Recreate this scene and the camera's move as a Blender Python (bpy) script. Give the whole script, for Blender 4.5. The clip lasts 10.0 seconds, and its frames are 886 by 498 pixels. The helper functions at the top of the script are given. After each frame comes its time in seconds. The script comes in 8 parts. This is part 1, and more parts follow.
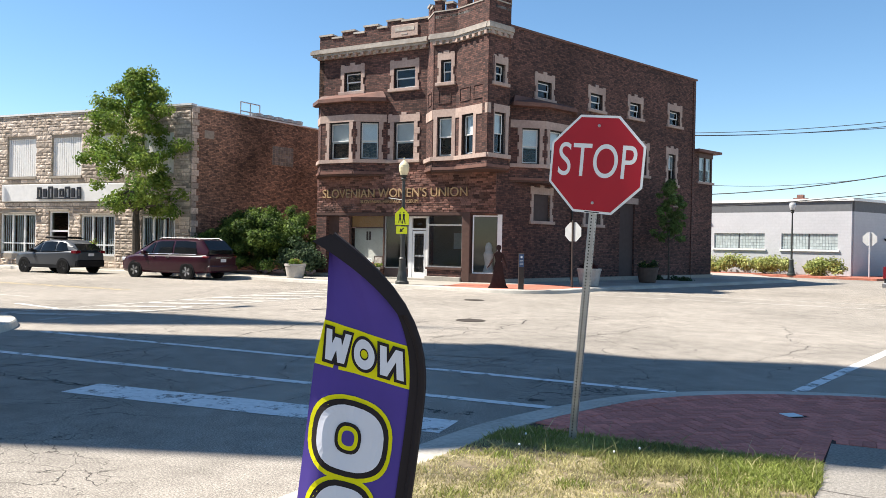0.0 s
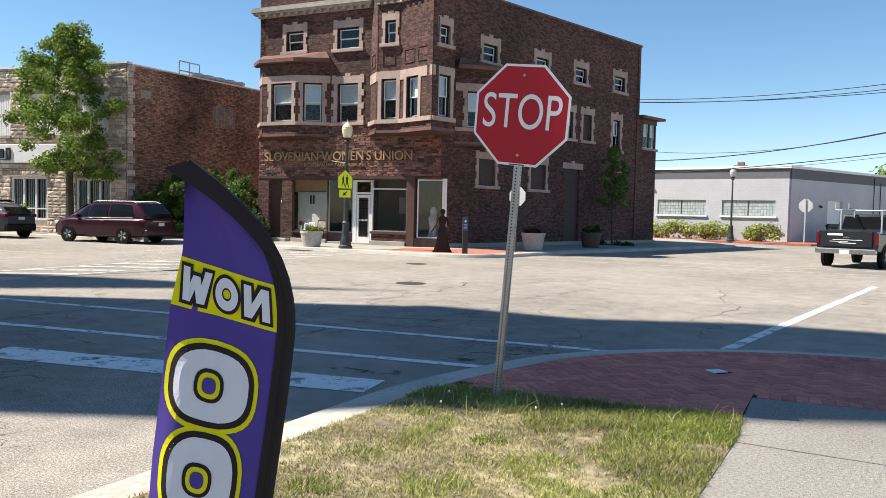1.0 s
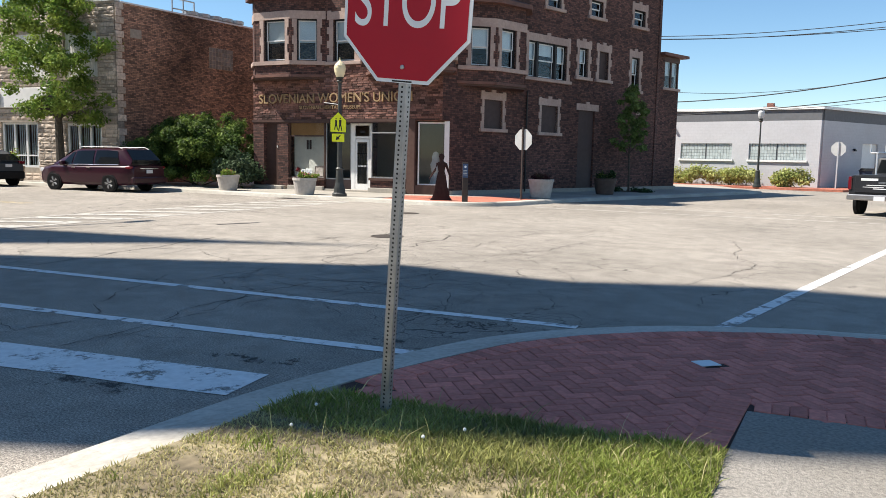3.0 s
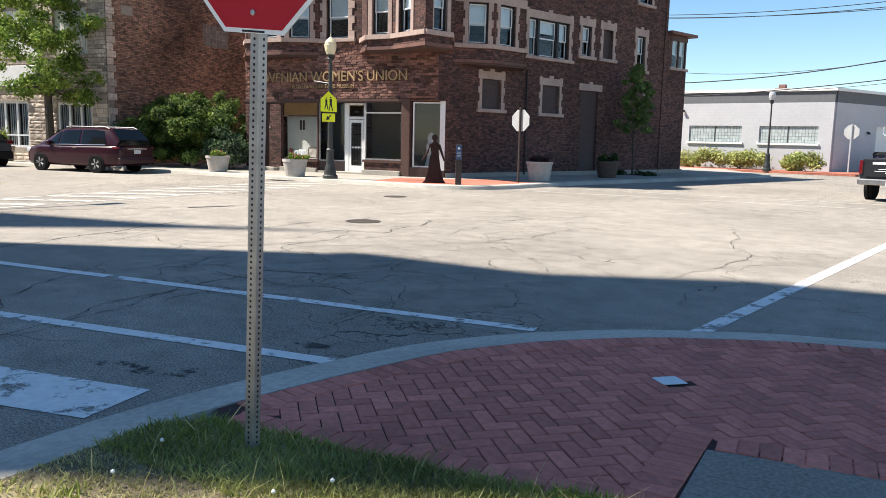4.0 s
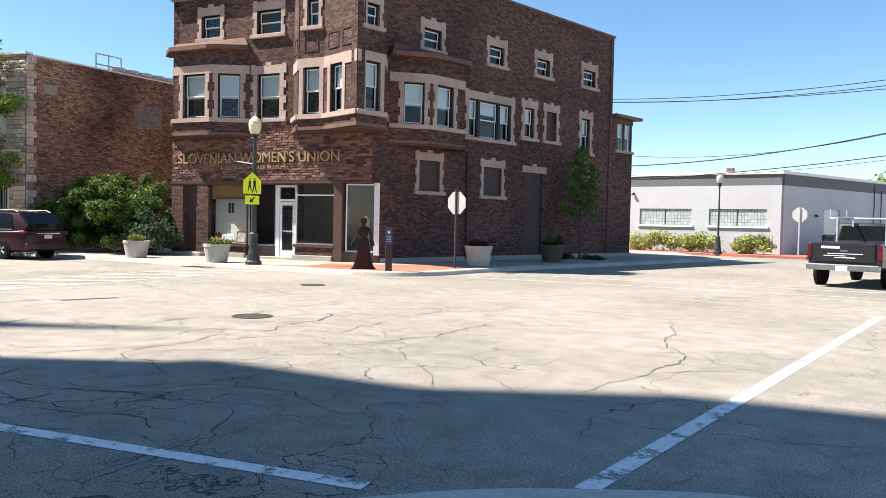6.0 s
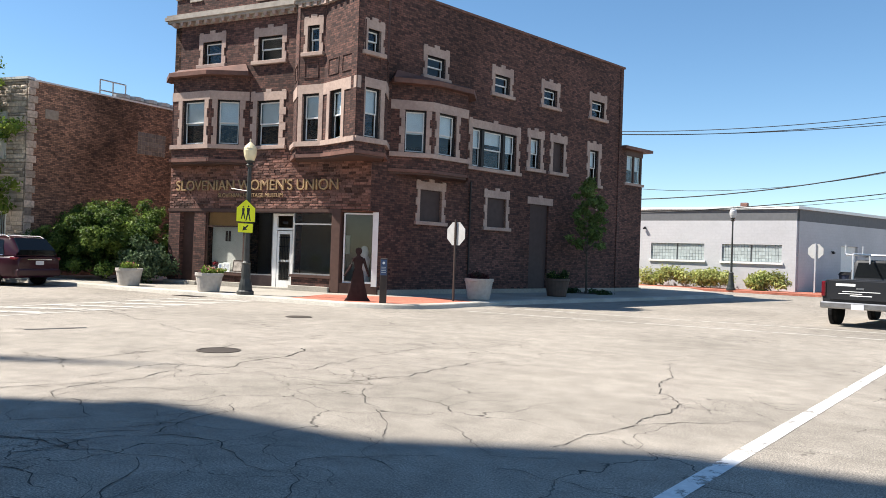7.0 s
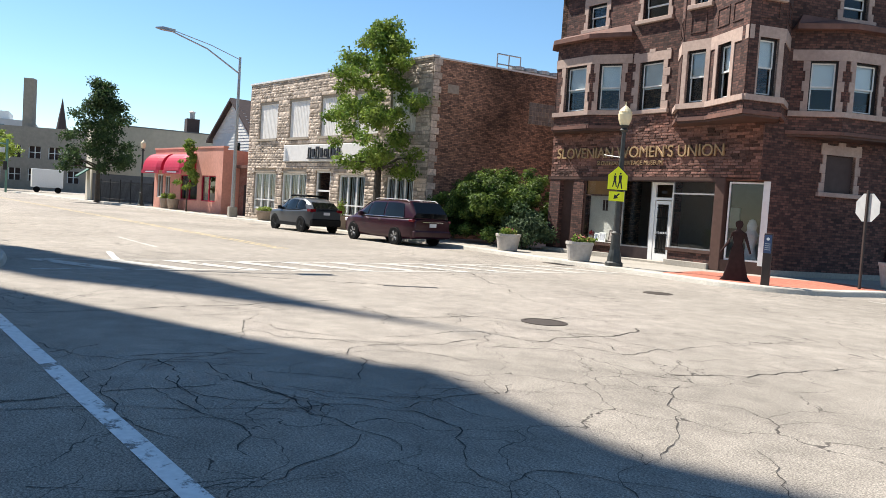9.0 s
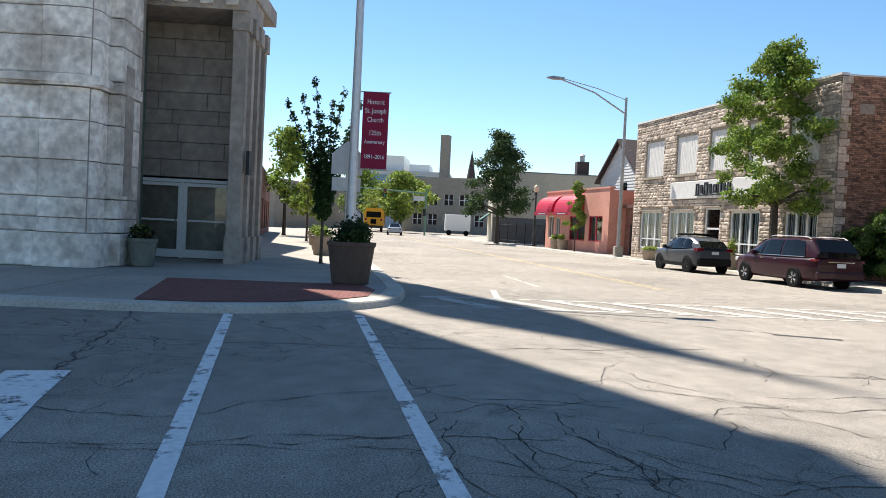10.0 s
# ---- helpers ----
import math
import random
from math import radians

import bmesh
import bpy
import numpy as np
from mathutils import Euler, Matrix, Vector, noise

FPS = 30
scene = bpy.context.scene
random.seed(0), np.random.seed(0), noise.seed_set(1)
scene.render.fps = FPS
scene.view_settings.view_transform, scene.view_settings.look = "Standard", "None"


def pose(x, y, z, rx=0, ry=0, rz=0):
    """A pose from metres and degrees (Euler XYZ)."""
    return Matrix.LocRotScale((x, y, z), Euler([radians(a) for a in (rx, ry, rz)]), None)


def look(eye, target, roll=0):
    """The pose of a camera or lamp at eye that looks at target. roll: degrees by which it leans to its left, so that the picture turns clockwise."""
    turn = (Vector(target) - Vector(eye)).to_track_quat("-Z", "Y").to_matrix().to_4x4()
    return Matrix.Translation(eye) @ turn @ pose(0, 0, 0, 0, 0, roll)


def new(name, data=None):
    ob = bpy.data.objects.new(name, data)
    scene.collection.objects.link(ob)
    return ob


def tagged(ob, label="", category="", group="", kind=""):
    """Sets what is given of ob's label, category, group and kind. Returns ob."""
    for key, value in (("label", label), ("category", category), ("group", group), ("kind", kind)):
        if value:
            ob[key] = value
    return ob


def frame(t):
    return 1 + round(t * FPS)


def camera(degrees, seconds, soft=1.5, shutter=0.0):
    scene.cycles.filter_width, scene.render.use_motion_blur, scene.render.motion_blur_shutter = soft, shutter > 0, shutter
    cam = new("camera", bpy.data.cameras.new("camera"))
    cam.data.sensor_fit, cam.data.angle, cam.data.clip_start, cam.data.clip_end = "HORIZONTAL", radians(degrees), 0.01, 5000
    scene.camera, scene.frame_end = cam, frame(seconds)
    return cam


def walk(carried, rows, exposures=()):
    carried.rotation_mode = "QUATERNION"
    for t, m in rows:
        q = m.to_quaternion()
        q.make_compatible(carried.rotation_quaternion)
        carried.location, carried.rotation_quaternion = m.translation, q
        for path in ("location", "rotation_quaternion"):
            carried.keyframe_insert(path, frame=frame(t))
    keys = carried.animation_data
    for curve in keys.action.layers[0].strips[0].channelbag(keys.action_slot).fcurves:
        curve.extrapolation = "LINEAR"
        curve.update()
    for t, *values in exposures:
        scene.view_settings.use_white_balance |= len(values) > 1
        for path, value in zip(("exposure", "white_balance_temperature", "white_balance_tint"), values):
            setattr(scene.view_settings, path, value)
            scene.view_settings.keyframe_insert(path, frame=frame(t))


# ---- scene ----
cam = camera(59.0, 10.0, soft=0.8)
PATH = [
    (0, (-2.000, 2.850, 1.720), (-3.086, 4.530, 1.708), 1.1),
    (0.5, (-1.862, 2.540, 1.672), (-2.858, 4.274, 1.617), 1.3),
    (1, (-1.913, 3.131, 1.62), (-2.886, 4.875, 1.526), 1.3),
    (1.5, (-1.977, 3.622, 1.655), (-2.938, 5.372, 1.525), 1.1),
    (2, (-1.972, 4.164, 1.639), (-2.941, 5.906, 1.482), 1.0),
    (2.5, (-2.041, 4.673, 1.623), (-3.04, 6.395, 1.431), 0.9),
    (4, (-1.995, 6.306, 1.581), (-3.036, 7.992, 1.304), 1.3),
    (4.5, (-2.022, 6.814, 1.592), (-3.05, 8.509, 1.324), 1.2),
    (5, (-2.062, 7.307, 1.593), (-3.07, 9.02, 1.367), 0.9),
    (5.5, (-2.063, 7.841, 1.602), (-3.054, 9.572, 1.448), 1.0),
    (6, (-2.045, 8.342, 1.607), (-3.018, 10.088, 1.542), 1.2),
    (7.5, (-2.004, 9.806, 1.59), (-3.083, 11.49, 1.613), 2.4),
    (8, (-2.024, 10.192, 1.608), (-3.265, 11.761, 1.578), 2.7),
    (8.5, (-2.123, 10.658, 1.562), (-3.589, 12.016, 1.486), 3.2),
    (9, (-2.221, 11.048, 1.554), (-3.935, 12.073, 1.449), 3.8),
    (9.5, (-2.493, 11.354, 1.55), (-4.403, 11.936, 1.441), 3.5),
    (10, (-2.741, 11.55, 1.572), (-4.738, 11.644, 1.51), 2.8),
]
walk(cam, [(t, look(e, g, r)) for t, e, g, r in PATH],
     [(0, 1.18), (0.5, 1.04), (1.0, 0.98), (2.5, 0.98), (4.0, 1.15), (4.5, 1.38), (5.0, 1.42), (6.0, 1.32), (7.5, 1.05), (10.0, 1.08)])
# ---------- world, sun, exposure ----------
SUN_AZ, SUN_EL = 63.0, 53.0      # the way the light travels over the ground, from +y towards +x; its height
world = bpy.data.worlds.new("world")
scene.world = world
world.use_nodes = True
wn = world.node_tree.nodes
sky = wn.new("ShaderNodeTexSky")
sky.sky_type = "NISHITA"
sky.sun_disc = False
sky.sun_elevation = radians(SUN_EL)
sky.sun_rotation = radians(SUN_AZ + 180)
sky.altitude = 600
sky.air_density, sky.dust_density, sky.ozone_density = 0.95, 0.0, 2.5
wn["Background"].inputs[1].default_value = 0.08
tone = wn.new("ShaderNodeHueSaturation")
tone.inputs["Hue"].default_value, tone.inputs["Saturation"].default_value = 0.495, 1.12
world.node_tree.links.new(sky.outputs[0], tone.inputs["Color"])
world.node_tree.links.new(tone.outputs[0], wn["Background"].inputs[0])
sun = new("sun", bpy.data.lights.new("sun", "SUN"))
sun.data.energy, sun.data.angle, sun.data.color = 5.0, radians(0.53), (1.0, 0.94, 0.85)
_el, _az = radians(SUN_EL), radians(SUN_AZ)
sun_way = Vector((math.sin(_az) * math.cos(_el), math.cos(_az) * math.cos(_el), -math.sin(_el)))
sun.matrix_world = look((-40, -10, 60), Vector((-40, -10, 60)) + sun_way)


# ---------- materials ----------
def mat(name, colour, rough=0.8, metal=0.0, vary=0.12, scale=6.0, bump=0.0, bump_scale=60.0, second=None, patch=0.0,
        patch_scale=0.6, per_piece=0.0, spec=0.3, emit=None):
    """A surface with large patches, fine grain, relief and, on pieces, a shade of its own for each."""
    m = bpy.data.materials.new(name)
    m.use_nodes = True
    nt = m.node_tree
    n, l = nt.nodes, nt.links
    b = n["Principled BSDF"]
    b.inputs["Roughness"].default_value, b.inputs["Metallic"].default_value = rough, metal
    b.inputs["Specular IOR Level"].default_value = spec
    co = n.new("ShaderNodeTexCoord")
    fine = n.new("ShaderNodeTexNoise")
    fine.inputs["Scale"].default_value, fine.inputs["Detail"].default_value = scale, 8
    l.new(co.outputs["Object"], fine.inputs["Vector"])
    ramp = n.new("ShaderNodeMapRange")
    ramp.inputs["From Min"].default_value, ramp.inputs["From Max"].default_value = 0.3, 0.7
    ramp.inputs["To Min"].default_value, ramp.inputs["To Max"].default_value = 1 - vary, 1 + vary
    l.new(fine.outputs["Fac"], ramp.inputs["Value"])
    base = n.new("ShaderNodeMix")
    base.data_type = "RGBA"
    base.inputs[6].default_value = (*colour, 1)
    base.inputs[7].default_value = (*(second or colour), 1)
    big = n.new("ShaderNodeTexNoise")
    big.inputs["Scale"].default_value, big.inputs["Detail"].default_value = patch_scale, 5
    l.new(co.outputs["Object"], big.inputs["Vector"])
    pr = n.new("ShaderNodeMapRange")
    pr.inputs["From Min"].default_value, pr.inputs["From Max"].default_value = 0.42, 0.62
    pr.inputs["To Max"].default_value = patch if second else 0.0
    l.new(big.outputs["Fac"], pr.inputs["Value"])
    l.new(pr.outputs[0], base.inputs[0])
    mul = n.new("ShaderNodeVectorMath")
    mul.operation = "SCALE"
    l.new(base.outputs[2], mul.inputs[0])
    last = ramp.outputs[0]
    if per_piece:
        info = n.new("ShaderNodeObjectInfo")
        geo = n.new("ShaderNodeNewGeometry")
        add = n.new("ShaderNodeMath")
        add.operation = "ADD"
        l.new(info.outputs["Random"], add.inputs[0])
        l.new(geo.outputs["Random Per Island"], add.inputs[1])
        fr = n.new("ShaderNodeMath")
        fr.operation = "FRACT"
        l.new(add.outputs[0], fr.inputs[0])
        r2 = n.new("ShaderNodeMapRange")
        r2.inputs["To Min"].default_value, r2.inputs["To Max"].default_value = 1 - per_piece, 1 + per_piece
        l.new(fr.outputs[0], r2.inputs["Value"])
        mm = n.new("ShaderNodeMath")
        mm.operation = "MULTIPLY"
        l.new(last, mm.inputs[0])
        l.new(r2.outputs[0], mm.inputs[1])
        last = mm.outputs[0]
    l.new(last, mul.inputs["Scale"])
    l.new(mul.outputs[0], b.inputs["Base Color"])
    if bump:
        bn = n.new("ShaderNodeTexNoise")
        bn.inputs["Scale"].default_value, bn.inputs["Detail"].default_value = bump_scale, 6
        l.new(co.outputs["Object"], bn.inputs["Vector"])
        bp = n.new("ShaderNodeBump")
        bp.inputs["Strength"].default_value, bp.inputs["Distance"].default_value = bump, 0.02
        l.new(bn.outputs["Fac"], bp.inputs["Height"])
        l.new(bp.outputs[0], b.inputs["Normal"])
    if emit:
        b.inputs["Emission Color"].default_value, b.inputs["Emission Strength"].default_value = (*emit[0], 1), emit[1]
    return m


def brick_mat(name, one, two, mortar, width=0.205, row=0.075, joint=0.008, stain=0.35, grain=0.22, relief=0.6):
    """Brickwork in its own courses along the wall, with stains, and joints set back."""
    m = mat(name, one, 0.9, vary=grain, scale=9)
    n, l = m.node_tree.nodes, m.node_tree.links
    uv = n.new("ShaderNodeUVMap")
    bt = n.new("ShaderNodeTexBrick")
    bt.inputs["Scale"].default_value = 1.0
    bt.inputs["Brick Width"].default_value, bt.inputs["Row Height"].default_value = width, row
    bt.inputs["Mortar Size"].default_value, bt.inputs["Mortar Smooth"].default_value = joint, 0.2
    bt.inputs["Bias"].default_value = -0.1
    bt.inputs["Color1"].default_value, bt.inputs["Color2"].default_value = (*one, 1), (*two, 1)
    bt.inputs["Mortar"].default_value = (*mortar, 1)
    l.new(uv.outputs[0], bt.inputs["Vector"])
    mix = n["Mix"]
    mul = [x for x in n if x.bl_idname == "ShaderNodeVectorMath"][0]
    st = n.new("ShaderNodeTexNoise")
    st.inputs["Scale"].default_value, st.inputs["Detail"].default_value = 0.35, 8
    co = [x for x in n if x.bl_idname == "ShaderNodeTexCoord"][0]
    l.new(co.outputs["Object"], st.inputs["Vector"])
    mr = n.new("ShaderNodeMapRange")
    mr.inputs["From Min"].default_value, mr.inputs["From Max"].default_value = 0.35, 0.7
    mr.inputs["To Min"].default_value, mr.inputs["To Max"].default_value = 1 - stain, 1 + stain
    l.new(st.outputs["Fac"], mr.inputs["Value"])
    sc = n.new("ShaderNodeVectorMath")
    sc.operation = "SCALE"
    l.new(bt.outputs["Color"], sc.inputs[0])
    l.new(mr.outputs[0], sc.inputs["Scale"])
    l.new(sc.outputs[0], mul.inputs[0])
    bp = n.new("ShaderNodeBump")
    bp.invert = True
    bp.inputs["Strength"].default_value, bp.inputs["Distance"].default_value = relief, 0.012
    l.new(bt.outputs["Fac"], bp.inputs["Height"])
    l.new(bp.outputs[0], n["Principled BSDF"].inputs["Normal"])
    return m


def glass_mat(name, tint=(0.9, 0.95, 0.95), gloss=0.02):
    m = bpy.data.materials.new(name)
    m.use_nodes = True
    n, l = m.node_tree.nodes, m.node_tree.links
    n.remove(n["Principled BSDF"])
    tr, gl, mx, fr = (n.new("ShaderNode" + k) for k in ("BsdfTransparent", "BsdfGlossy", "MixShader", "Fresnel"))
    tr.inputs[0].default_value = (*tint, 1)
    gl.inputs["Roughness"].default_value = gloss
    fr.inputs[0].default_value = 1.6
    l.new(fr.outputs[0], mx.inputs[0])
    l.new(tr.outputs[0], mx.inputs[1])
    l.new(gl.outputs[0], mx.inputs[2])
    l.new(mx.outputs[0], n["Material Output"].inputs[0])
    return m


def road_mat(name, light, dark, crack=(0.06, 0.052, 0.045)):
    """Worn pale road: aggregate, patches, wheel stains, and a wandering net of cracks that comes and goes."""
    m = mat(name, light, 0.93, vary=0.42, scale=55, bump=0.45, bump_scale=170, second=dark, patch=0.7, patch_scale=0.22)
    n, l = m.node_tree.nodes, m.node_tree.links
    co = [x for x in n if x.bl_idname == "ShaderNodeTexCoord"][0]
    b = n["Principled BSDF"]
    plain = b.inputs["Base Color"].links[0].from_socket
    grit = n.new("ShaderNodeTexNoise")
    grit.inputs["Scale"].default_value, grit.inputs["Detail"].default_value, grit.inputs["Roughness"].default_value = 95, 3, 0.7
    l.new(co.outputs["Object"], grit.inputs["Vector"])
    gr = n.new("ShaderNodeMapRange")
    gr.inputs["From Min"].default_value, gr.inputs["From Max"].default_value = 0.36, 0.64
    gr.inputs["To Min"].default_value, gr.inputs["To Max"].default_value = 0.5, 1.5
    l.new(grit.outputs["Fac"], gr.inputs["Value"])
    gm = n.new("ShaderNodeVectorMath")
    gm.operation = "SCALE"
    blot = n.new("ShaderNodeTexNoise")
    blot.inputs["Scale"].default_value, blot.inputs["Detail"].default_value, blot.inputs["Roughness"].default_value = 2.6, 7, 0.68
    l.new(co.outputs["Object"], blot.inputs["Vector"])
    br = n.new("ShaderNodeMapRange")
    br.inputs["From Min"].default_value, br.inputs["From Max"].default_value = 0.34, 0.66
    br.inputs["To Min"].default_value, br.inputs["To Max"].default_value = 0.82, 1.16
    l.new(blot.outputs["Fac"], br.inputs["Value"])
    both = n.new("ShaderNodeMath")
    both.operation = "MULTIPLY"
    l.new(gr.outputs[0], both.inputs[0])
    l.new(br.outputs[0], both.inputs[1])
    l.new(plain, gm.inputs[0])
    l.new(both.outputs[0], gm.inputs["Scale"])
    old = gm.outputs[0]
    warp = n.new("ShaderNodeTexNoise")
    warp.inputs["Scale"].default_value, warp.inputs["Detail"].default_value = 0.9, 6
    l.new(co.outputs["Object"], warp.inputs["Vector"])
    wa = n.new("ShaderNodeVectorMath")
    wa.operation = "MULTIPLY_ADD"
    wa.inputs[1].default_value = (1.5, 1.5, 0)
    l.new(warp.outputs["Color"], wa.inputs[0])
    l.new(co.outputs["Object"], wa.inputs[2])
    total = None
    for size, wide, lo, hi, ms in ((0.34, 0.0024, 0.45, 0.55, 0.17), (1.1, 0.0068, 0.53, 0.60, 0.21), (3.1, 0.016, 0.56, 0.62, 0.3)):
        vo = n.new("ShaderNodeTexVoronoi")
        vo.feature = "DISTANCE_TO_EDGE"
        vo.inputs["Scale"].default_value = size
        l.new(wa.outputs[0], vo.inputs["Vector"])
        th = n.new("ShaderNodeMapRange")
        th.inputs["From Min"].default_value, th.inputs["From Max"].default_value = wide * 0.4, wide
        th.inputs["To Min"].default_value, th.inputs["To Max"].default_value = 1, 0
        l.new(vo.outputs["Distance"], th.inputs["Value"])
        ma = n.new("ShaderNodeTexNoise")
        ma.inputs["Scale"].default_value, ma.inputs["Detail"].default_value = ms, 4
        l.new(co.outputs["Object"], ma.inputs["Vector"])
        mr = n.new("ShaderNodeMapRange")
        mr.inputs["From Min"].default_value, mr.inputs["From Max"].default_value = lo, hi
        l.new(ma.outputs["Fac"], mr.inputs["Value"])
        x = n.new("ShaderNodeMath")
        x.operation = "MULTIPLY"
        l.new(th.outputs[0], x.inputs[0])
        l.new(mr.outputs[0], x.inputs[1])
        if total is None:
            total = x
        else:
            y = n.new("ShaderNodeMath")
            y.operation = "MAXIMUM"
            l.new(total.outputs[0], y.inputs[0])
            l.new(x.outputs[0], y.inputs[1])
            total = y
    cm = n.new("ShaderNodeMix")
    cm.data_type = "RGBA"
    cm.inputs[7].default_value = (*crack, 1)
    l.new(total.outputs[0], cm.inputs[0])
    l.new(old, cm.inputs[6])
    l.new(cm.outputs[2], b.inputs["Base Color"])
    return m


def worn_paint(name, colour, wear=0.5):
    """Road paint that has flaked off in spots."""
    m = mat(name, colour, 0.8, vary=0.1, scale=15)
    n, l = m.node_tree.nodes, m.node_tree.links
    co = [x for x in n if x.bl_idname == "ShaderNodeTexCoord"][0]
    no = n.new("ShaderNodeTexNoise")
    no.inputs["Scale"].default_value, no.inputs["Detail"].default_value, no.inputs["Roughness"].default_value = 3.0, 12, 0.75
    l.new(co.outputs["Object"], no.inputs["Vector"])
    mr = n.new("ShaderNodeMapRange")
    mr.inputs["From Min"].default_value, mr.inputs["From Max"].default_value = wear - 0.16, wear - 0.08
    l.new(no.outputs["Fac"], mr.inputs["Value"])
    l.new(mr.outputs[0], n["Principled BSDF"].inputs["Alpha"])
    return m


def leaf_mat(name, colour, second):
    m = mat(name, colour, 0.55, vary=0.3, scale=1.2, second=second, patch=1.0, patch_scale=1.5, per_piece=0.35, spec=0.2)
    n, l = m.node_tree.nodes, m.node_tree.links
    tr, ad = n.new("ShaderNodeBsdfTranslucent"), n.new("ShaderNodeMixShader")
    b = n["Principled BSDF"]
    l.new(b.inputs["Base Color"].links[0].from_socket, tr.inputs[0])
    ad.inputs[0].default_value = 0.32
    l.new(b.outputs[0], ad.inputs[1])
    l.new(tr.outputs[0], ad.inputs[2])
    l.new(ad.outputs[0], n["Material Output"].inputs[0])
    return m


ROAD = road_mat("worn_road", (0.305, 0.272, 0.232), (0.215, 0.192, 0.162))
CONC = mat("pavement_concrete", (0.359, 0.328, 0.281), 0.9, vary=0.12, scale=14, bump=0.25, bump_scale=120, second=(0.296, 0.273, 0.234), patch=0.8, per_piece=0.06)
ROUGHCONC = mat("exposed_concrete", (0.270, 0.247, 0.217), 0.95, vary=0.3, scale=45, bump=0.6, bump_scale=110, second=(0.225, 0.203, 0.173), patch=0.8)
KERB = mat("kerb_concrete", (0.47, 0.44, 0.385), 0.9, vary=0.16, scale=22, bump=0.3, second=(0.37, 0.34, 0.29), patch=0.8, patch_scale=1.2)
BRICK = brick_mat("brown_brick", (0.156, 0.074, 0.059), (0.036, 0.021, 0.020), (0.050, 0.038, 0.033), grain=0.3, stain=0.25)
BRICKROUGH = brick_mat("rough_mottled_brick", (0.289, 0.140, 0.105), (0.095, 0.052, 0.047), (0.111, 0.085, 0.072), 0.3, 0.1, 0.01)
BRICKRED = brick_mat("party_wall_brick", (0.36, 0.205, 0.135), (0.085, 0.055, 0.044), (0.09, 0.068, 0.057), stain=0.5, grain=0.35)
BRICKPLAIN = brick_mat("red_brick", (0.25, 0.10, 0.075), (0.2, 0.08, 0.06), (0.25, 0.2, 0.17))
BLOCKWHITE = brick_mat("white_painted_block", (0.490, 0.490, 0.505), (0.474, 0.474, 0.490), (0.436, 0.436, 0.451), 0.40, 0.20, 0.006, 0.06, 0.04, 0.2)
TRIM = mat("pink_sandstone", (0.425, 0.315, 0.264), 0.85, vary=0.12, scale=10, bump=0.2, second=(0.340, 0.246, 0.212), patch=0.9, patch_scale=1.0)
BROWNWOOD = mat("brown_painted_wood", (0.084, 0.046, 0.036), 0.6, vary=0.15, scale=5, second=(0.064, 0.036, 0.029), patch=0.7)
DARKBOARD = mat("brown_board", (0.065, 0.045, 0.042), 0.7, vary=0.12, scale=5)
SHINGLE = mat("bay_roof_tin", (0.17, 0.085, 0.065), 0.7, vary=0.2, scale=4, second=(0.11, 0.06, 0.05), patch=0.8)
WHITEPAINT = mat("white_window_paint", (0.74, 0.74, 0.72), 0.5, vary=0.05, scale=8)
BLACKPAINT = mat("black_window_paint", (0.018, 0.017, 0.018), 0.5, vary=0.1)
BLIND = mat("roller_blind", (0.74, 0.78, 0.82), 0.8, vary=0.05, scale=3)
ROOM = mat("room_plaster", (0.34, 0.27, 0.21), 0.9, vary=0.06)
ROOMFLOOR = mat("room_floor", (0.16, 0.12, 0.09), 0.6, vary=0.2)
GLASS = glass_mat("window_glass")
TILEROOF = mat("flat_roof_gravel", (0.2, 0.19, 0.18), 0.95, vary=0.3, scale=30)
LIME = mat("tan_quarry_stone", (0.56, 0.46, 0.375), 0.92, vary=0.25, scale=9, bump=0.8, bump_scale=16, second=(0.42, 0.34, 0.27), patch=0.8, patch_scale=1.5, per_piece=0.38)
LIMEBACK = mat("stone_joint", (0.36, 0.31, 0.25), 0.95, vary=0.15, scale=8)
CHSTONE = mat("weathered_grey_limestone", (0.80, 0.74, 0.67), 0.9, vary=0.28, scale=5, bump=0.7, bump_scale=12, second=(0.50, 0.44, 0.38), patch=0.9, patch_scale=0.9, per_piece=0.16)
# darker brown stone than CHSTONE, for the portal, pilasters, cornices and caps
CHDARK = mat("dark_brown_stone", (0.396, 0.350, 0.304), 0.9, vary=0.2, scale=4, bump=0.4, bump_scale=9, second=(0.285, 0.248, 0.216), patch=0.8, per_piece=0.12)
CHSTAIN = mat("brown_stained_limestone", (0.50, 0.41, 0.33), 0.9, vary=0.25, scale=5, bump=0.6, bump_scale=12, second=(0.72, 0.66, 0.59), patch=0.9, patch_scale=1.4)
PAVER = mat("red_paving_brick", (0.53, 0.18, 0.14), 0.88, vary=0.18, scale=22, bump=0.25, bump_scale=90, second=(0.39, 0.13, 0.10), patch=0.8, patch_scale=0.8, per_piece=0.2)
PAVERBED = mat("paver_joint_sand", (0.055, 0.03, 0.026), 0.95, vary=0.2, scale=30)
REDPAVE = brick_mat("far_red_pavers", (0.442, 0.157, 0.102), (0.391, 0.136, 0.093), (0.306, 0.128, 0.085), 0.2, 0.1, 0.006, 0.12)
PAINTW = worn_paint("white_road_paint", (0.702, 0.693, 0.675), 0.55)
PAINTOLD = worn_paint("faded_road_paint", (0.432, 0.408, 0.364), 0.55)
PAINTY = worn_paint("faded_yellow_paint", (0.50, 0.40, 0.22), 0.58)
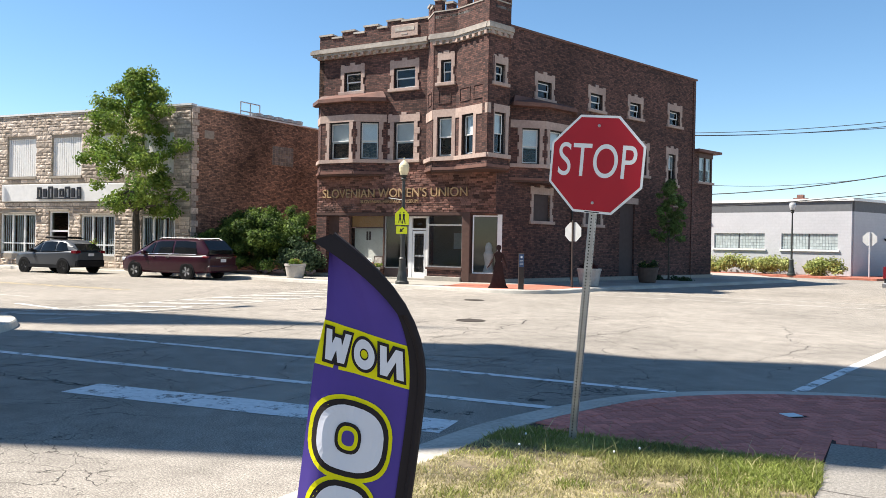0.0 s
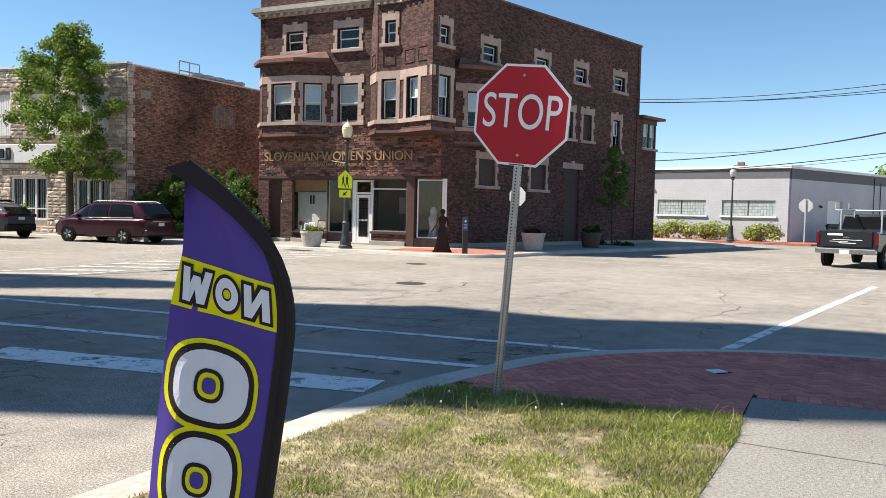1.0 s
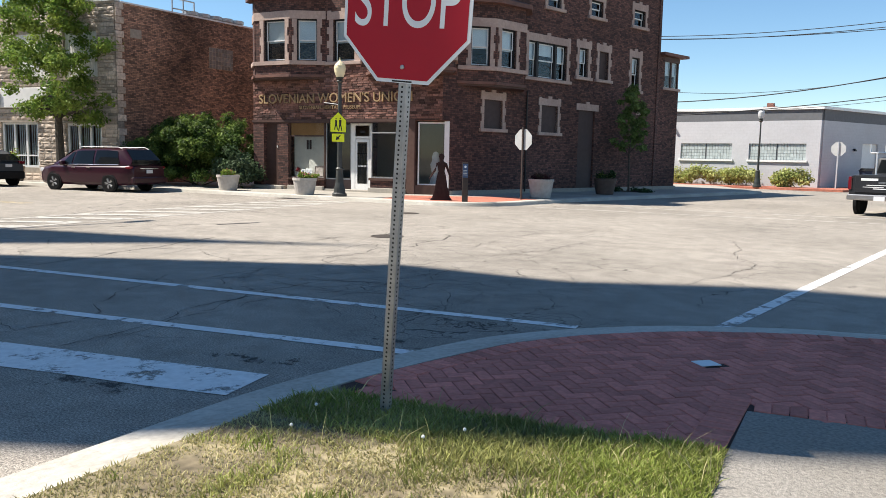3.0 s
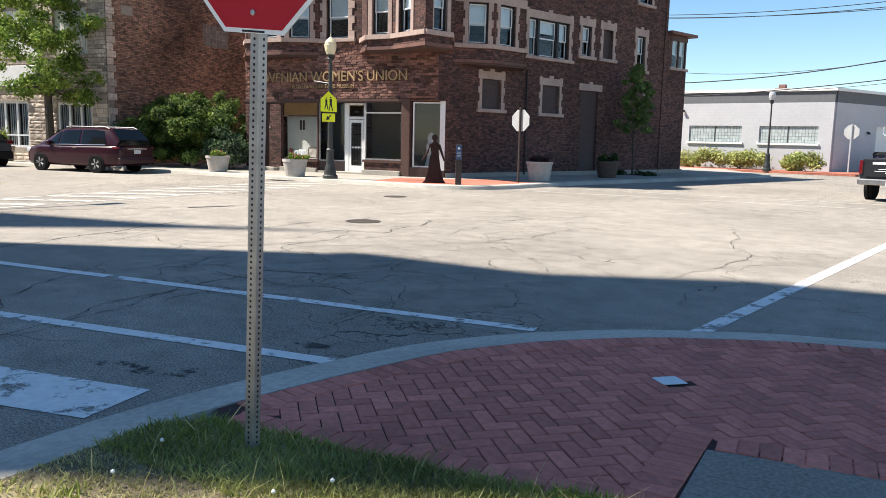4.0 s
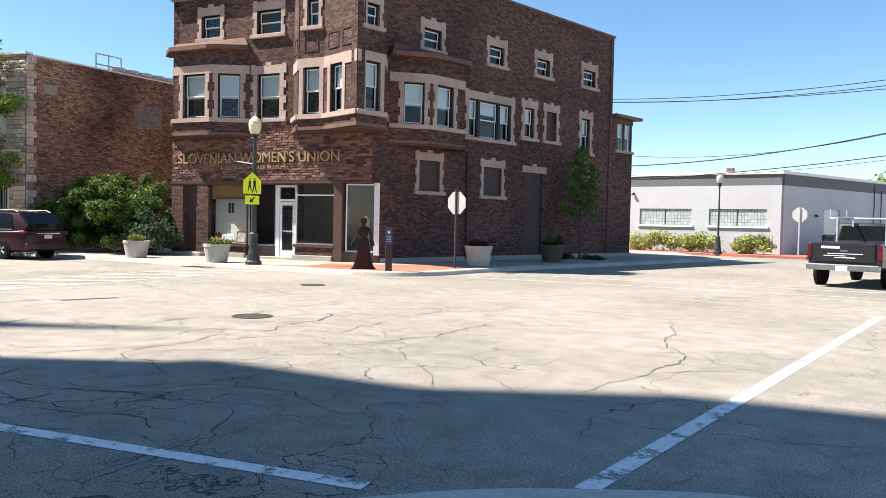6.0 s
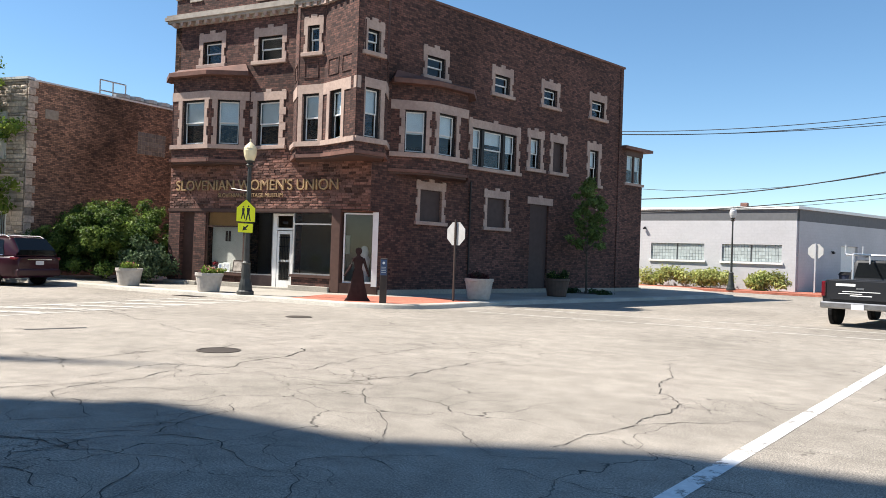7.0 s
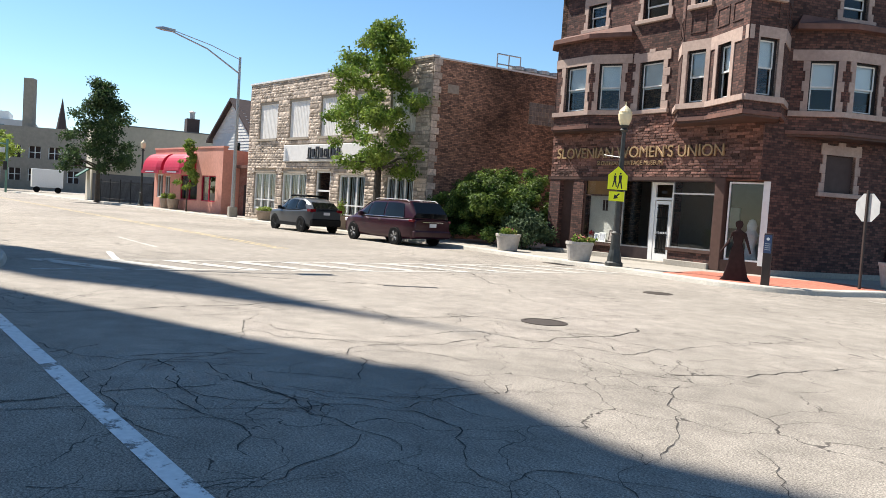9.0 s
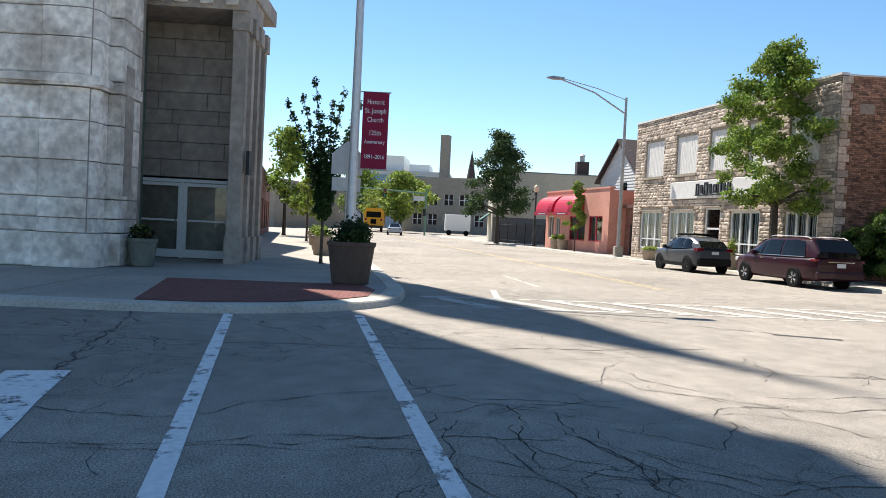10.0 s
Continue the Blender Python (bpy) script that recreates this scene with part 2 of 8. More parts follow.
# black of the open kerb joint and of the painted shadow streak
JOINTSHADOW = mat("joint_shadow_black", (0.06, 0.056, 0.055), 0.9, vary=0.2, scale=20)
IRON = mat("cast_iron", (0.075, 0.062, 0.052), 0.7, 0.4, vary=0.2, scale=30)
GALV = mat("galvanised_steel", (0.40, 0.39, 0.38), 0.5, 0.75, vary=0.15, scale=12)
GALVPALE = mat("pale_steel_pole", (0.55, 0.56, 0.58), 0.45, 0.5, vary=0.08, scale=6)
DIRT = mat("dry_soil", (0.15, 0.12, 0.075), 0.95, vary=0.4, scale=14, second=(0.30, 0.25, 0.15), patch=1.0, patch_scale=2)


# ---------- mesh helpers ----------
I4 = Matrix.Identity(4)


def quad_uv(bm):
    """Metres along the wall and up it on upright faces, x and y on flat ones."""
    lay = bm.loops.layers.uv.verify()
    for f in bm.faces:
        nrm = f.normal
        if abs(nrm.z) > 0.7:
            for lp in f.loops:
                lp[lay].uv = lp.vert.co.xy
        else:
            t = Vector((-nrm.y, nrm.x, 0)).normalized()
            for lp in f.loops:
                lp[lay].uv = (lp.vert.co.dot(t), lp.vert.co.z)


def part(name, bm, material, parent=None, label="", smooth=False, uv=True):
    """Links a bmesh in world metres as ONE mesh object under its thing or part."""
    bm.normal_update()
    if material == GLASS:
        big = max(f.calc_area() for f in bm.faces)
        keep = [f for f in bm.faces if f.calc_area() > 0.99 * big]
        keep.sort(key=lambda f: f.calc_center_median().dot(f.normal) - Vector((-5, 12, 2)).dot(f.normal))
        bmesh.ops.delete(bm, geom=[f for f in bm.faces if f != keep[0]], context="FACES")
        bm.normal_update()
    if uv:
        quad_uv(bm)
    me = bpy.data.meshes.new(name)
    bm.to_mesh(me)
    bm.free()
    mats = material if isinstance(material, (list, tuple)) else [material]
    for k in mats:
        me.materials.append(k)
    if smooth:
        for p in me.polygons:
            p.use_smooth = True
    ob = new(name, me)
    if parent is not None:
        ob.parent = parent
        ob.matrix_parent_inverse = parent.matrix_basis.inverted() if parent.type == "EMPTY" else Matrix.Identity(4)
    if label:
        tagged(ob, label)
    return ob


def thing(name, at, label, category, group="", kind=""):
    ob = new(name)
    ob.empty_display_size = 0.3
    ob.matrix_basis = Matrix.Translation(at)
    return tagged(ob, label, category, group, kind)


def B():
    return bmesh.new()


def box(bm, a, b, m=I4, bev=0.0):
    x0, y0, z0 = a
    x1, y1, z1 = b
    vs = [bm.verts.new(m @ Vector(p)) for p in ((x0, y0, z0), (x1, y0, z0), (x1, y1, z0), (x0, y1, z0), (x0, y0, z1), (x1, y0, z1), (x1, y1, z1), (x0, y1, z1))]
    fs = [bm.faces.new([vs[i] for i in q]) for q in ((3, 2, 1, 0), (4, 5, 6, 7), (0, 1, 5, 4), (1, 2, 6, 5), (2, 3, 7, 6), (3, 0, 4, 7))]
    if bev:
        es = list({e for f in fs for e in f.edges})
        bmesh.ops.bevel(bm, geom=es, offset=bev, segments=1, affect="EDGES")
    return bm


def prism(bm, pts, z0, z1, m=I4):
    """An upright prism over an outline that runs counter-clockwise."""
    lo = [bm.verts.new(m @ Vector((x, y, z0))) for x, y in pts]
    hi = [bm.verts.new(m @ Vector((x, y, z1))) for x, y in pts]
    bm.faces.new(lo[::-1])
    bm.faces.new(hi)
    k = len(pts)
    for i in range(k):
        bm.faces.new((lo[i], lo[(i + 1) % k], hi[(i + 1) % k], hi[i]))
    return bm


def sheet(bm, pts, z, m=I4):
    bm.faces.new([bm.verts.new(m @ Vector((x, y, z))) for x, y in pts])
    return bm


def lathe(bm, prof, at=(0, 0, 0), seg=16, m=I4):
    """Rings of (radius, height) turned about the upright axis."""
    rings = []
    for r, z in prof:
        rings.append([bm.verts.new(m @ (Vector(at) + Vector((r * math.cos(a), r * math.sin(a), z)))) for a in (2 * math.pi * i / seg for i in range(seg))])
    for p, q in zip(rings, rings[1:]):
        for i in range(seg):
            bm.faces.new((p[i], p[(i + 1) % seg], q[(i + 1) % seg], q[i]))
    bm.faces.new(rings[0][::-1])
    bm.faces.new(rings[-1])
    return bm


def tube(bm, pts, radii, seg=8):
    """A round rod along points, with a radius at each."""
    pts = [Vector(p) for p in pts]
    if not isinstance(radii, (list, tuple)):
        radii = [radii] * len(pts)
    rings = []
    for i, p in enumerate(pts):
        d = (pts[min(i + 1, len(pts) - 1)] - pts[max(i - 1, 0)]).normalized()
        u = d.cross(Vector((0.31, 0.95, 0.05)) if abs(d.z) > 0.9 else Vector((0, 0, 1))).normalized()
        v = d.cross(u)
        rings.append([bm.verts.new(p + radii[i] * (u * math.cos(a) + v * math.sin(a))) for a in (2 * math.pi * k / seg for k in range(seg))])
    for p, q in zip(rings, rings[1:]):
        for i in range(seg):
            bm.faces.new((p[i], p[(i + 1) % seg], q[(i + 1) % seg], q[i]))
    bm.faces.new(rings[0][::-1])
    bm.faces.new(rings[-1])
    return bm


def wall_frame(p, az):
    """x along the wall, y into it, z up; az: where the wall runs, from +y towards +x."""
    a = radians(az)
    return Matrix(((math.sin(a), -math.cos(a), 0, p[0]), (math.cos(a), math.sin(a), 0, p[1]), (0, 0, 1, 0), (0, 0, 0, 1)))


def between(p, q):
    """A wall frame from p to q (its inner side on the left of the way), and the length."""
    dx, dy = q[0] - p[0], q[1] - p[1]
    return wall_frame(p, math.degrees(math.atan2(dx, dy))), math.hypot(dx, dy)


def holed(bm, s0, s1, z0, z1, thick, holes, m):
    """A wall with openings through it, one closed shell. holes: (s0, s1, z0, z1)."""
    xs = sorted({s0, s1, *[min(max(h[i], s0), s1) for h in holes for i in (0, 1)]})
    zs = sorted({z0, z1, *[min(max(h[i], z0), z1) for h in holes for i in (2, 3)]})
    nx, nz = len(xs) - 1, len(zs) - 1
    solid = {(i, j) for i in range(nx) for j in range(nz)
             if not any(h[0] < (xs[i] + xs[i + 1]) / 2 < h[1] and h[2] < (zs[j] + zs[j + 1]) / 2 < h[3] for h in holes)}
    seen = {}

    def v(i, k, j):
        if (i, k, j) not in seen:
            seen[i, k, j] = bm.verts.new(m @ Vector((xs[i], thick * k, zs[j])))
        return seen[i, k, j]

    for i, j in solid:
        a, b, c, d = i, i + 1, j, j + 1
        bm.faces.new((v(a, 0, c), v(b, 0, c), v(b, 0, d), v(a, 0, d)))
        bm.faces.new((v(a, 1, d), v(b, 1, d), v(b, 1, c), v(a, 1, c)))
        if (i, j - 1) not in solid:
            bm.faces.new((v(a, 0, c), v(a, 1, c), v(b, 1, c), v(b, 0, c)))
        if (i, j + 1) not in solid:
            bm.faces.new((v(b, 0, d), v(b, 1, d), v(a, 1, d), v(a, 0, d)))
        if (i - 1, j) not in solid:
            bm.faces.new((v(a, 0, c), v(a, 0, d), v(a, 1, d), v(a, 1, c)))
        if (i + 1, j) not in solid:
            bm.faces.new((v(b, 1, c), v(b, 1, d), v(b, 0, d), v(b, 0, c)))
    return bm


def letters(name, text, size, m, material, parent, depth=0.02, align="CENTER", squeeze=1.0, label=""):
    """Built-in letters as a mesh standing on the plane of m (x along, z up, facing -y)."""
    cu = bpy.data.curves.new(name, "FONT")
    cu.body, cu.size, cu.extrude, cu.align_x, cu.align_y = text, size, depth, align, "CENTER"
    tmp = bpy.data.objects.new(name, cu)
    me = bpy.data.meshes.new_from_object(tmp)
    bpy.data.objects.remove(tmp)
    bpy.data.curves.remove(cu)
    me.transform(m @ Matrix.Rotation(radians(90), 4, "X") @ Matrix.Diagonal((squeeze, 1, 1, 1)))
    bm = B()
    bm.from_mesh(me)
    bpy.data.meshes.remove(me)
    return part(name, bm, material, parent, label, uv=False)


# ---------- ground, roads and kerbs ----------
ground = tagged(part("ground", sheet(B(), [(-1500, -1500), (1500, -1500), (1500, 1500), (-1500, 1500)], 0.0), ROAD),
                "pale worn cracked road surface reaching the horizon", "road", kind="structure")

# kerb lines, road on the right of the way
NEAR_KERB = [(-5.66, -60), (-5.68, 6.0), (-5.72, 8.2), (-5.70, 9.0), (-5.58, 9.72), (-5.40, 10.44), (-5.21, 11.03), (-4.91, 11.55), (-4.58, 11.97), (-4.07, 12.46), (-3.55, 12.79), (-3.02, 13.07), (-2.55, 13.22), (-1.6, 13.42), (2, 13.7), (60, 15.3)]
CHURCH_KERB = [(-110, 0.5), (-60, 6.2), (-28, 10.7), (-21, 11.5), (-19.0, 11.55), (-17.6, 11.35), (-16.5, 10.7), (-15.6, 9.6), (-15.1, 8.3), (-15.0, 7.0), (-15.0, -60)]
FAR_KERB = [(-9.0, 49.8), (-9.9, 46.5), (-11.1, 41.6), (-12.9, 34.8), (-13.6, 31.0), (-13.75, 29.6), (-14.2, 28.5), (-15.0, 27.8), (-16.3, 27.45), (-20, 27.35), (-31, 27.2), (-38, 26.1), (-60, 22.5), (-110, 14.2)]
EAST_KERB = [(60, 30.5), (6, 29.6), (4.0, 30.2), (3.0, 31.6), (3.2, 34), (9.5, 58), (20, 98)]


def smooth_line(pts, n=4):
    """More points along a kerb, rounded between the given ones (Catmull-Rom)."""
    out = []
    for i in range(len(pts) - 1):
        p0, p1, p2, p3 = (Vector(pts[max(0, min(len(pts) - 1, i + k))]) for k in (-1, 0, 1, 2))
        if (p2 - p1).length > 8:
            out.append(p1)
            continue
        for k in range(n):
            t = k / n
            out.append(0.5 * (2 * p1 + (p2 - p0) * t + (2 * p0 - 5 * p1 + 4 * p2 - p3) * t * t + (3 * p1 - p0 - 3 * p2 + p3) * t ** 3) if (p1 - p0).length < 8 and (p3 - p2).length < 8 else p1.lerp(p2, t))
    out.append(Vector(pts[-1]))
    return out


def offset_line(pts, d):
    """The line moved d metres to its right."""
    out = []
    for i, p in enumerate(pts):
        w = (pts[min(i + 1, len(pts) - 1)] - pts[max(i - 1, 0)]).normalized()
        out.append(p + Vector((w.y, -w.x)) * d)
    return out


def kerb(name, line, label, width=0.42, top=0.13, low=False):
    """The pavement lies on the right of the line. A face that leans back, a rounded edge, a flat top."""
    bm = B()
    rows = [(offset_line(line, d), z) for d, z in (((-0.02, -0.05), (0.0, 0.012), (0.05, 0.05), (0.15, 0.095), (width, top + 0.004), (width, -0.05)) if low else
                                                 ((-0.02, -0.05), (-0.0, 0.0), (0.035, top - 0.025), (0.06, top), (width, top + 0.004), (width, -0.05)))]
    vs = [[bm.verts.new((p.x, p.y, z)) for p in r] for r, z in rows]
    for a, b in zip(vs, vs[1:]):
        for i in range(len(line) - 1):
            bm.faces.new((a[i], b[i], b[i + 1], a[i + 1]))
    bmesh.ops.recalc_face_normals(bm, faces=bm.faces)
    return tagged(part(name, bm, KERB, smooth=False), label, "kerb", kind="structure")


near_line = smooth_line(NEAR_KERB)
church_line = smooth_line(CHURCH_KERB)
far_line = smooth_line(FAR_KERB[::-1])[::-1]
east_line = smooth_line(EAST_KERB)
NEAR_W = 0.55
kerb("kerb_near", near_line, "pale rounded concrete kerb round the grassy corner", NEAR_W, low=True)
kerb("kerb_church", church_line, "pale concrete kerb round the church corner")
kerb("kerb_far", far_line, "pale concrete kerb round the brick building's corner")
kerb("kerb_east", east_line, "pale concrete kerb along the side street")


def pavement(name, line, closing, label, top=0.126):
    inner = [p.xy for p in offset_line(line, 0.40)]
    pts = [(p[0], p[1]) for p in inner] + closing
    bm = B()
    sheet(bm, pts, top)
    bmesh.ops.triangulate(bm, faces=list(bm.faces))
    bmesh.ops.recalc_face_normals(bm, faces=bm.faces)
    if sum(x.normal.z for x in bm.faces) < 0:
        bmesh.ops.reverse_faces(bm, faces=bm.faces)
    return tagged(part(name, bm, CONC), label, "pavement", kind="structure")


pavement("pavement_near", near_line, [(60, -60)], "worn concrete pavement at the street corner", 0.10)
pavement("pavement_church", church_line, [(-110, -60)], "grey concrete pavement before the church", 0.12)
pavement("pavement_far", far_line, [(-110, 60), (-14, 60)], "pale concrete pavement round the brick building")
pavement("pavement_east", east_line, [(60, 98)], "pale concrete pavement along the side street")
# ---------- the brown brick corner building ----------
FF = wall_frame((-19.35, 31.47), 86)     # street front: s from -8.0 (its end) to the corner
SF = wall_frame((-17.64, 32.79), 15)     # side wall: s to 16.4
BASE = 0.13


def on(m, s, out=0.0):
    """Ground place at s along a wall frame, out metres before it."""
    v = m @ Vector((s, -out, 0))
    return (v.x, v.y)


brick_house = thing("corner_building", (-19.0, 36.0, BASE), "three-storey brown brick corner building with oriel bays and stone trim", "building")


def sash(parent, m, s0, s1, z0, z1, deep=0.14, blind=0.5, light=WHITEPAINT, raised=True):
    """A sash window in its opening: black outer frame, white sashes, two panes and a blind."""
    t = 0.05
    bm = holed(B(), s0, s1, z0, z1, 0.13, [(s0 + t, s1 - t, z0 + t, z1 - t)], m @ Matrix.Translation((0, deep - 0.05, 0)))
    win = part("window", bm, BLACKPAINT, parent)
    zm = (z0 + z1) / 2
    for k, (a, b, dy) in enumerate(((zm - 0.02, z1 - t, 0.0), (z0 + t, zm + 0.02, 0.035))):
        w = 0.045
        x0, x1 = s0 + t, s1 - t
        bm = holed(B(), x0, x1, a, b, 0.03, [(x0 + w, x1 - w, a + w, b - w)], m @ Matrix.Translation((0, deep + dy, 0)))
        part("sash", bm, light, win)
        g = part("pane", box(B(), (x0 + w, deep + dy + 0.012, a + w), (x1 - w, deep + dy + 0.018, b - w), m), GLASS, win)
        g.visible_shadow = False
    if blind > 0:
        part("blind", box(B(), (s0 + t, deep + 0.10, z1 - t - blind * (z1 - z0 - 2 * t)), (s1 - t, deep + 0.112, z1 - t), m), BLIND, win)
    return win


def surround(parent, m, s0, s1, z0, z1, side=0.2, head=0.32, sill=0.14, proud=0.035, key=True, quoins=True):
    """Toothed sandstone jambs, a head with a raised key, and a sill that juts out."""
    bm = B()
    box(bm, (s0 - side, -proud, z1), (s1 + side, 0.13, z1 + head), m)
    if key:
        c = (s0 + s1) / 2
        bm2 = [(c - 0.13, z1 + head - 0.001, c + 0.13, z1 + head + 0.11), (s0 - side + 0.02, z1 + head - 0.001, s0 - side + 0.2, z1 + head + 0.05), (s1 + side - 0.2, z1 + head - 0.001, s1 + side - 0.02, z1 + head + 0.05)]
        for a, b, c2, d in bm2:
            box(bm, (a, -proud - 0.004, b), (c2, 0.13, d), m)
    part("lintel", bm, TRIM, parent)
    for sgn, edge in ((-1, s0), (1, s1)):
        k = max(3, round((z1 - z0) / 0.3)) if quoins else 1
        h = (z1 - z0) / k
        for i in range(k):
            w = side if (i % 2 == 0) else side * 0.62
            if not quoins:
                w = side * 0.8
            a, b = sorted((edge, edge + sgn * w))
            part("jamb_stone", box(B(), (a, -proud, z0 + i * h + 0.004), (b, 0.13, z0 + (i + 1) * h - 0.004), m), TRIM, parent)
    part("sill", box(B(), (s0 - side - 0.06, -proud - 0.09, z0 - sill), (s1 + side + 0.06, 0.13, z0), m, 0.012), TRIM, parent)


# openings
FRONT3 = [(-6.53, -5.58, 8.72, 9.62), (-3.79, -2.66, 8.66, 9.58)]
FRONT2 = [(-3.74, -2.68, 5.46, 7.16)]
SIDE3 = [(1.2, 2.15, 8.24, 9.0), (4.98, 5.92, 8.24, 9.0), (8.18, 9.12, 8.26, 9.0), (11.77, 12.8, 8.28, 9.06)]
SIDE2 = [(7.38, 8.08, 5.43, 6.74), (8.95, 9.72, 5.43, 6.74), (11.74, 12.44, 5.13, 6.74)]
TRIPLE = (3.78, 6.46, 5.14, 6.68)
BLIND1 = [(1.07, 2.2, 2.83, 4.0), (4.76, 5.93, 2.80, 3.98)]
SDOOR = (7.52, 8.8, 0.13, 3.92)
shop_holes = [(-7.42, -6.66, 0.13, 3.05), (-6.08, -4.2, 0.62, 3.05), (-4.2, -1.9, 0.13, 3.05), (-1.9, -0.16, 0.72, 3.05)]
END = 1.39       # where the two wall planes meet
bayF = (-7.95, -4.1, 4.9, 8.3)
bm = holed(B(), -8.0, 0.16, 0.1, 3.05, 0.32, shop_holes, FF)
part("front_wall_low", bm, BRICK, brick_house)
bm = holed(B(), -8.0, END, 3.05, 5.3, 0.32, [], FF)
part("front_wall_band", bm, BRICKROUGH, brick_house, "rough mottled clinker brick")
bm = holed(B(), -8.0, END, 5.3, 10.45, 0.32, FRONT3 + FRONT2 + [(-7.2, -4.6, 5.5, 7.45), (-1.3, 0.9, 5.4, 9.7)], FF)
part("front_wall_upper", bm, BRICK, brick_house)
bm = holed(B(), -0.86, 14.42, 0.1, 11.0, 0.32, SIDE3 + SIDE2 + [TRIPLE] + BLIND1 + [SDOOR, (0.3, 3.0, 5.3, 6.9)], SF)
part("side_wall", bm, BRICK, brick_house)
bm = holed(B(), -1.27, -0.86, 3.05, 11.0, 0.32, [], SF)
part("corner_wall", bm, BRICK, brick_house)
# closing walls and roof
back_l, back_r = FF @ Vector((-8.0, 17.0, 0)), SF @ Vector((14.42, 0, 0))
m2, ln = between((back_r.x, back_r.y), (back_l.x, back_l.y))
part("back_wall", box(B(), (0, 0, 0.1), (ln, 0.3, 10.9), m2), BRICK, brick_house)
m3, ln3 = between((back_l.x, back_l.y), on(FF, -8.0))
part("party_wall", box(B(), (0, 0.0, 0.1), (ln3, 0.3, 10.9), m3), BRICKRED, brick_house)
outline = [on(FF, -7.9, -0.1), on(FF, 1.2, -0.1), on(SF, 14.2, -0.1), (back_l.x + 0.2, back_l.y - 0.2)]
part("roof", prism(B(), outline, 10.3, 10.5), TILEROOF, brick_house)
for k, z in enumerate((3.35, 7.75)):
    part("storey_floor", prism(B(), [on(FF, -7.7, -0.34), on(FF, 1.1, -0.34), on(SF, 14.0, -0.34), (back_l.x + 0.4, back_l.y - 0.4)], z, z + 0.2), ROOM, brick_house)
inner = wall_frame(on(FF, -7.6, -5.0), 86)
part("shop_back_wall", box(B(), (0, 0, 0.13), (10.2, 0.1, 3.35), inner), ROOM, brick_house)
part("shop_floor", prism(B(), [on(FF, -7.6, -0.33), on(FF, 0.1, -0.33), on(SF, -0.5, -0.33), on(SF, 6.0, -0.4), on(FF, -7.6, -5.0)], 0.1, 0.16), ROOMFLOOR, brick_house)

for o in FRONT3:
    surround(brick_house, FF, *o)
    sash(brick_house, FF, *o, blind=0.0)
for o in FRONT2:
    surround(brick_house, FF, *o, side=0.3)
    sash(brick_house, FF, *o, blind=0.55)
for i, o in enumerate(SIDE3):
    surround(brick_house, SF, *o)
    sash(brick_house, SF, *o, blind=0.0)
for i, o in enumerate(SIDE2):
    surround(brick_house, SF, *o, side=0.24)
    if i == 1:
        part("window_board", box(B(), (o[0], 0.14, o[2]), (o[1], 0.17, o[3]), SF), DARKBOARD, brick_house)
    else:
        sash(brick_house, SF, *o, blind=0.45)
surround(brick_house, SF, *TRIPLE, side=0.24)
for a in (4.40, 5.68):
    part("mullion", box(B(), (a, 0.06, TRIPLE[2]), (a + 0.13, 0.3, TRIPLE[3]), SF), BLACKPAINT, brick_house)
for a, b, bl in ((3.78, 4.4, 0.5), (4.53, 5.68, 0.35), (5.81, 6.46, 0.5)):
    sash(brick_house, SF, a, b, TRIPLE[2], TRIPLE[3], blind=bl)
for o in BLIND1:
    surround(brick_house, SF, *o, side=0.2, head=0.3)
    part("window_board", box(B(), (o[0], 0.1, o[2]), (o[1], 0.14, o[3]), SF), DARKBOARD, brick_house)
bmx = box(B(), (SDOOR[0] - 0.2, -0.035, SDOOR[3]), (SDOOR[1] + 0.25, 0.13, SDOOR[3] + 0.3), SF)
box(bmx, (8.03, -0.04, SDOOR[3] + 0.299), (8.3, 0.13, SDOOR[3] + 0.4), SF)
part("lintel", bmx, TRIM, brick_house)
part("side_door", box(B(), (SDOOR[0], 0.1, SDOOR[2]), (SDOOR[1], 0.15, SDOOR[3]), SF), DARKBOARD, brick_house, "blank brown boarded doorway")
part("lintel", box(B(), (12.3, -0.035, 3.95), (13.1, 0.1, 4.27), SF), TRIM, brick_house)
part("plinth", box(B(), (-0.8, -0.05, 0.1), (16.5, 0.0, 0.30), SF), CONC, brick_house)
part("coping", box(B(), (-0.9, -0.05, 11.0), (14.5, 0.37, 11.09), SF), SHINGLE, brick_house)

# battlements over the street front, rising to the middle tablet
bm = B()
box(bm, (-8.0, 0, 10.45), (-2.0, 0.3, 11.25), FF)
part("parapet", bm, BRICK, brick_house)
x = -8.0
step = [(0.75, 11.52), (0.55, 11.36), (0.7, 11.6), (0.55, 11.45), (0.75, 11.7), (0.5, 11.55), (0.8, 11.8), (1.4, 11.72)]
for w, z in step:
    part("merlon", box(B(), (x, 0, 11.25), (x + w - 0.003, 0.3, z - 0.08), FF), BRICK, brick_house)
    part("merlon_cap", box(B(), (x - 0.03, -0.05, z - 0.08), (x + w + 0.03, 0.35, z), FF), CHDARK, brick_house)
    x += w
tab = part("name_tablet", box(B(), (-3.95, -0.06, 10.95), (-2.55, 0.0, 11.5), FF, 0.02), TRIM, brick_house, "carved stone tablet")
for zz, hw, hh in ((11.3, 0.5, 0.09), (11.08, 0.16, 0.03)):
    part("tablet_bar", box(B(), (-3.25 - hw, -0.075, zz - hh), (-3.25 + hw, -0.058, zz + hh), FF), CHDARK, tab)


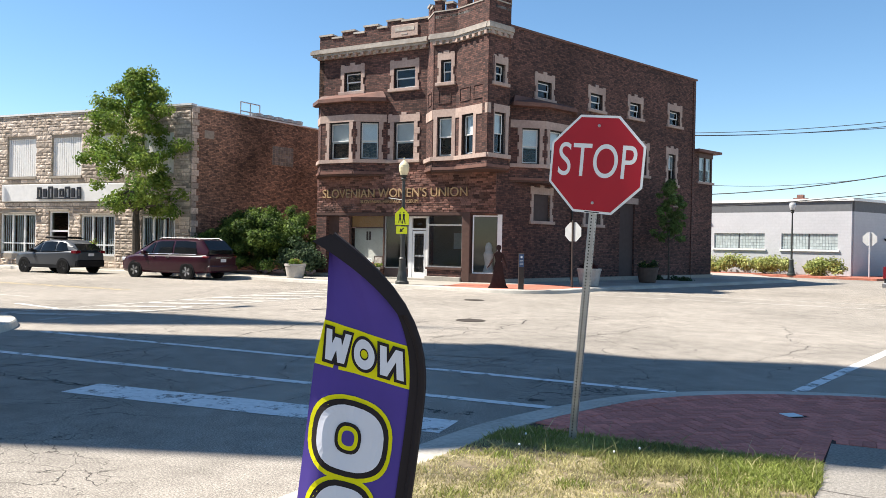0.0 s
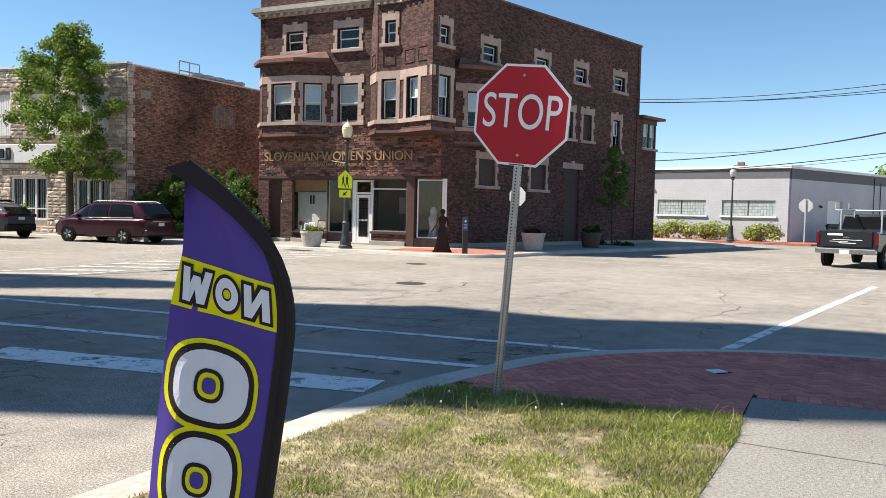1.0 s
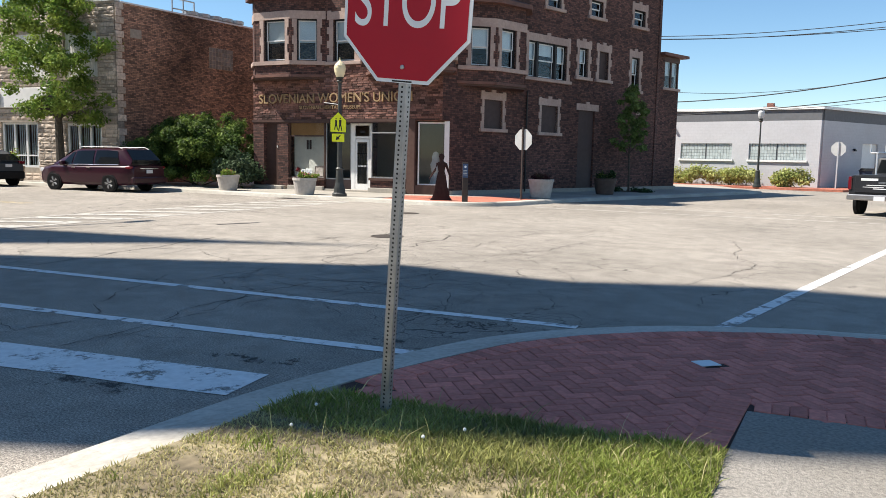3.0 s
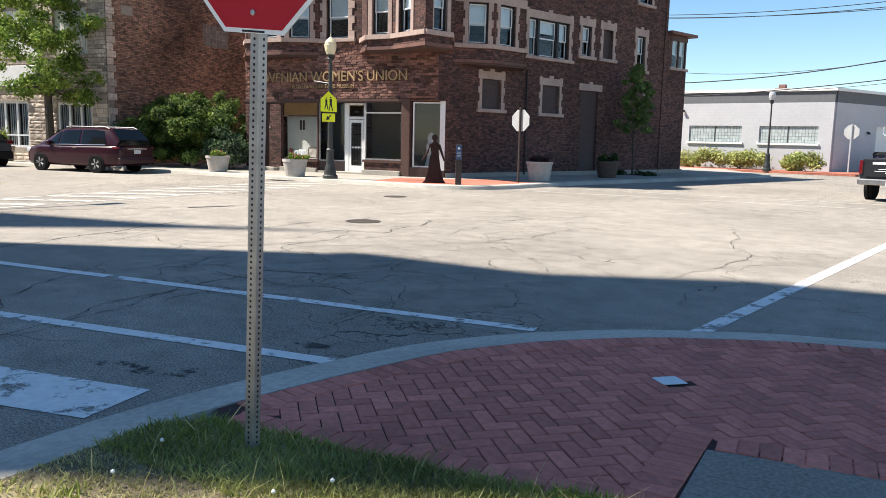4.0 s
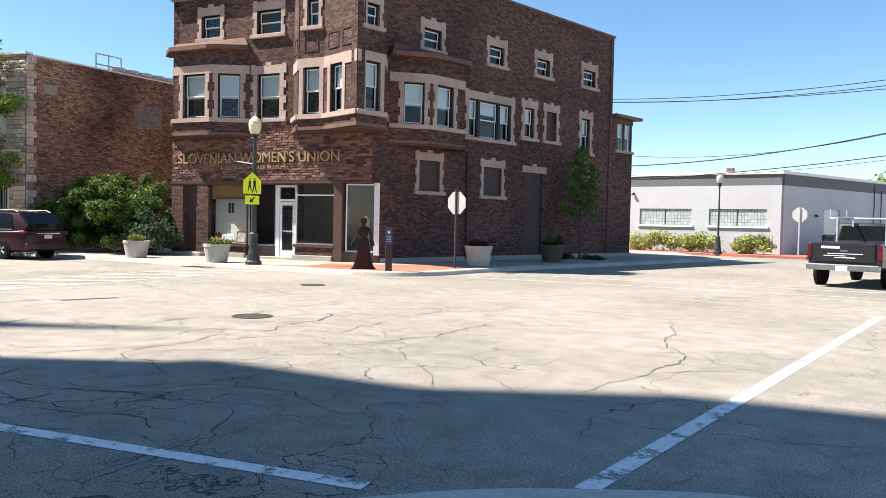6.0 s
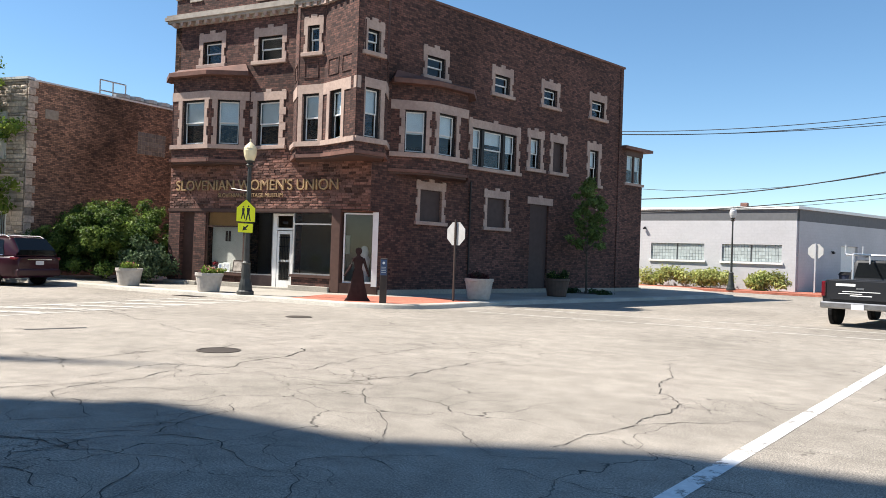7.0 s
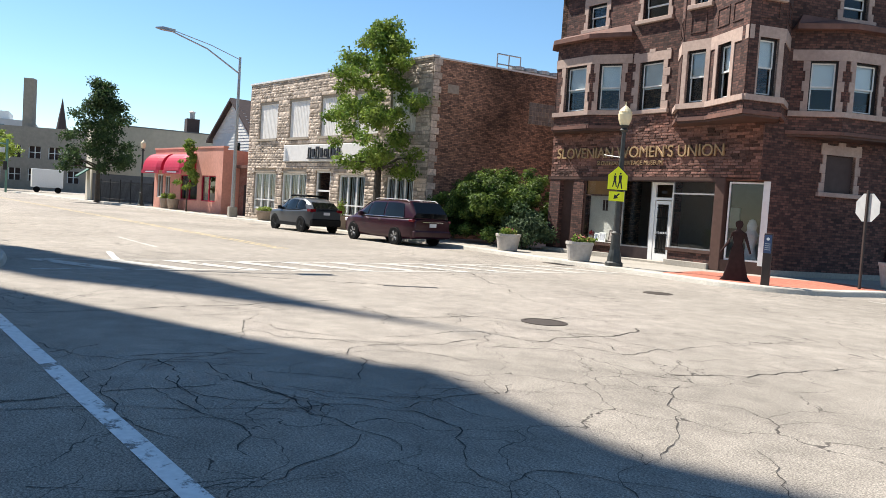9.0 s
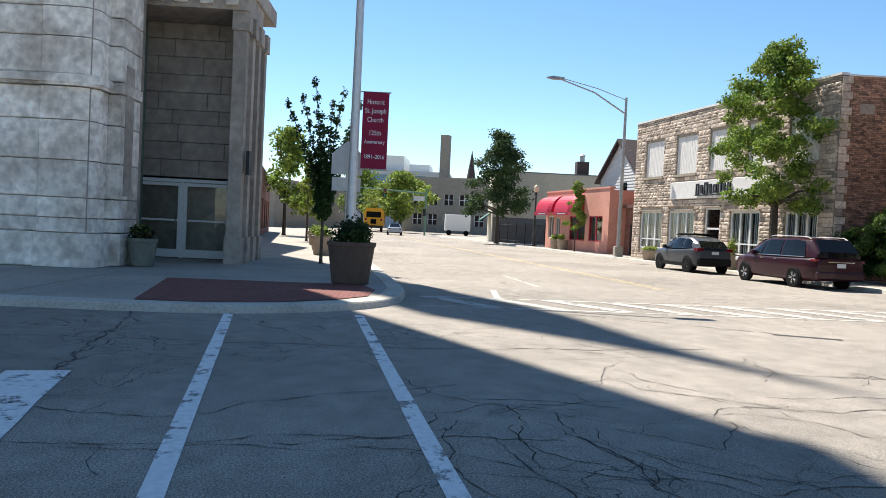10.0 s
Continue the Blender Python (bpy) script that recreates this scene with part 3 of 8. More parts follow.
def cornice(m, s0, s1, z, out=0.34, step=0.42):
    """A moulded cornice with blocks beneath it."""
    bm = B()
    for o, a, b in ((0.06, -0.12, 0.0), (out * 0.75, 0.0, 0.10), (out, 0.10, 0.24), (out * 0.85, 0.24, 0.32)):
        box(bm, (s0 - o * 0.9, -o, z + a), (s1 + o * 0.2, 0.02, z + b - 0.001), m)
    part("cornice", bm, CHDARK, brick_house, "dark moulded cornice")
    k = max(1, int((s1 - s0) / step))
    for i in range(k + 1):
        c = s0 + (s1 - s0) * (i + 0.25) / (k + 0.5)
        part("cornice_block", box(B(), (c - 0.075, -out * 0.72, z - 0.13), (c + 0.075, 0.0, z), m), TRIM, brick_house)


cornice(FF, -8.0, -2.0, 10.45)

# string course where the rough brick ends
part("string_course", box(B(), (-8.05, -0.05, 3.0), (0.2, 0.0, 3.1), FF), BROWNWOOD, brick_house)

# corner oriel, second and third storeys
T = [on(FF, -2.05), on(FF, -1.28, 0.8), on(FF, -0.17, 0.8), on(SF, -2.66, 0.8), on(SF, -1.42, 0.8), on(SF, -0.62)]
# (window in face, third-storey window in face)
faces2 = {1: [(0.22, 0.93)], 2: [(0.42, 1.15)], 3: [(0.36, 1.02)]}
faces3 = {1: [(0.36, 0.86)], 3: [(0.38, 0.94)]}
for i in range(5):
    m, ln = between(T[i], T[i + 1])
    h2 = [(a, min(b, ln - 0.1), 5.43, 7.1) for a, b in faces2.get(i, [])]
    h3 = [(a, min(b, ln - 0.1), 8.55 if i == 1 else 8.3, 9.5 if i == 1 else 9.05) for a, b in faces3.get(i, [])]
    bm = holed(B(), -0.02 if i else 0, ln + 0.02, 4.9, 11.6, 0.3, h2 + h3, m)
    part("oriel_wall", bm, BRICK, brick_house)
    for h in h2:
        sash(brick_house, m, *h, blind=0.5)
    for h in h3:
        surround(brick_house, m, *h, side=0.16, head=0.28)
        sash(brick_house, m, *h, blind=0.0)
    # stone band, head and sill round the second-storey windows
    part("oriel_head", holed(B(), 0.0, ln, 7.02, 7.42, 0.1, [(h[0], h[1], 7.0, 7.1) for h in h2], m @ Matrix.Translation((0, -0.03, 0))), TRIM, brick_house)
    part("oriel_sill", box(B(), (-0.04, -0.1, 5.25), (ln + 0.04, 0.05, 5.42), m), TRIM, brick_house)
    for h in h2:
        for a, b in ((h[0] - 0.17, h[0]), (h[1], h[1] + 0.17)):
            part("jamb", box(B(), (max(a, 0.01), -0.03, 5.42), (min(b, ln - 0.01), 0.08, 7.02), m), TRIM, brick_house)
    part("oriel_foot", box(B(), (-0.05, -0.06, 4.86), (ln + 0.05, 0.05, 4.98), m), SHINGLE, brick_house)
    if i in (1, 2, 3):
        cornice(m, 0.0, ln, 10.3, 0.2, 0.36)
    # sunk brick panels between the storeys
    if ln > 1.0:
        for a, b in (((0.25, ln - 0.25),) if i != 2 else ((0.25, ln / 2 - 0.1), (ln / 2 + 0.1, ln - 0.25))):
            bm = B()
            for p, q in (((a, 7.65), (b, 7.69)), ((a, 8.2), (b, 8.24)), ((a, 7.69), (a + 0.04, 8.2)), ((b - 0.04, 7.69), (b, 8.2))):
                box(bm, (p[0], -0.025, p[1]), (q[0], 0.0, q[1]), m)
            part("brick_panel", bm, BRICK, brick_house)
    # battlements
    k = 2 if ln > 1.0 else 1
    for j in range(k):
        w = ln / k
        z = 12.05 if j % 2 == 0 else 11.85
        part("merlon", box(B(), (j * w, 0, 11.6), (j * w + w * 0.6, 0.3, z), m), BRICK, brick_house)
        part("merlon_cap", box(B(), (j * w - 0.03, -0.05, z), (j * w + w * 0.6 + 0.03, 0.35, z + 0.09), m), CHDARK, brick_house)
    part("oriel_coping", box(B(), (-0.02, -0.03, 11.56), (ln + 0.02, 0.32, 11.61), m), CHDARK, brick_house)
inside = [on(FF, -2.0, -0.3), *T[1:5], on(SF, -0.6, -0.3)]
part("oriel_soffit", prism(B(), inside, 4.80, 4.92), BROWNWOOD, brick_house)
part("oriel_roof", prism(B(), inside, 11.3, 11.4), TILEROOF, brick_house)


def bay(m, pts, wins, z_foot, z_sill, z_head, z_top, z_roof, name):
    """A canted bay on the second storey. pts: (s, out); wins: face, from, to."""
    w = [on(m, s, o) for s, o in pts]
    for i in range(len(w) - 1):
        fm, ln = between(w[i], w[i + 1])
        hs = [(a, b, z_sill, z_head) for f, a, b in wins if f == i]
        part("bay_wall", holed(B(), -0.02, ln + 0.02, z_foot, z_roof, 0.25, hs, fm), BRICK, brick_house)
        part("bay_head", box(B(), (-0.02, -0.035, z_head), (ln + 0.02, 0.08, z_head + 0.33), fm), TRIM, brick_house)
        part("bay_sill", box(B(), (-0.04, -0.09, z_sill - 0.16), (ln + 0.04, 0.05, z_sill), fm), TRIM, brick_house)
        part("bay_foot", box(B(), (-0.06, -0.07, z_foot - 0.03), (ln + 0.06, 0.05, z_foot + 0.08), fm), SHINGLE, brick_house)
        for h in hs:
            sash(brick_house, fm, *h, blind=0.55)
            for a, b in ((h[0] - 0.2, h[0]), (h[1], h[1] + 0.2)):
                k = 5
                hh = (z_head - z_sill) / k
                for q in range(k):
                    cut = 0.0 if q % 2 == 0 else 0.07
                    aa, bb = (a + cut, b) if a < h[0] else (a, b - cut)
                    part("jamb_stone", box(B(), (max(aa, 0), -0.035, z_sill + q * hh), (min(bb, ln), 0.08, z_sill + (q + 1) * hh - 0.005), fm), TRIM, brick_house)
    over = [on(m, s + (0.0 if 0 < i < len(pts) - 1 else (-0.15 if i == 0 else 0.15)), o + 0.28) for i, (s, o) in enumerate(pts)]
    bm = B()
    eave = [bm.verts.new((*p, z_roof + 0.06)) for p in over]
    low = [bm.verts.new((*p, z_roof - 0.1)) for p in over]
    wallv = [bm.verts.new((*on(m, s * 0.9 + sum(q[0] for q in pts) / len(pts) * 0.1, 0.02), z_roof + 0.42)) for s, o in pts]
    for i in range(len(pts) - 1):
        bm.faces.new((eave[i], eave[i + 1], wallv[i + 1], wallv[i]))
        bm.faces.new((low[i], low[i + 1], eave[i + 1], eave[i]))
    a0, a1 = bm.verts.new((*on(m, pts[0][0] - 0.15, 0), z_roof - 0.1)), bm.verts.new((*on(m, pts[-1][0] + 0.15, 0), z_roof - 0.1))
    bm.faces.new([a0, *low, a1][::-1])
    bm.faces.new((a0, low[0], eave[0], wallv[0]))
    bm.faces.new((a1, wallv[-1], eave[-1], low[-1]))
    bmesh.ops.recalc_face_normals(bm, faces=bm.faces)
    part("bay_roof", bm, SHINGLE, brick_house, "brown painted bay roof")
    part("bay_soffit", prism(B(), [on(m, pts[0][0], 0.0), *w[1:-1], on(m, pts[-1][0], 0.0)], z_foot - 0.1, z_foot - 0.02), BROWNWOOD, brick_house)


bay(FF, [(-8.0, 0), (-7.3, 0.7), (-5.42, 0.7), (-4.15, 0)], [(1, 0.5, 1.62), (2, 0.28, 1.12)], 4.87, 5.5, 7.2, 7.8, 8.2, "front")
bay(SF, [(-0.45, 0), (0.85, 0.8), (2.66, 0.8), (3.5, 0)], [(0, 0.5, 1.28), (1, 0.3, 1.2)], 4.55, 5.22, 6.75, 7.3, 7.75, "side")

# shop front
part("fascia", box(B(), (-8.0, -0.03, 2.95), (0.2, 0.0, 3.0), FF), BROWNWOOD, brick_house)
bm = B()
for a, b in ((-6.66, -6.08), (-8.0, -7.42)):
    box(bm, (a, -0.02, 0.13), (b, 0.0, 2.95), FF)
part("pier_face", bm, BRICK, brick_house)
col = part("corner_post", box(B(), (-0.18, -0.05, 0.13), (0.2, 0.36, 3.02), FF, 0.015), BROWNWOOD, brick_house, "brown boxed corner post")
d = part("shop_door", box(B(), (-7.42, 0.2, 0.28), (-6.66, 0.26, 2.36), FF), BROWNWOOD, brick_house, "plain brown street door")
part("handle", box(B(), (-6.8, 0.16, 1.25), (-6.76, 0.2, 1.37), FF), GALV, d)
part("notice", box(B(), (-6.86, 0.19, 1.9), (-6.72, 0.2, 2.0), FF), WHITEPAINT, d)
part("transom_board", box(B(), (-7.42, 0.2, 2.36), (-6.66, 0.26, 3.05), FF), BROWNWOOD, brick_house)
part("door_step", box(B(), (-7.9, -0.35, 0.12), (-6.2, 0.2, 0.27), FF, 0.02), CONC, brick_house)


def shop_window(s0, s1, z0, z1, m, bars=(), light=BROWNWOOD, transom=None):
    t = 0.05
    cols = [s0 + t, *[x + d for x in bars for d in (-0.02, 0.02)], s1 - t]
    rows = [z0 + t, *((transom - 0.025, transom + 0.025) if transom else ()), z1 - t]
    gaps = [(a, b, c, d) for a, b in zip(cols[::2], cols[1::2]) for c, d in zip(rows[::2], rows[1::2])]
    bm = holed(B(), s0, s1, z0, z1, 0.07, gaps, m @ Matrix.Translation((0, 0.05, 0)))
    win = part("shop_window", bm, light, brick_house)
    g = part("pane", box(B(), (s0 + t, 0.08, z0 + t), (s1 - t, 0.088, z1 - t), m), GLASS, win)
    g.visible_shadow = False
    return win


shop_window(-6.08, -4.2, 0.62, 3.05, FF, transom=2.42)
shop_window(-1.9, -0.18, 0.72, 3.05, FF, light=GALV, transom=2.56)
part("shop_sill", box(B(), (-6.1, -0.06, 0.55), (-4.15, 0.1, 0.62), FF), BROWNWOOD, brick_house)
part("shop_sill", box(B(), (-1.95, -0.06, 0.62), (-0.15, 0.1, 0.72), FF), BROWNWOOD, brick_house)
part("stall_riser", box(B(), (-6.08, 0.0, 0.1), (-4.2, 0.2, 0.56), FF), BRICKROUGH, brick_house)
part("shop_step", box(B(), (-1.95, -0.12, 0.1), (-0.2, 0.0, 0.32), FF, 0.015), CONC, brick_house)
part("shop_step", box(B(), (-6.1, -0.12, 0.1), (-4.2, 0.0, 0.3), FF, 0.015), CONC, brick_house)
# recessed entrance
fm, ln = between(on(FF, -4.2, -0.1), on(FF, -3.12, -0.42))
shop_window(0.0, ln, 0.6, 3.05, fm, light=GALV)
part("stall_riser", box(B(), (0, 0.02, 0.1), (ln, 0.2, 0.6), fm), DARKBOARD, brick_house)
ef = FF @ Matrix.Translation((-0.2, 0.40, 0))
bm = B()
for a, b in (((-2.9, 0.13), (-2.72, 2.95)), ((-2.0, 0.13), (-1.9, 2.95)), ((-2.72, 2.33), (-2.0, 2.42)), ((-2.72, 2.87), (-2.0, 2.95))):
    box(bm, (a[0], 0, a[1]), (b[0], 0.08, b[1]), ef)
ent = part("entrance", bm, WHITEPAINT, brick_house, "white framed shop entrance in a recess")
bm = B()
for a, b in (((-2.70, 0.16), (-2.60, 2.3)), ((-2.12, 0.16), (-2.02, 2.3)), ((-2.60, 0.16), (-2.12, 0.45)), ((-2.60, 2.18), (-2.12, 2.3)), ((-2.60, 1.15), (-2.12, 1.22))):
    box(bm, (a[0], 0.01, a[1]), (b[0], 0.06, b[1]), ef)
ed = part("entrance_door", bm, WHITEPAINT, ent, "white glazed door with a dark grille")
g = part("pane", box(B(), (-2.6, 0.03, 0.45), (-2.12, 0.036, 2.18), ef), GLASS, ent)
g.visible_shadow = False
bm = B()
for i in range(7):
    x = -2.58 + i * 0.075
    box(bm, (x, -0.012, 0.5), (x + 0.012, 0.0, 2.1), ef)
for z in (0.6, 1.1, 1.7, 2.05):
    box(bm, (-2.6, -0.014, z), (-2.1, -0.002, z + 0.02), ef)
part("door_grille", bm, BLACKPAINT, ent)
part("number_bar", box(B(), (-2.44, -0.01, 2.56), (-2.22, 0.0, 2.66), ef), BLACKPAINT, ent)
bm = box(B(), (-1.93, 0.1, 0.13), (-1.87, 0.5, 3.05), FF)
part("recess_cheek", bm, BRICK, brick_house)
part("recess_ceiling", box(B(), (-4.2, 0.1, 3.0), (-1.9, 0.5, 3.06), FF), ROOM, brick_house)
part("recess_step", box(B(), (-4.2, -0.05, 0.12), (-1.9, 0.40, 0.2), FF, 0.01), CONC, brick_house)
# chamfered corner window in a white peeling frame
cm, cl = between(on(FF, 0.2), on(SF, -0.86))
part("corner_lintel", box(B(), (0, 0.0, 3.02), (cl, 0.3, 3.1), cm), BRICKROUGH, brick_house)
cw = shop_window(0.1, cl - 0.08, 0.5, 2.98, cm, light=WHITEPAINT)
part("corner_jamb", box(B(), (cl - 0.2, -0.03, 0.4), (cl - 0.0, 0.05, 3.02), cm), WHITEPAINT, cw, "white peeling jamb")
part("corner_riser", box(B(), (0.0, 0.0, 0.1), (cl, 0.2, 0.5), cm), BROWNWOOD, brick_house)
part("corner_soffit", prism(B(), [on(FF, 0.1, -0.3), on(FF, 0.16), on(FF, 1.3), on(SF, -0.9), on(SF, -0.9, -0.3)], 3.06, 3.14), BROWNWOOD, brick_house)

# raised lettering over the shop
GOLD = mat("dull_gilt_letters", (0.40, 0.27, 0.14), 0.6, vary=0.2, scale=8, second=(0.27, 0.18, 0.10), patch=0.8)
letters("sign_letters", "SLOVENIAN WOMEN'S UNION", 0.56, FF @ Matrix.Translation((-3.76, -0.065, 3.97)), GOLD, brick_house, 0.03, squeeze=1.0, label="raised dull gilt letters")
letters("sign_letters_small", "SLOVENIAN HERITAGE MUSEUM", 0.215, FF @ Matrix.Translation((-3.9, -0.06, 3.60)), GOLD, brick_house, 0.015, squeeze=1.0, label="small gilt letters")

# enclosed rear porch above the back corner
pm = wall_frame(on(SF, 14.42), 15)
part("porch_base", box(B(), (0.0, 0.02, 0.1), (2.0, 0.3, 5.4), pm), BRICK, brick_house)
part("porch_side", box(B(), (1.75, 0.3, 0.1), (2.0, 6.0, 5.4), pm), BRICK, brick_house)
bm = B()
for a in (0.45, 1.15, 1.85):
    box(bm, (a, 0.03, 5.5), (a + 0.1, 0.2, 6.85), pm)
box(bm, (0.45, 0.01, 6.85), (2.0, 0.22, 7.1), pm)
porch = part("porch_window", bm, BROWNWOOD, brick_house)
part("porch_sill", box(B(), (0.3, -0.06, 5.38), (2.08, 0.3, 5.5), pm), TRIM, brick_house)
for a, b in ((0.55, 1.15), (1.25, 1.85)):
    part("pane", box(B(), (a, 0.1, 5.5), (b, 0.11, 6.85), pm), GLASS, porch).visible_shadow = False
    part("sash", holed(B(), a, b, 5.5, 6.85, 0.05, [(a + 0.05, b - 0.05, 5.56, 6.14), (a + 0.05, b - 0.05, 6.2, 6.79)], pm @ Matrix.Translation((0, 0.115, 0))), WHITEPAINT, porch)
    part("blind", box(B(), (a, 0.2, 6.2), (b, 0.21, 6.85), pm), BLIND, porch)
part("porch_wall", box(B(), (0.0, 0.02, 5.4), (0.45, 0.3, 7.1), pm), BRICK, brick_house)
part("porch_post", box(B(), (1.9, 0.3, 5.4), (2.0, 6.0, 7.1), pm), BROWNWOOD, brick_house)
part("porch_roof", box(B(), (-0.05, -0.3, 7.12), (2.45, 6.0, 7.26), pm), SHINGLE, brick_house)
part("downpipe", tube(B(), [SF @ Vector((3.72, -0.06, 0.2)), SF @ Vector((3.72, -0.06, 4.5))], 0.035), BLACKPAINT, brick_house)

DIMBLOCK = mat("dull_glass_block", (0.16, 0.15, 0.145), 0.25, vary=0.2, scale=6, per_piece=0.25, spec=0.5)
# ---------- tan stone building ----------
LF = wall_frame((-34.0, 28.9), 80)
stone_house = thing("stone_building", (-42, 33, BASE), "two-storey tan split-stone shop building with boarded upper windows", "building")
L2 = [(-16.7, -14.45, 5.05, 7.15), (-13.0, -10.8, 5.05, 7.15), (-9.55, -7.4, 5.05, 7.15), (-6.2, -4.1, 5.05, 7.15), (-3.1, -1.1, 5.05, 7.15)]
L1 = [(-17.0, -14.3, 0.75, 3.0), (-13.5, -10.75, 0.75, 3.0), (-9.7, -8.25, 0.15, 3.15), (-7.35, -4.95, 0.75, 2.95), (-3.1, -0.95, 0.75, 2.9)]
part("front_wall", holed(B(), -18.0, 0.0, 0.1, 8.45, 0.3, L2 + L1, LF @ Matrix.Translation((0, 0.06, 0))), LIMEBACK, stone_house)
PF = wall_frame((-33.95, 28.9), 1)
part("party_wall", box(B(), (0.3, 0.0, 0.1), (14.0, 0.3, 8.4), PF), BRICKRED, stone_house, "soot-stained dark brick side wall")
lb, rb = LF @ Vector((-18, 14, 0)), PF @ Vector((14, 0, 0))
part("back_wall", prism(B(), [(rb.x, rb.y), (rb.x, rb.y + 0.3), (lb.x, lb.y + 0.3), (lb.x, lb.y)], 0.1, 8.3), BRICKRED, stone_house)
mm, ln = between((lb.x, lb.y), on(LF, -18.0))
part("west_wall", box(B(), (0, 0, 0.1), (ln, 0.3, 8.4), mm), BRICKRED, stone_house)
part("roof", prism(B(), [on(LF, -17.9, -0.2), on(LF, -0.1, -0.2), (rb.x - 0.1, rb.y), (lb.x + 0.1, lb.y)], 7.9, 8.0), TILEROOF, stone_house)
part("coping", box(B(), (-18.05, -0.06, 8.45), (0.06, 0.36, 8.55), LF), WHITEPAINT, stone_house)
part("coping", box(B(), (0.3, -0.06, 8.4), (14.0, 0.36, 8.47), PF), WHITEPAINT, stone_house)
part("storey_floor", prism(B(), [on(LF, -17.6, -0.4), on(LF, -0.4, -0.4), (rb.x - 0.4, rb.y - 0.3), (lb.x + 0.4, lb.y - 0.3)], 3.7, 3.9), ROOM, stone_house)
VINYL = mat("ribbed_white_cladding", (0.74, 0.72, 0.69), 0.7, vary=0.06, scale=4)
for a, b, z0, z1 in L2:
    bm = B()
    k = 13
    for i in range(k):
        w = (b - a) / k
        box(bm, (a + i * w, 0.10, z0), (a + (i + 1) * w - 0.03, 0.16, z1), LF)
    box(bm, (a, 0.13, z0), (b, 0.2, z1), LF)
    part("window_cladding", bm, VINYL, stone_house, "ribbed pale boarding")
    part("sill", box(B(), (a - 0.1, -0.08, z0 - 0.14), (b + 0.1, 0.1, z0), LF), LIMEBACK, stone_house)
for a, b, z0, z1 in L1:
    t = 0.11
    n = 3 if b - a > 1.8 else 1
    cols = [a + t, *[a + (b - a) * i / n + d for i in range(1, n) for d in (-0.06, 0.06)], b - t]
    rows = [z0 + t, 2.0, 2.1, z1 - t] if n == 1 else [z0 + t, z0 + 0.55, z0 + 0.62, z1 - t]
    gaps = [(p, q, c, d) for p, q in zip(cols[::2], cols[1::2]) for c, d in zip(rows[::2], rows[1::2])]
    bm = holed(B(), a, b, z0, z1, 0.12, gaps, LF @ Matrix.Translation((0, 0.08, 0)))
    w = part("window", bm, WHITEPAINT, stone_house)
    for i in range(n):
        p, q = a + (b - a) * i / n + 0.06, a + (b - a) * (i + 1) / n - 0.06
        part("pane", box(B(), (p, 0.13, z0 + t), (q, 0.137, z1 - t), LF), GLASS, w).visible_shadow = False
        if n > 1:
            bm = B()
            for k in range(4):
                x = p + (q - p) * (0.12 + 0.2 * k)
                box(bm, (x, 0.24, z0 + t), (x + (q - p) * 0.1, 0.26, z1 - t), LF)
            part("vertical_blind", bm, BLIND, w)
    part("window_cap", box(B(), (a - 0.12, -0.12, z1), (b + 0.12, 0.1, z1 + 0.08), LF), LIMEBACK, stone_house)
sb = part("sign_board", box(B(), (-13.3, -0.10, 3.65), (-4.2, -0.0, 4.6), LF, 0.02), VINYL, stone_house, "long pale blank sign board")
SIGNINK = mat("dark_sign_letters", (0.02, 0.02, 0.025), 0.5)
for i, (w, h) in enumerate(((0.3, 0.62), (0.24, 0.46), (0.34, 0.7), (0.2, 0.5), (0.3, 0.44), (0.36, 0.66), (0.22, 0.48), (0.28, 0.6))):
    c = -10.3 + i * 0.42
    part("sign_bar", holed(B(), c - w / 2, c + w / 2, 4.12 - h / 2, 4.12 + h / 2, 0.05, [(c - w / 2 + 0.08, c + w / 2 - 0.08, 4.12 - h / 2 + 0.1, 4.12 + h / 2 - 0.12)] if w > 0.25 else [], LF @ Matrix.Translation((0, -0.17, 0))), SIGNINK, sb)
part("sign_bar", box(B(), (-10.5, -0.19, 3.78), (-7.2, -0.15, 3.82), LF), SIGNINK, sb)
gbw = part("glass_block_window", box(B(), (5.5, -0.02, 5.98), (7.1, 0.02, 7.05), PF), LIMEBACK, stone_house)
for i in range(8):
    for j in range(5):
        part("glass_block", box(B(), (5.51 + i * 0.2, -0.035, 5.99 + j * 0.212), (5.69 + i * 0.2, -0.018, 6.185 + j * 0.212), PF, 0.008), DIMBLOCK, gbw)
part("patch_stone", box(B(), (0.8, -0.02, 6.9), (1.4, 0.02, 7.3), PF), LIMEBACK, stone_house)
for i in range(5):
    part("rooftop_fan", lathe(B(), [(0.3, 8.0), (0.3, 8.75), (0.42, 8.78), (0.42, 8.95), (0.1, 9.0)], on(PF, 5.6 + i * 0.8, -1.5) + (0,), 10), GALV, stone_house)
bm = B()
for z in (8.9, 9.4):
    tube(bm, [(*on(PF, 4.2, -1.2), z), (*on(PF, 5.6, -1.2), z)], 0.035, 6)
for s in (4.2, 4.9, 5.6):
    tube(bm, [(*on(PF, s, -1.2), 8.0), (*on(PF, s, -1.2), 9.4)], 0.035, 6)
part("roof_rail", bm, GALV, stone_house)

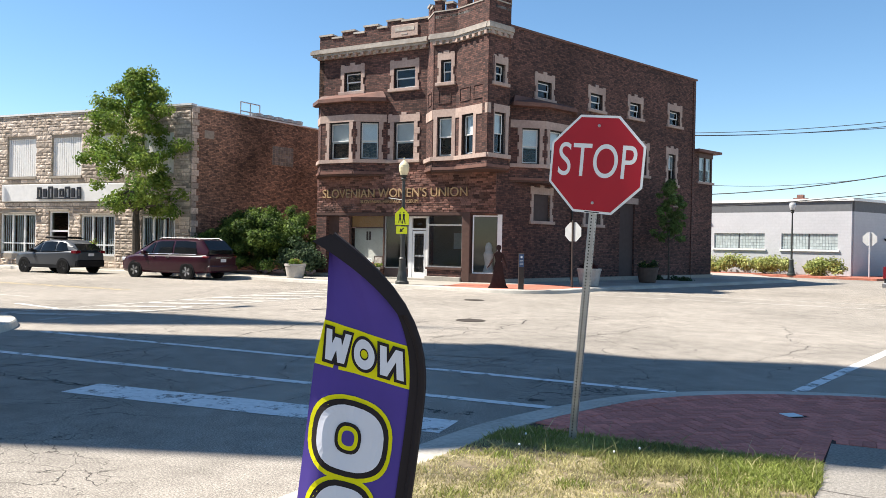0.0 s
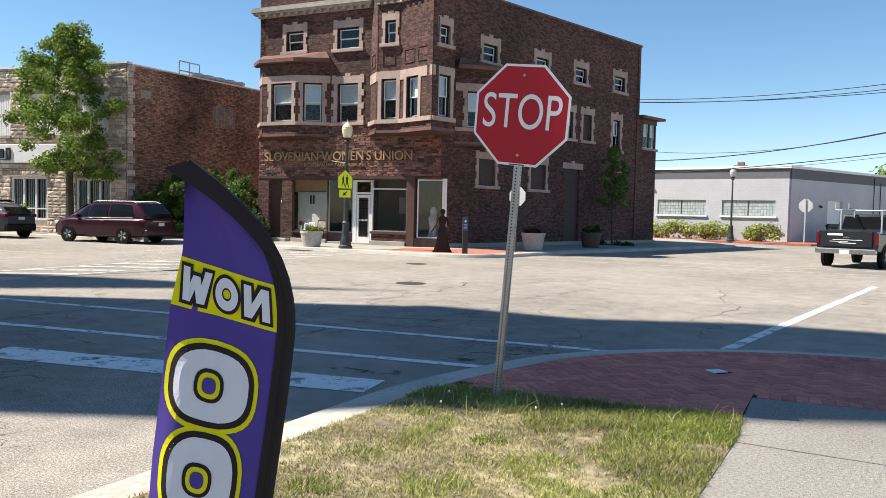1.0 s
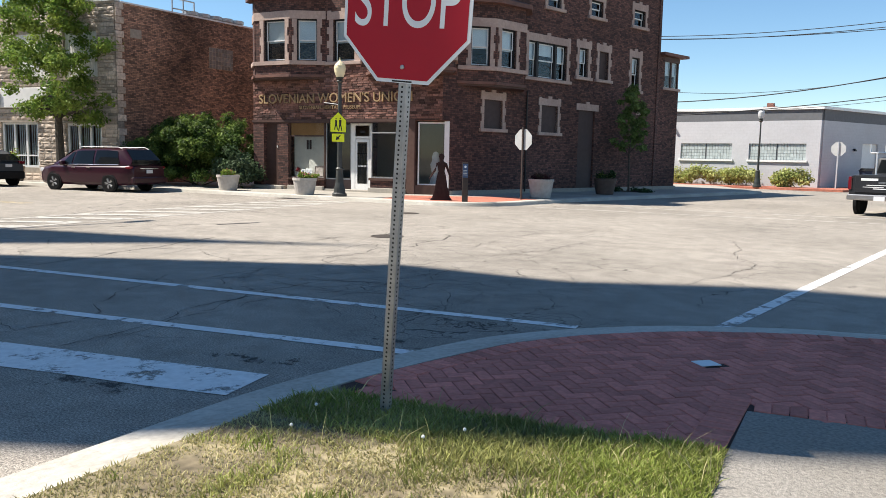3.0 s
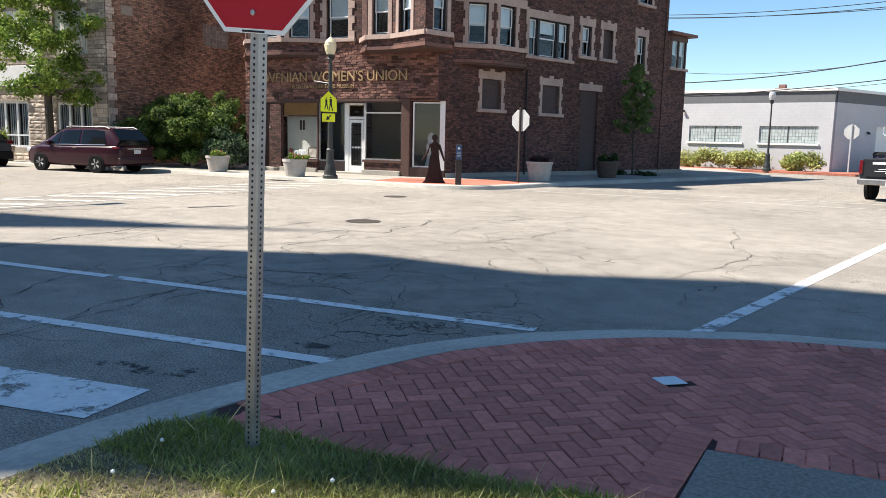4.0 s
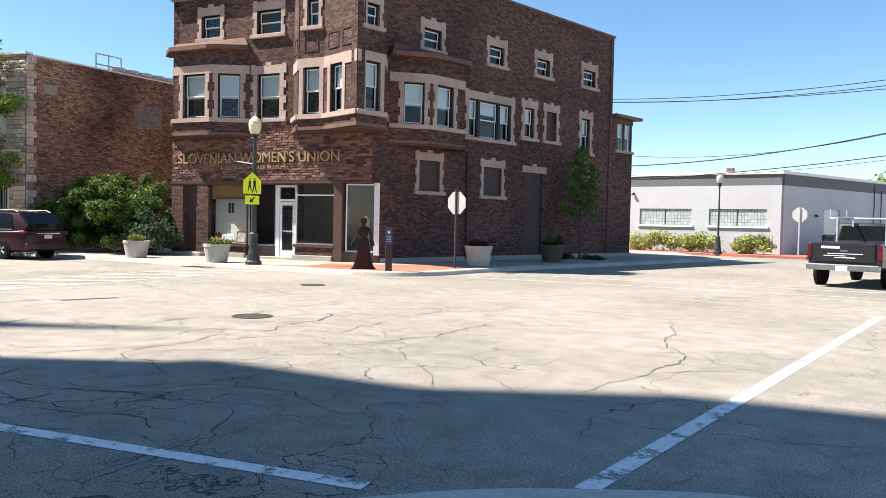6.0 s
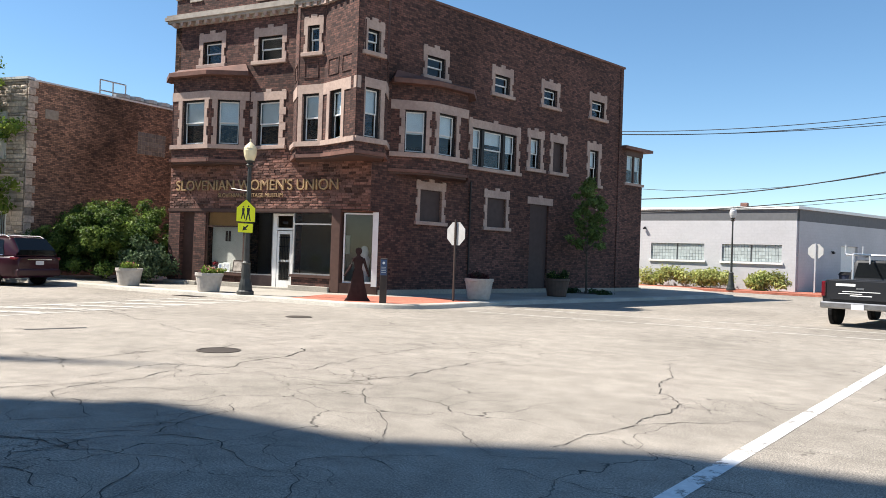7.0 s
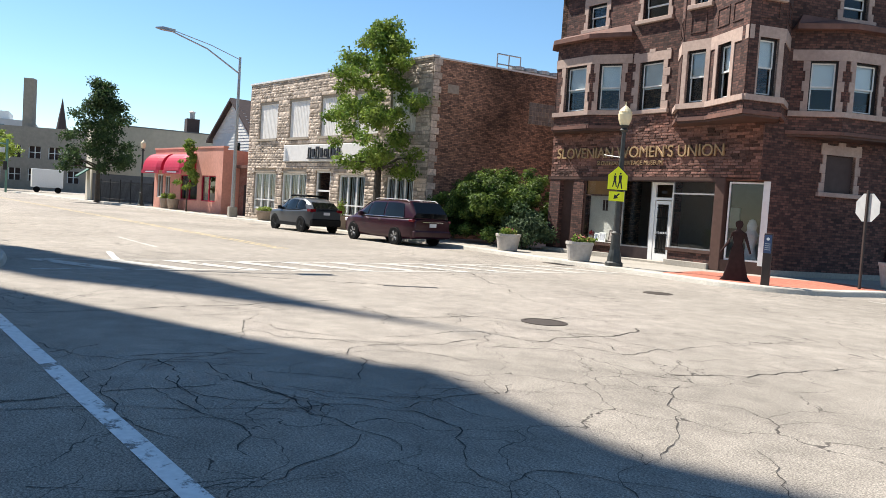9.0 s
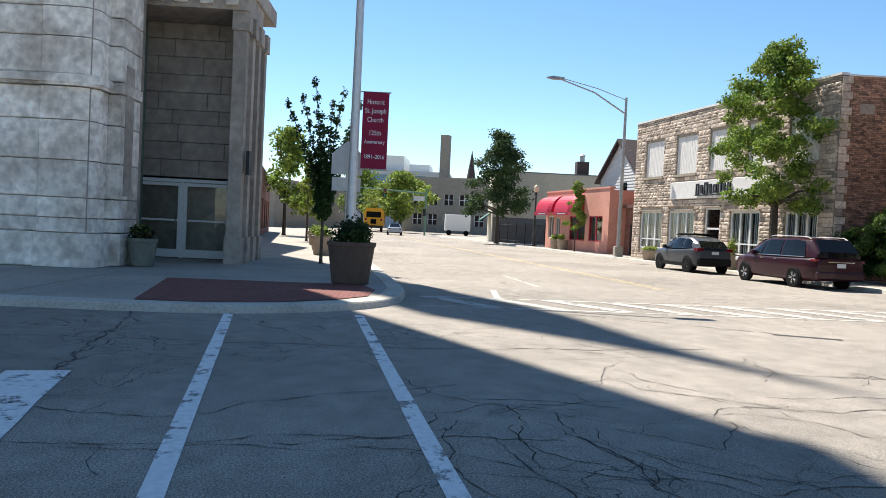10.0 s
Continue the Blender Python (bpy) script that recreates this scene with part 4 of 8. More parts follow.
# ---------- white block building across the side street ----------
WF = wall_frame((-7.4, 60.5), 98)
WR = wall_frame((-7.4, 60.5), 23)
GREYBAND = mat("grey_painted_band", (0.136, 0.140, 0.148), 0.8, vary=0.08, scale=5)
white_house = thing("white_block_building", (-14, 68, BASE), "low white painted block building with a grey roof band", "building")
W1 = [(-9.15, -5.55, 1.85, 2.92), (-4.42, -0.82, 1.85, 2.92), (-14.0, -10.4, 1.85, 2.92)]
part("front_wall", holed(B(), -22, 0.0, 0.1, 4.4, 0.3, W1, WF), BLOCKWHITE, white_house)
part("front_band", box(B(), (-22, -0.0, 4.4), (0.0, 0.3, 5.1), WF), GREYBAND, white_house)
GD = (5.4, 7.6, 0.13, 3.05)
part("side_wall", holed(B(), 0.3, 22, 0.1, 4.4, 0.3, [GD], WR), BLOCKWHITE, white_house)
part("side_band", box(B(), (0.3, 0.0, 4.4), (22, 0.3, 5.1), WR), GREYBAND, white_house)
p1, p2, p3 = on(WF, -22), on(WR, 22), on(WF, -22, -20)
part("roof", prism(B(), [on(WF, -22, 0.1), on(WF, 0.12, 0.1), on(WR, 22, 0.1), p3], 5.1, 5.28), WHITEPAINT, white_house)
mm, ln = between(p2, p3)
part("back_wall", box(B(), (0, 0, 0.1), (ln, 0.3, 5.1), mm), BLOCKWHITE, white_house)
part("garage_door", box(B(), (GD[0], 0.15, GD[2]), (GD[1], 0.2, GD[3]), WR), WHITEPAINT, white_house)
GLASSBLOCK = mat("glass_block", (0.42, 0.47, 0.47), 0.15, vary=0.1, scale=5, per_piece=0.12, spec=0.6)
for a, b, z0, z1 in W1:
    g = part("block_joint", box(B(), (a, 0.12, z0), (b, 0.2, z1), WF), GREYBAND, white_house)
    n = 18
    w, h = (b - a - 0.1) / n, (z1 - z0) / 5
    for i in range(n):
        for j in range(5):
            x = a + i * w + (0.1 if i >= n // 2 else 0)
            part("glass_block", box(B(), (x + 0.008, 0.08, z0 + j * h + 0.008), (x + w - 0.008, 0.16, z0 + (j + 1) * h - 0.008), WF), GLASSBLOCK, g)
    part("sill", box(B(), (a - 0.1, -0.1, z0 - 0.13), (b + 0.1, 0.1, z0), WF), WHITEPAINT, white_house)
part("chimney", box(B(), (-5.4, 5.6, 5.2), (-4.5, 6.4, 5.72), WF), BRICKPLAIN, white_house)
part("chimney_cap", box(B(), (-5.2, 5.8, 5.72), (-4.75, 6.2, 5.98), WF), BRICKPLAIN, white_house)
for m, s, z in ((WF, -9.6, 3.9), (WR, 4.2, 2.6), (WR, 8.6, 2.5)):
    bm = box(B(), (s - 0.04, -0.16, z + 0.03), (s + 0.04, 0.0, z + 0.09), m)
    box(bm, (s - 0.09, -0.2, z - 0.08), (s + 0.09, -0.08, z + 0.03), m)
    part("wall_lamp", bm, BLACKPAINT, white_house)
part("pipe", tube(B(), [WR @ Vector((12.5, -0.05, 1.0)), WR @ Vector((12.5, -0.05, 5.0))], 0.028), BLACKPAINT, white_house)
part("pipe", tube(B(), [WR @ Vector((13.6, -0.05, 1.0)), WR @ Vector((13.6, -0.05, 4.6))], 0.028), BLACKPAINT, white_house)
tagged(part("pavement_white", prism(B(), [on(WF, -24, 0), on(WF, -24, 3.2), on(WF, 2.2, 3.2), on(WR, 24, 3.0), on(WR, 24, 0), on(WF, 0.05, 0)], 0.0, 0.13), REDPAVE),
       "red brick pavement along the white block building", "pavement", kind="structure")

# ---------- the church corner ----------
church = thing("church", (-26, 0, 0.12), "grey limestone church with rounded corner and recessed portal", "church")
random.seed(11)
CX, CY = -21.8, 3.98
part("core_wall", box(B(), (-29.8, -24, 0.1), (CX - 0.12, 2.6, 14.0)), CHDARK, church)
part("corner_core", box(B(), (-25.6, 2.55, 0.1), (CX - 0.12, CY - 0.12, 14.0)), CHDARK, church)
zs = [0.12, 0.95, 1.3, 1.79, 2.68, 3.63, 4.42, 4.72, 5.6, 6.3, 7.2, 8.1, 9.0, 9.9, 10.8]
for i, (a, b) in enumerate(zip(zs, zs[1:])):
    y = CY - 1.25
    bm = B()
    out = 0.16 if i == 0 else (0.10 if i == 6 else 0.0)
    k = 10
    # pillow-faced rounded corner block
    pts = [(CX + out, y + 0.01)] + [(CX + out - 0.45 + 0.45 * math.cos(t), CY + out - 0.45 + 0.45 * math.sin(t)) for t in (math.pi / 2 * j / k for j in range(k + 1))] + [(CX - 0.9, CY + out), (CX - 0.9, y + 0.01)]
    prism(bm, pts, a + 0.012, b - 0.012)
    part("corner_stone", bm, CHSTONE, church)
    # return along the street side, with a narrow blind arch
    part("corner_stone", box(B(), (CX - 2.3, 3.6, a + 0.012), (CX - 0.912, 4.3 + out * 0.5, b - 0.012), I4, 0.02), CHSTONE, church)
    x = y
    while x > -18:
        w = random.uniform(1.1, 2.1)
        if b - a < 0.4:
            w *= 1.3
        part("wall_stone", box(B(), (CX - 0.35, x - w + 0.012, a + 0.012), (CX - 0.05 + out + random.uniform(-0.015, 0.015), x, b - 0.012), I4, 0.025), CHSTAIN if i < 4 and random.random() < 0.3 else CHSTONE, church)
        x -= w
part("string_course", prism(B(), [(CX - 0.3, -18), (CX + 0.14, -18), (CX + 0.14, CY - 0.3), (CX - 0.1, CY + 0.14), (CX - 2.3, CY + 0.1), (CX - 2.3, CY - 0.2)], 4.5, 4.66), CHSTONE, church)
part("blind_arch", prism(B(), [(CX - 1.75, 4.2), (CX - 1.2, 4.2), (CX - 1.2, 4.32), (CX - 1.75, 4.32)][::1], 1.9, 5.2), CHDARK, church)
# portal
DX = -27.7
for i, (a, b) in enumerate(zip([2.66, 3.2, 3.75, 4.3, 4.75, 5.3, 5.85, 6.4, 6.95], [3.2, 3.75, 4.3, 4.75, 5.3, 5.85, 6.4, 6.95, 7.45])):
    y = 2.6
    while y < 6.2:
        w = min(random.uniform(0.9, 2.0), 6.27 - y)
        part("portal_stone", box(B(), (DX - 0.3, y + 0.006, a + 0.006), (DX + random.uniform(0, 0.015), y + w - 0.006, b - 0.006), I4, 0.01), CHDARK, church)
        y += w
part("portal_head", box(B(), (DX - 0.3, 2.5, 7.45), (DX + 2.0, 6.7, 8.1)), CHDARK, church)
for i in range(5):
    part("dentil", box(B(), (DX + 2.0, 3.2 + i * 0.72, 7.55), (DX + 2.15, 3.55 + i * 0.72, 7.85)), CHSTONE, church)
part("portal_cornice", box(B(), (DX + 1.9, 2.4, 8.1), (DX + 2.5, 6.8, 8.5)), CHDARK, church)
bm = B()
for a, b in (((2.83, 0.13), (2.95, 2.6)), ((4.46, 0.13), (4.54, 2.5)), ((6.1, 0.13), (6.22, 2.6)), ((2.95, 2.5), (6.1, 2.6))):
    box(bm, (DX, a[0], a[1]), (DX + 0.1, b[0], b[1]))
dd = part("double_door", bm, WHITEPAINT, church, "white metal framed double glass door")
for y0, y1 in ((2.95, 4.46), (4.54, 6.1)):
    bm = B()
    for a, b in (((y0, 0.15), (y0 + 0.1, 2.48)), ((y1 - 0.1, 0.15), (y1, 2.48)), ((y0 + 0.1, 0.15), (y1 - 0.1, 0.4)), ((y0 + 0.1, 2.38), (y1 - 0.1, 2.48)), ((y0 + 0.1, 1.28), (y1 - 0.1, 1.34))):
        box(bm, (DX + 0.03, a[0], a[1]), (DX + 0.08, b[0], b[1]))
    part("door_leaf", bm, WHITEPAINT, dd)
    part("pane", box(B(), (DX + 0.045, y0 + 0.1, 0.4), (DX + 0.052, y1 - 0.1, 2.38)), GLASS, dd)
    yy = y1 - 0.14 if y0 < 4 else y0 + 0.14
    part("pull_handle", tube(B(), [(DX + 0.08, yy, 1.0), (DX + 0.16, yy, 1.03), (DX + 0.16, yy, 1.32), (DX + 0.08, yy, 1.35)], 0.015, 6), GALV, dd)
part("vestibule_back", box(B(), (DX - 2.2, 2.6, 0.1), (DX - 2.0, 6.2, 2.7)), DARKBOARD, church)
part("vestibule_floor", box(B(), (DX - 2.0, 2.6, 0.1), (DX, 6.25, 0.14)), ROOMFLOOR, church)
part("vestibule_ceiling", box(B(), (DX - 2.2, 2.6, 2.62), (DX - 0.3, 6.2, 2.75)), DARKBOARD, church)
part("drainpipe", tube(B(), [(DX + 0.15, 3.2, 0.2), (DX + 0.15, 3.2, 7.4)], 0.07, 8), mat("green_copper_pipe", (0.12, 0.17, 0.15), 0.7, vary=0.2), church)
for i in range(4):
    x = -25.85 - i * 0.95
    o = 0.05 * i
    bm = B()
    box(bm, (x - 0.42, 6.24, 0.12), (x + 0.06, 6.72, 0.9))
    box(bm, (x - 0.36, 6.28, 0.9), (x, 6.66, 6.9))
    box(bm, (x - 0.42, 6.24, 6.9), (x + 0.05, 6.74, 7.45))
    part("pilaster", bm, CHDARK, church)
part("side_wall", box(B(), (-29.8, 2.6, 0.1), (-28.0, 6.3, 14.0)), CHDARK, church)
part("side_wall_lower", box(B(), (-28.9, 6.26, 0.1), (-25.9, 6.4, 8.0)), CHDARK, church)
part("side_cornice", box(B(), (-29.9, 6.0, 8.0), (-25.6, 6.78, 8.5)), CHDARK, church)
part("upper_wall", box(B(), (-29.8, -0.6, 8.5), (-22.0, 3.88, 31.3)), CHSTONE, church)
part("tower_cornice", box(B(), (-29.9, -0.75, 31.3), (-21.9, 3.98, 31.9)), CHDARK, church)
part("belfry", box(B(), (-29.0, 0.3, 31.9), (-22.8, 3.15, 37.8)), CHSTONE, church)
bm = B()
base = [bm.verts.new(p) for p in ((-29.0, 0.3, 37.8), (-22.8, 0.3, 37.8), (-22.8, 3.15, 37.8), (-29.0, 3.15, 37.8))]
tip = bm.verts.new((-25.9, 1.72, 44))
for i in range(4):
    bm.faces.new((base[i], base[(i + 1) % 4], tip))
bm.faces.new(base[::-1])
part("tower_roof", bm, CHDARK, church)
part("second_tower", box(B(), (-47.7, -2.97, 0.1), (-45.5, -0.77, 44)), CHSTONE, church)
part("second_spire", lathe(B(), [(1.45, 44), (0.62, 48.3), (0.3, 50.2), (0.04, 54)], (-46.6, -1.87, 0), 8), CHDARK, church)
part("nave", box(B(), (-50, -20, 0.1), (-29.8, 2.4, 13)), CHSTONE, church)
part("hanging_sign", box(B(), (-26.3, 6.75, 2.75), (-25.95, 6.85, 3.45)), BLACKPAINT, church)
# ---------- road markings and ironwork ----------
def stripe(name, p, q, width, material, label, z=0.005, taper=0.0):
    w = (Vector(q) - Vector(p)).normalized()
    n = Vector((-w.y, w.x)) * width / 2
    bm = B()
    k = max(1, int((Vector(q) - Vector(p)).length / 0.6))
    rng = random.Random(round(p[0] * 100))
    rows = []
    for i in range(k + 1):
        c = Vector(p).lerp(Vector(q), i / k)
        e = [rng.uniform(-0.008, 0.008) for _ in range(2)]
        rows.append([bm.verts.new((*(c + n * (1 + e[0] * 5)), z)), bm.verts.new((*(c - n * (1 + e[1] * 5)), z))])
    for a, b in zip(rows, rows[1:]):
        bm.faces.new((a[0], a[1], b[1], b[0]))
    return tagged(part(name, bm, material), label, "road marking", kind="structure")


stripe("crosswalk_line", (-15.2, 8.8), (-5.42, 10.50), 0.15, PAINTW, "worn white crosswalk line on the road")
stripe("crosswalk_line", (-15.75, 10.82), (-4.72, 12.24), 0.15, PAINTW, "worn white crosswalk line on the road")
stripe("stop_line", (-10.3, 8.12), (-5.92, 9.08), 0.56, PAINTW, "broad flaking white stop line at the crossing")
stripe("crosswalk_line", (-3.56, 12.9), (-1.98, 25.4), 0.155, PAINTW, "worn white crosswalk line across the main street")
stripe("crosswalk_line", (-1.82, 13.42), (0.35, 25.6), 0.155, PAINTW, "worn white crosswalk line across the main street")
stripe("crosswalk_line", (-12.9, 29.3), (2.6, 30.3), 0.16, PAINTOLD, "faint faded white line across the side street")
stripe("crosswalk_line", (-12.8, 31.6), (2.6, 32.4), 0.16, PAINTOLD, "faint faded white line across the side street")
for a, b in (((-17.75, 11.9), (-18.95, 26.9)), ((-19.75, 12.1), (-21.1, 26.9))):
    stripe("crosswalk_line", a, b, 0.16, PAINTOLD, "faded edge line of a ladder crossing")
for i in range(11):
    t = (i + 0.5) / 11
    a = Vector((-17.8, 11.9)).lerp(Vector((-18.95, 26.9)), t + 0.05)
    b = Vector((-19.75, 12.1)).lerp(Vector((-21.1, 26.9)), t - 0.05)
    tagged(stripe("crosswalk_bar", a, b, 0.42, PAINTOLD, "faded white bar of a ladder crossing", 0.0075), group="ladder crossing bars")
for d in (0.0, 0.28):
    stripe("centre_line", (-25, 18.9 + d), (-110, 8.2 + d), 0.12, PAINTY, "faded double yellow centre line")
stripe("lane_line", (-24, 15.2), (-28, 14.8), 0.12, PAINTOLD, "short faded lane line before the crossing")
stripe("turn_mark", (-19.6, 13.6), (-22.0, 13.75), 0.14, PAINTW, "white corner mark beside the ladder crossing")
# flat black streak painted on the road for a cast shadow; tar patches follow
stripe("tar_shadow_strip", (-15.55, 17.75), (-15.2, 18.75), 0.16, JOINTSHADOW, "short black strip painted as a cast shadow on the road")
stripe("tar_shadow_strip", (-7.2, 8.35), (-6.0, 8.75), 0.3, worn_paint("tar_stain", (0.05, 0.047, 0.043), 0.70), "dark tar patch beside the kerb", 0.003)
stripe("tar_shadow_strip", (-6.9, 9.62), (-5.75, 9.72), 0.3, worn_paint("tar_patch_worn", (0.05, 0.047, 0.043), 0.70), "dark tar patch beyond the stop line", 0.003)
stripe("tar_shadow_strip", (-6.15, 10.72), (-5.62, 10.74), 0.14, worn_paint("tar_smear", (0.05, 0.047, 0.043), 0.68), "dark smear across the crosswalk line", 0.0065)
CRACK = mat("open_crack", (0.06, 0.053, 0.047), 0.95, vary=0.3, scale=20)


def crack(*way, width=0.016, seed=0):
    """A jagged crack that wanders between a few places, swelling, thinning and forking as it goes."""
    rng = random.Random(seed)
    bm = B()

    def run(p, q, w):
        k = max(3, int((q - p).length / 0.09))
        side = Vector((p.y - q.y, q.x - p.x)).normalized()
        off = 0.0
        rows = []
        for i in range(k + 1):
            off = off * 0.82 + rng.uniform(-0.05, 0.05)
            c = p.lerp(q, i / k) + side * off * math.sin(math.pi * min(1.0, i / k + 0.02)) ** 0.5
            h = side * max(0.002, w * rng.uniform(0.08, 0.5))
            rows.append((bm.verts.new((*(c + h), 0.0046)), bm.verts.new((*(c - h), 0.0046)), c))
            if rng.random() < 0.05 and w > 0.01:
                a = rng.uniform(0, 2 * math.pi)
                run(c, c + Vector((math.cos(a), math.sin(a))) * rng.uniform(0.25, 0.7), w * 0.5)
        for a, b in zip(rows, rows[1:]):
            bm.faces.new((a[0], a[1], b[1], b[0]))

    pts = [Vector(p) for p in way]
    for p, q in zip(pts, pts[1:]):
        run(p, q, width)
    bmesh.ops.recalc_face_normals(bm, faces=bm.faces)
    if sum(f.normal.z for f in bm.faces) < 0:
        bmesh.ops.reverse_faces(bm, faces=bm.faces)
    return tagged(part("road_crack", bm, CRACK), "dark open crack wandering across the worn road", "crack", "road cracks", kind="structure")


crack((-12.0, 17.1), (-11.2, 17.8), (-11.6, 19.5), (-11.4, 21.2), width=0.022, seed=1)
crack((-7.8, 17.2), (-7.5, 18.0), (-7.5, 19.7), (-6.0, 20.7), width=0.026, seed=2)
crack((-10.6, 16.6), (-8.8, 17.5), (-9.0, 18.9), (-8.9, 21.3), width=0.02, seed=3)
crack((-5.0, 21.6), (-4.7, 19.7), (-4.1, 18.4), (-4.2, 17.0), width=0.024, seed=4)
crack((-4.5, 15.6), (-4.2, 16.9), (-3.2, 18.0), width=0.016, seed=6)
crack((-7.4, 16.9), (-6.0, 15.3), (-5.6, 14.4), (-5.2, 14.2), width=0.014, seed=7)
crack((-7.9, 13.0), (-7.3, 13.3), (-6.5, 13.4), width=0.016, seed=8)
crack((-5.7, 15.8), (-4.8, 15.0), (-4.3, 15.3), width=0.014, seed=9)
crack((-12.3, 6.7), (-12.4, 8.3), (-12.5, 10.8), (-12.6, 12.2), (-13.5, 15.8), width=0.03, seed=10)
crack((-9.0, 8.4), (-8.8, 9.9), (-9.7, 10.8), (-10.4, 12.1), width=0.018, seed=11)
crack((-8.0, 8.9), (-8.1, 10.1), (-8.4, 10.7), (-8.5, 12.8), width=0.018, seed=12)
crack((-7.9, 9.4), (-8.1, 10.6), (-8.1, 11.8), width=0.016, seed=13)
crack((-11.5, 11.1), (-9.9, 11.9), (-9.1, 13.4), width=0.016, seed=14)
crack((-9.6, 12.5), (-7.8, 12.5), (-7.7, 13.4), width=0.016, seed=15)
crack((-9.4, 12.9), (-8.4, 13.0), (-7.6, 13.4), width=0.018, seed=16)
crack((-8.9, 13.3), (-8.4, 14.0), (-9.3, 14.4), width=0.014, seed=17)
crack((-17.4, 14.6), (-15.7, 17.8), width=0.04, seed=18)
crack((-12.4, 15.0), (-11.7, 16.1), (-11.7, 17.3), width=0.02, seed=19)
crack((-4.6, 14.7), (-3.6, 14.6), (-2.1, 14.95), width=0.012, seed=20)
crack((-8.2, 11.2), (-8.0, 12.1), (-7.8, 12.4), width=0.014, seed=21)
crack((-8.9, 8.5), (-10.2, 8.3), (-12.3, 7.9), (-15.4, 7.3), width=0.035, seed=22)
crack((-6.6, 11.3), (-6.2, 12.4), (-6.9, 13.3), width=0.012, seed=23)
crack((-5.3, 13.2), (-5.9, 14.0), (-5.1, 14.8), width=0.012, seed=24)
crack((-15.0, 20.3), (-13.2, 19.6), (-11.9, 19.9), width=0.022, seed=25)
crack((-18.5, 21.5), (-16.0, 20.6), (-13.5, 21.8), width=0.024, seed=26)
crack((-20.0, 16.6), (-21.6, 19.5), (-21.9, 22.8), width=0.03, seed=27)
# the crazed stretch in the shade and the broken rings round the manhole
web = random.Random(77)
for cx, cy, reach, count in ((-8.9, 13.7, 1.9, 17), (-11.4, 15.0, 1.5, 8), (-11.1, 18.14, 1.3, 7)):
    for k in range(count):
        a = web.uniform(0, 2 * math.pi)
        p = Vector((cx + math.cos(a) * reach * web.uniform(0.25, 1), cy + math.sin(a) * reach * web.uniform(0.25, 1)))
        way, turned = [tuple(p)], a + web.uniform(1.0, 2.2)
        for step in range(3):
            p = p + Vector((math.cos(turned), math.sin(turned))) * web.uniform(0.35, 0.8)
            turned += web.uniform(-0.9, 0.9)
            way.append(tuple(p))
        crack(*way, width=web.uniform(0.010, 0.02), seed=100 + k)
for x, y, r in ((-11.1, 18.14, 0.34), (-14.4, 23.85, 0.32)):
    cover = thing("manhole_cover", (x, y, 0), "dark cast-iron manhole cover set in the road", "manhole cover", "manholes")
    part("ring", lathe(B(), [(r, -0.02), (r, 0.008), (r - 0.05, 0.010), (r - 0.05, 0.004)], (x, y, 0), 24), IRON, cover)
    part("lid", lathe(B(), [(r - 0.06, -0.02), (r - 0.06, 0.007), (0.04, 0.009)], (x, y, 0), 24), IRON, cover)
inlet = thing("storm_drain", (-21.75, 27.1, 0), "iron storm drain grate at the foot of the kerb", "drain")
part("grate_frame", box(B(), (-22.3, 26.82, -0.02), (-21.2, 27.3, 0.008)), IRON, inlet)
for i in range(6):
    part("grate_slot", box(B(), (-22.23 + i * 0.17, 26.88, 0.004), (-22.12 + i * 0.17, 27.26, 0.012)), BLACKPAINT, inlet)

# ---------- the near corner: paving bricks, concrete, grass ----------
tagged(part("walkway", prism(B(), [(-2.72, -30), (14, -30), (14, 11.7), (-2.03, 10.18), (-2.79, 10.05), (-2.75, 9.3)], 0.09, 0.132), ROUGHCONC),
       "rough exposed-aggregate concrete walkway", "pavement", kind="structure")
inner_kerb = offset_line(near_line, NEAR_W + 0.01)
bed_pts = [(p.x, p.y) for p in inner_kerb if 9.0 < p.y and p.x < 3] + [(2.2, 10.6), (-2.79, 10.05), (-2.75, 9.22), (-4.1, 9.0), (-5.0, 8.95)]
bm = sheet(B(), bed_pts, 0.1275)
bmesh.ops.triangulate(bm, faces=list(bm.faces))
bmesh.ops.recalc_face_normals(bm, faces=bm.faces)
if sum(f.normal.z for f in bm.faces) < 0:
    bmesh.ops.reverse_faces(bm, faces=bm.faces)
patio = tagged(part("brick_paving", bm, PAVERBED), "herringbone red brick paving round the corner", "pavement", kind="structure")


def inside_poly(x, y, pts):
    c = False
    for (x0, y0), (x1, y1) in zip(pts, pts[1:] + pts[:1]):
        if (y0 > y) != (y1 > y) and x < (x1 - x0) * (y - y0) / (y1 - y0) + x0:
            c = not c
    return c


def paver_mesh(name, l, w, h=0.022):
    bm = box(B(), (-l / 2, -w / 2, -h), (l / 2, w / 2, 0))
    top = [f for f in bm.faces if f.normal.z > 0.5 or f.calc_center_median().z > -1e-4]
    es = list({e for f in bm.faces if f.calc_center_median().z > -1e-5 for e in f.edges})
    bmesh.ops.bevel(bm, geom=es, offset=0.004, segments=1, affect="EDGES")
    me = bpy.data.meshes.new(name)
    bm.to_mesh(me)
    bm.free()
    me.materials.append(PAVER)
    return me


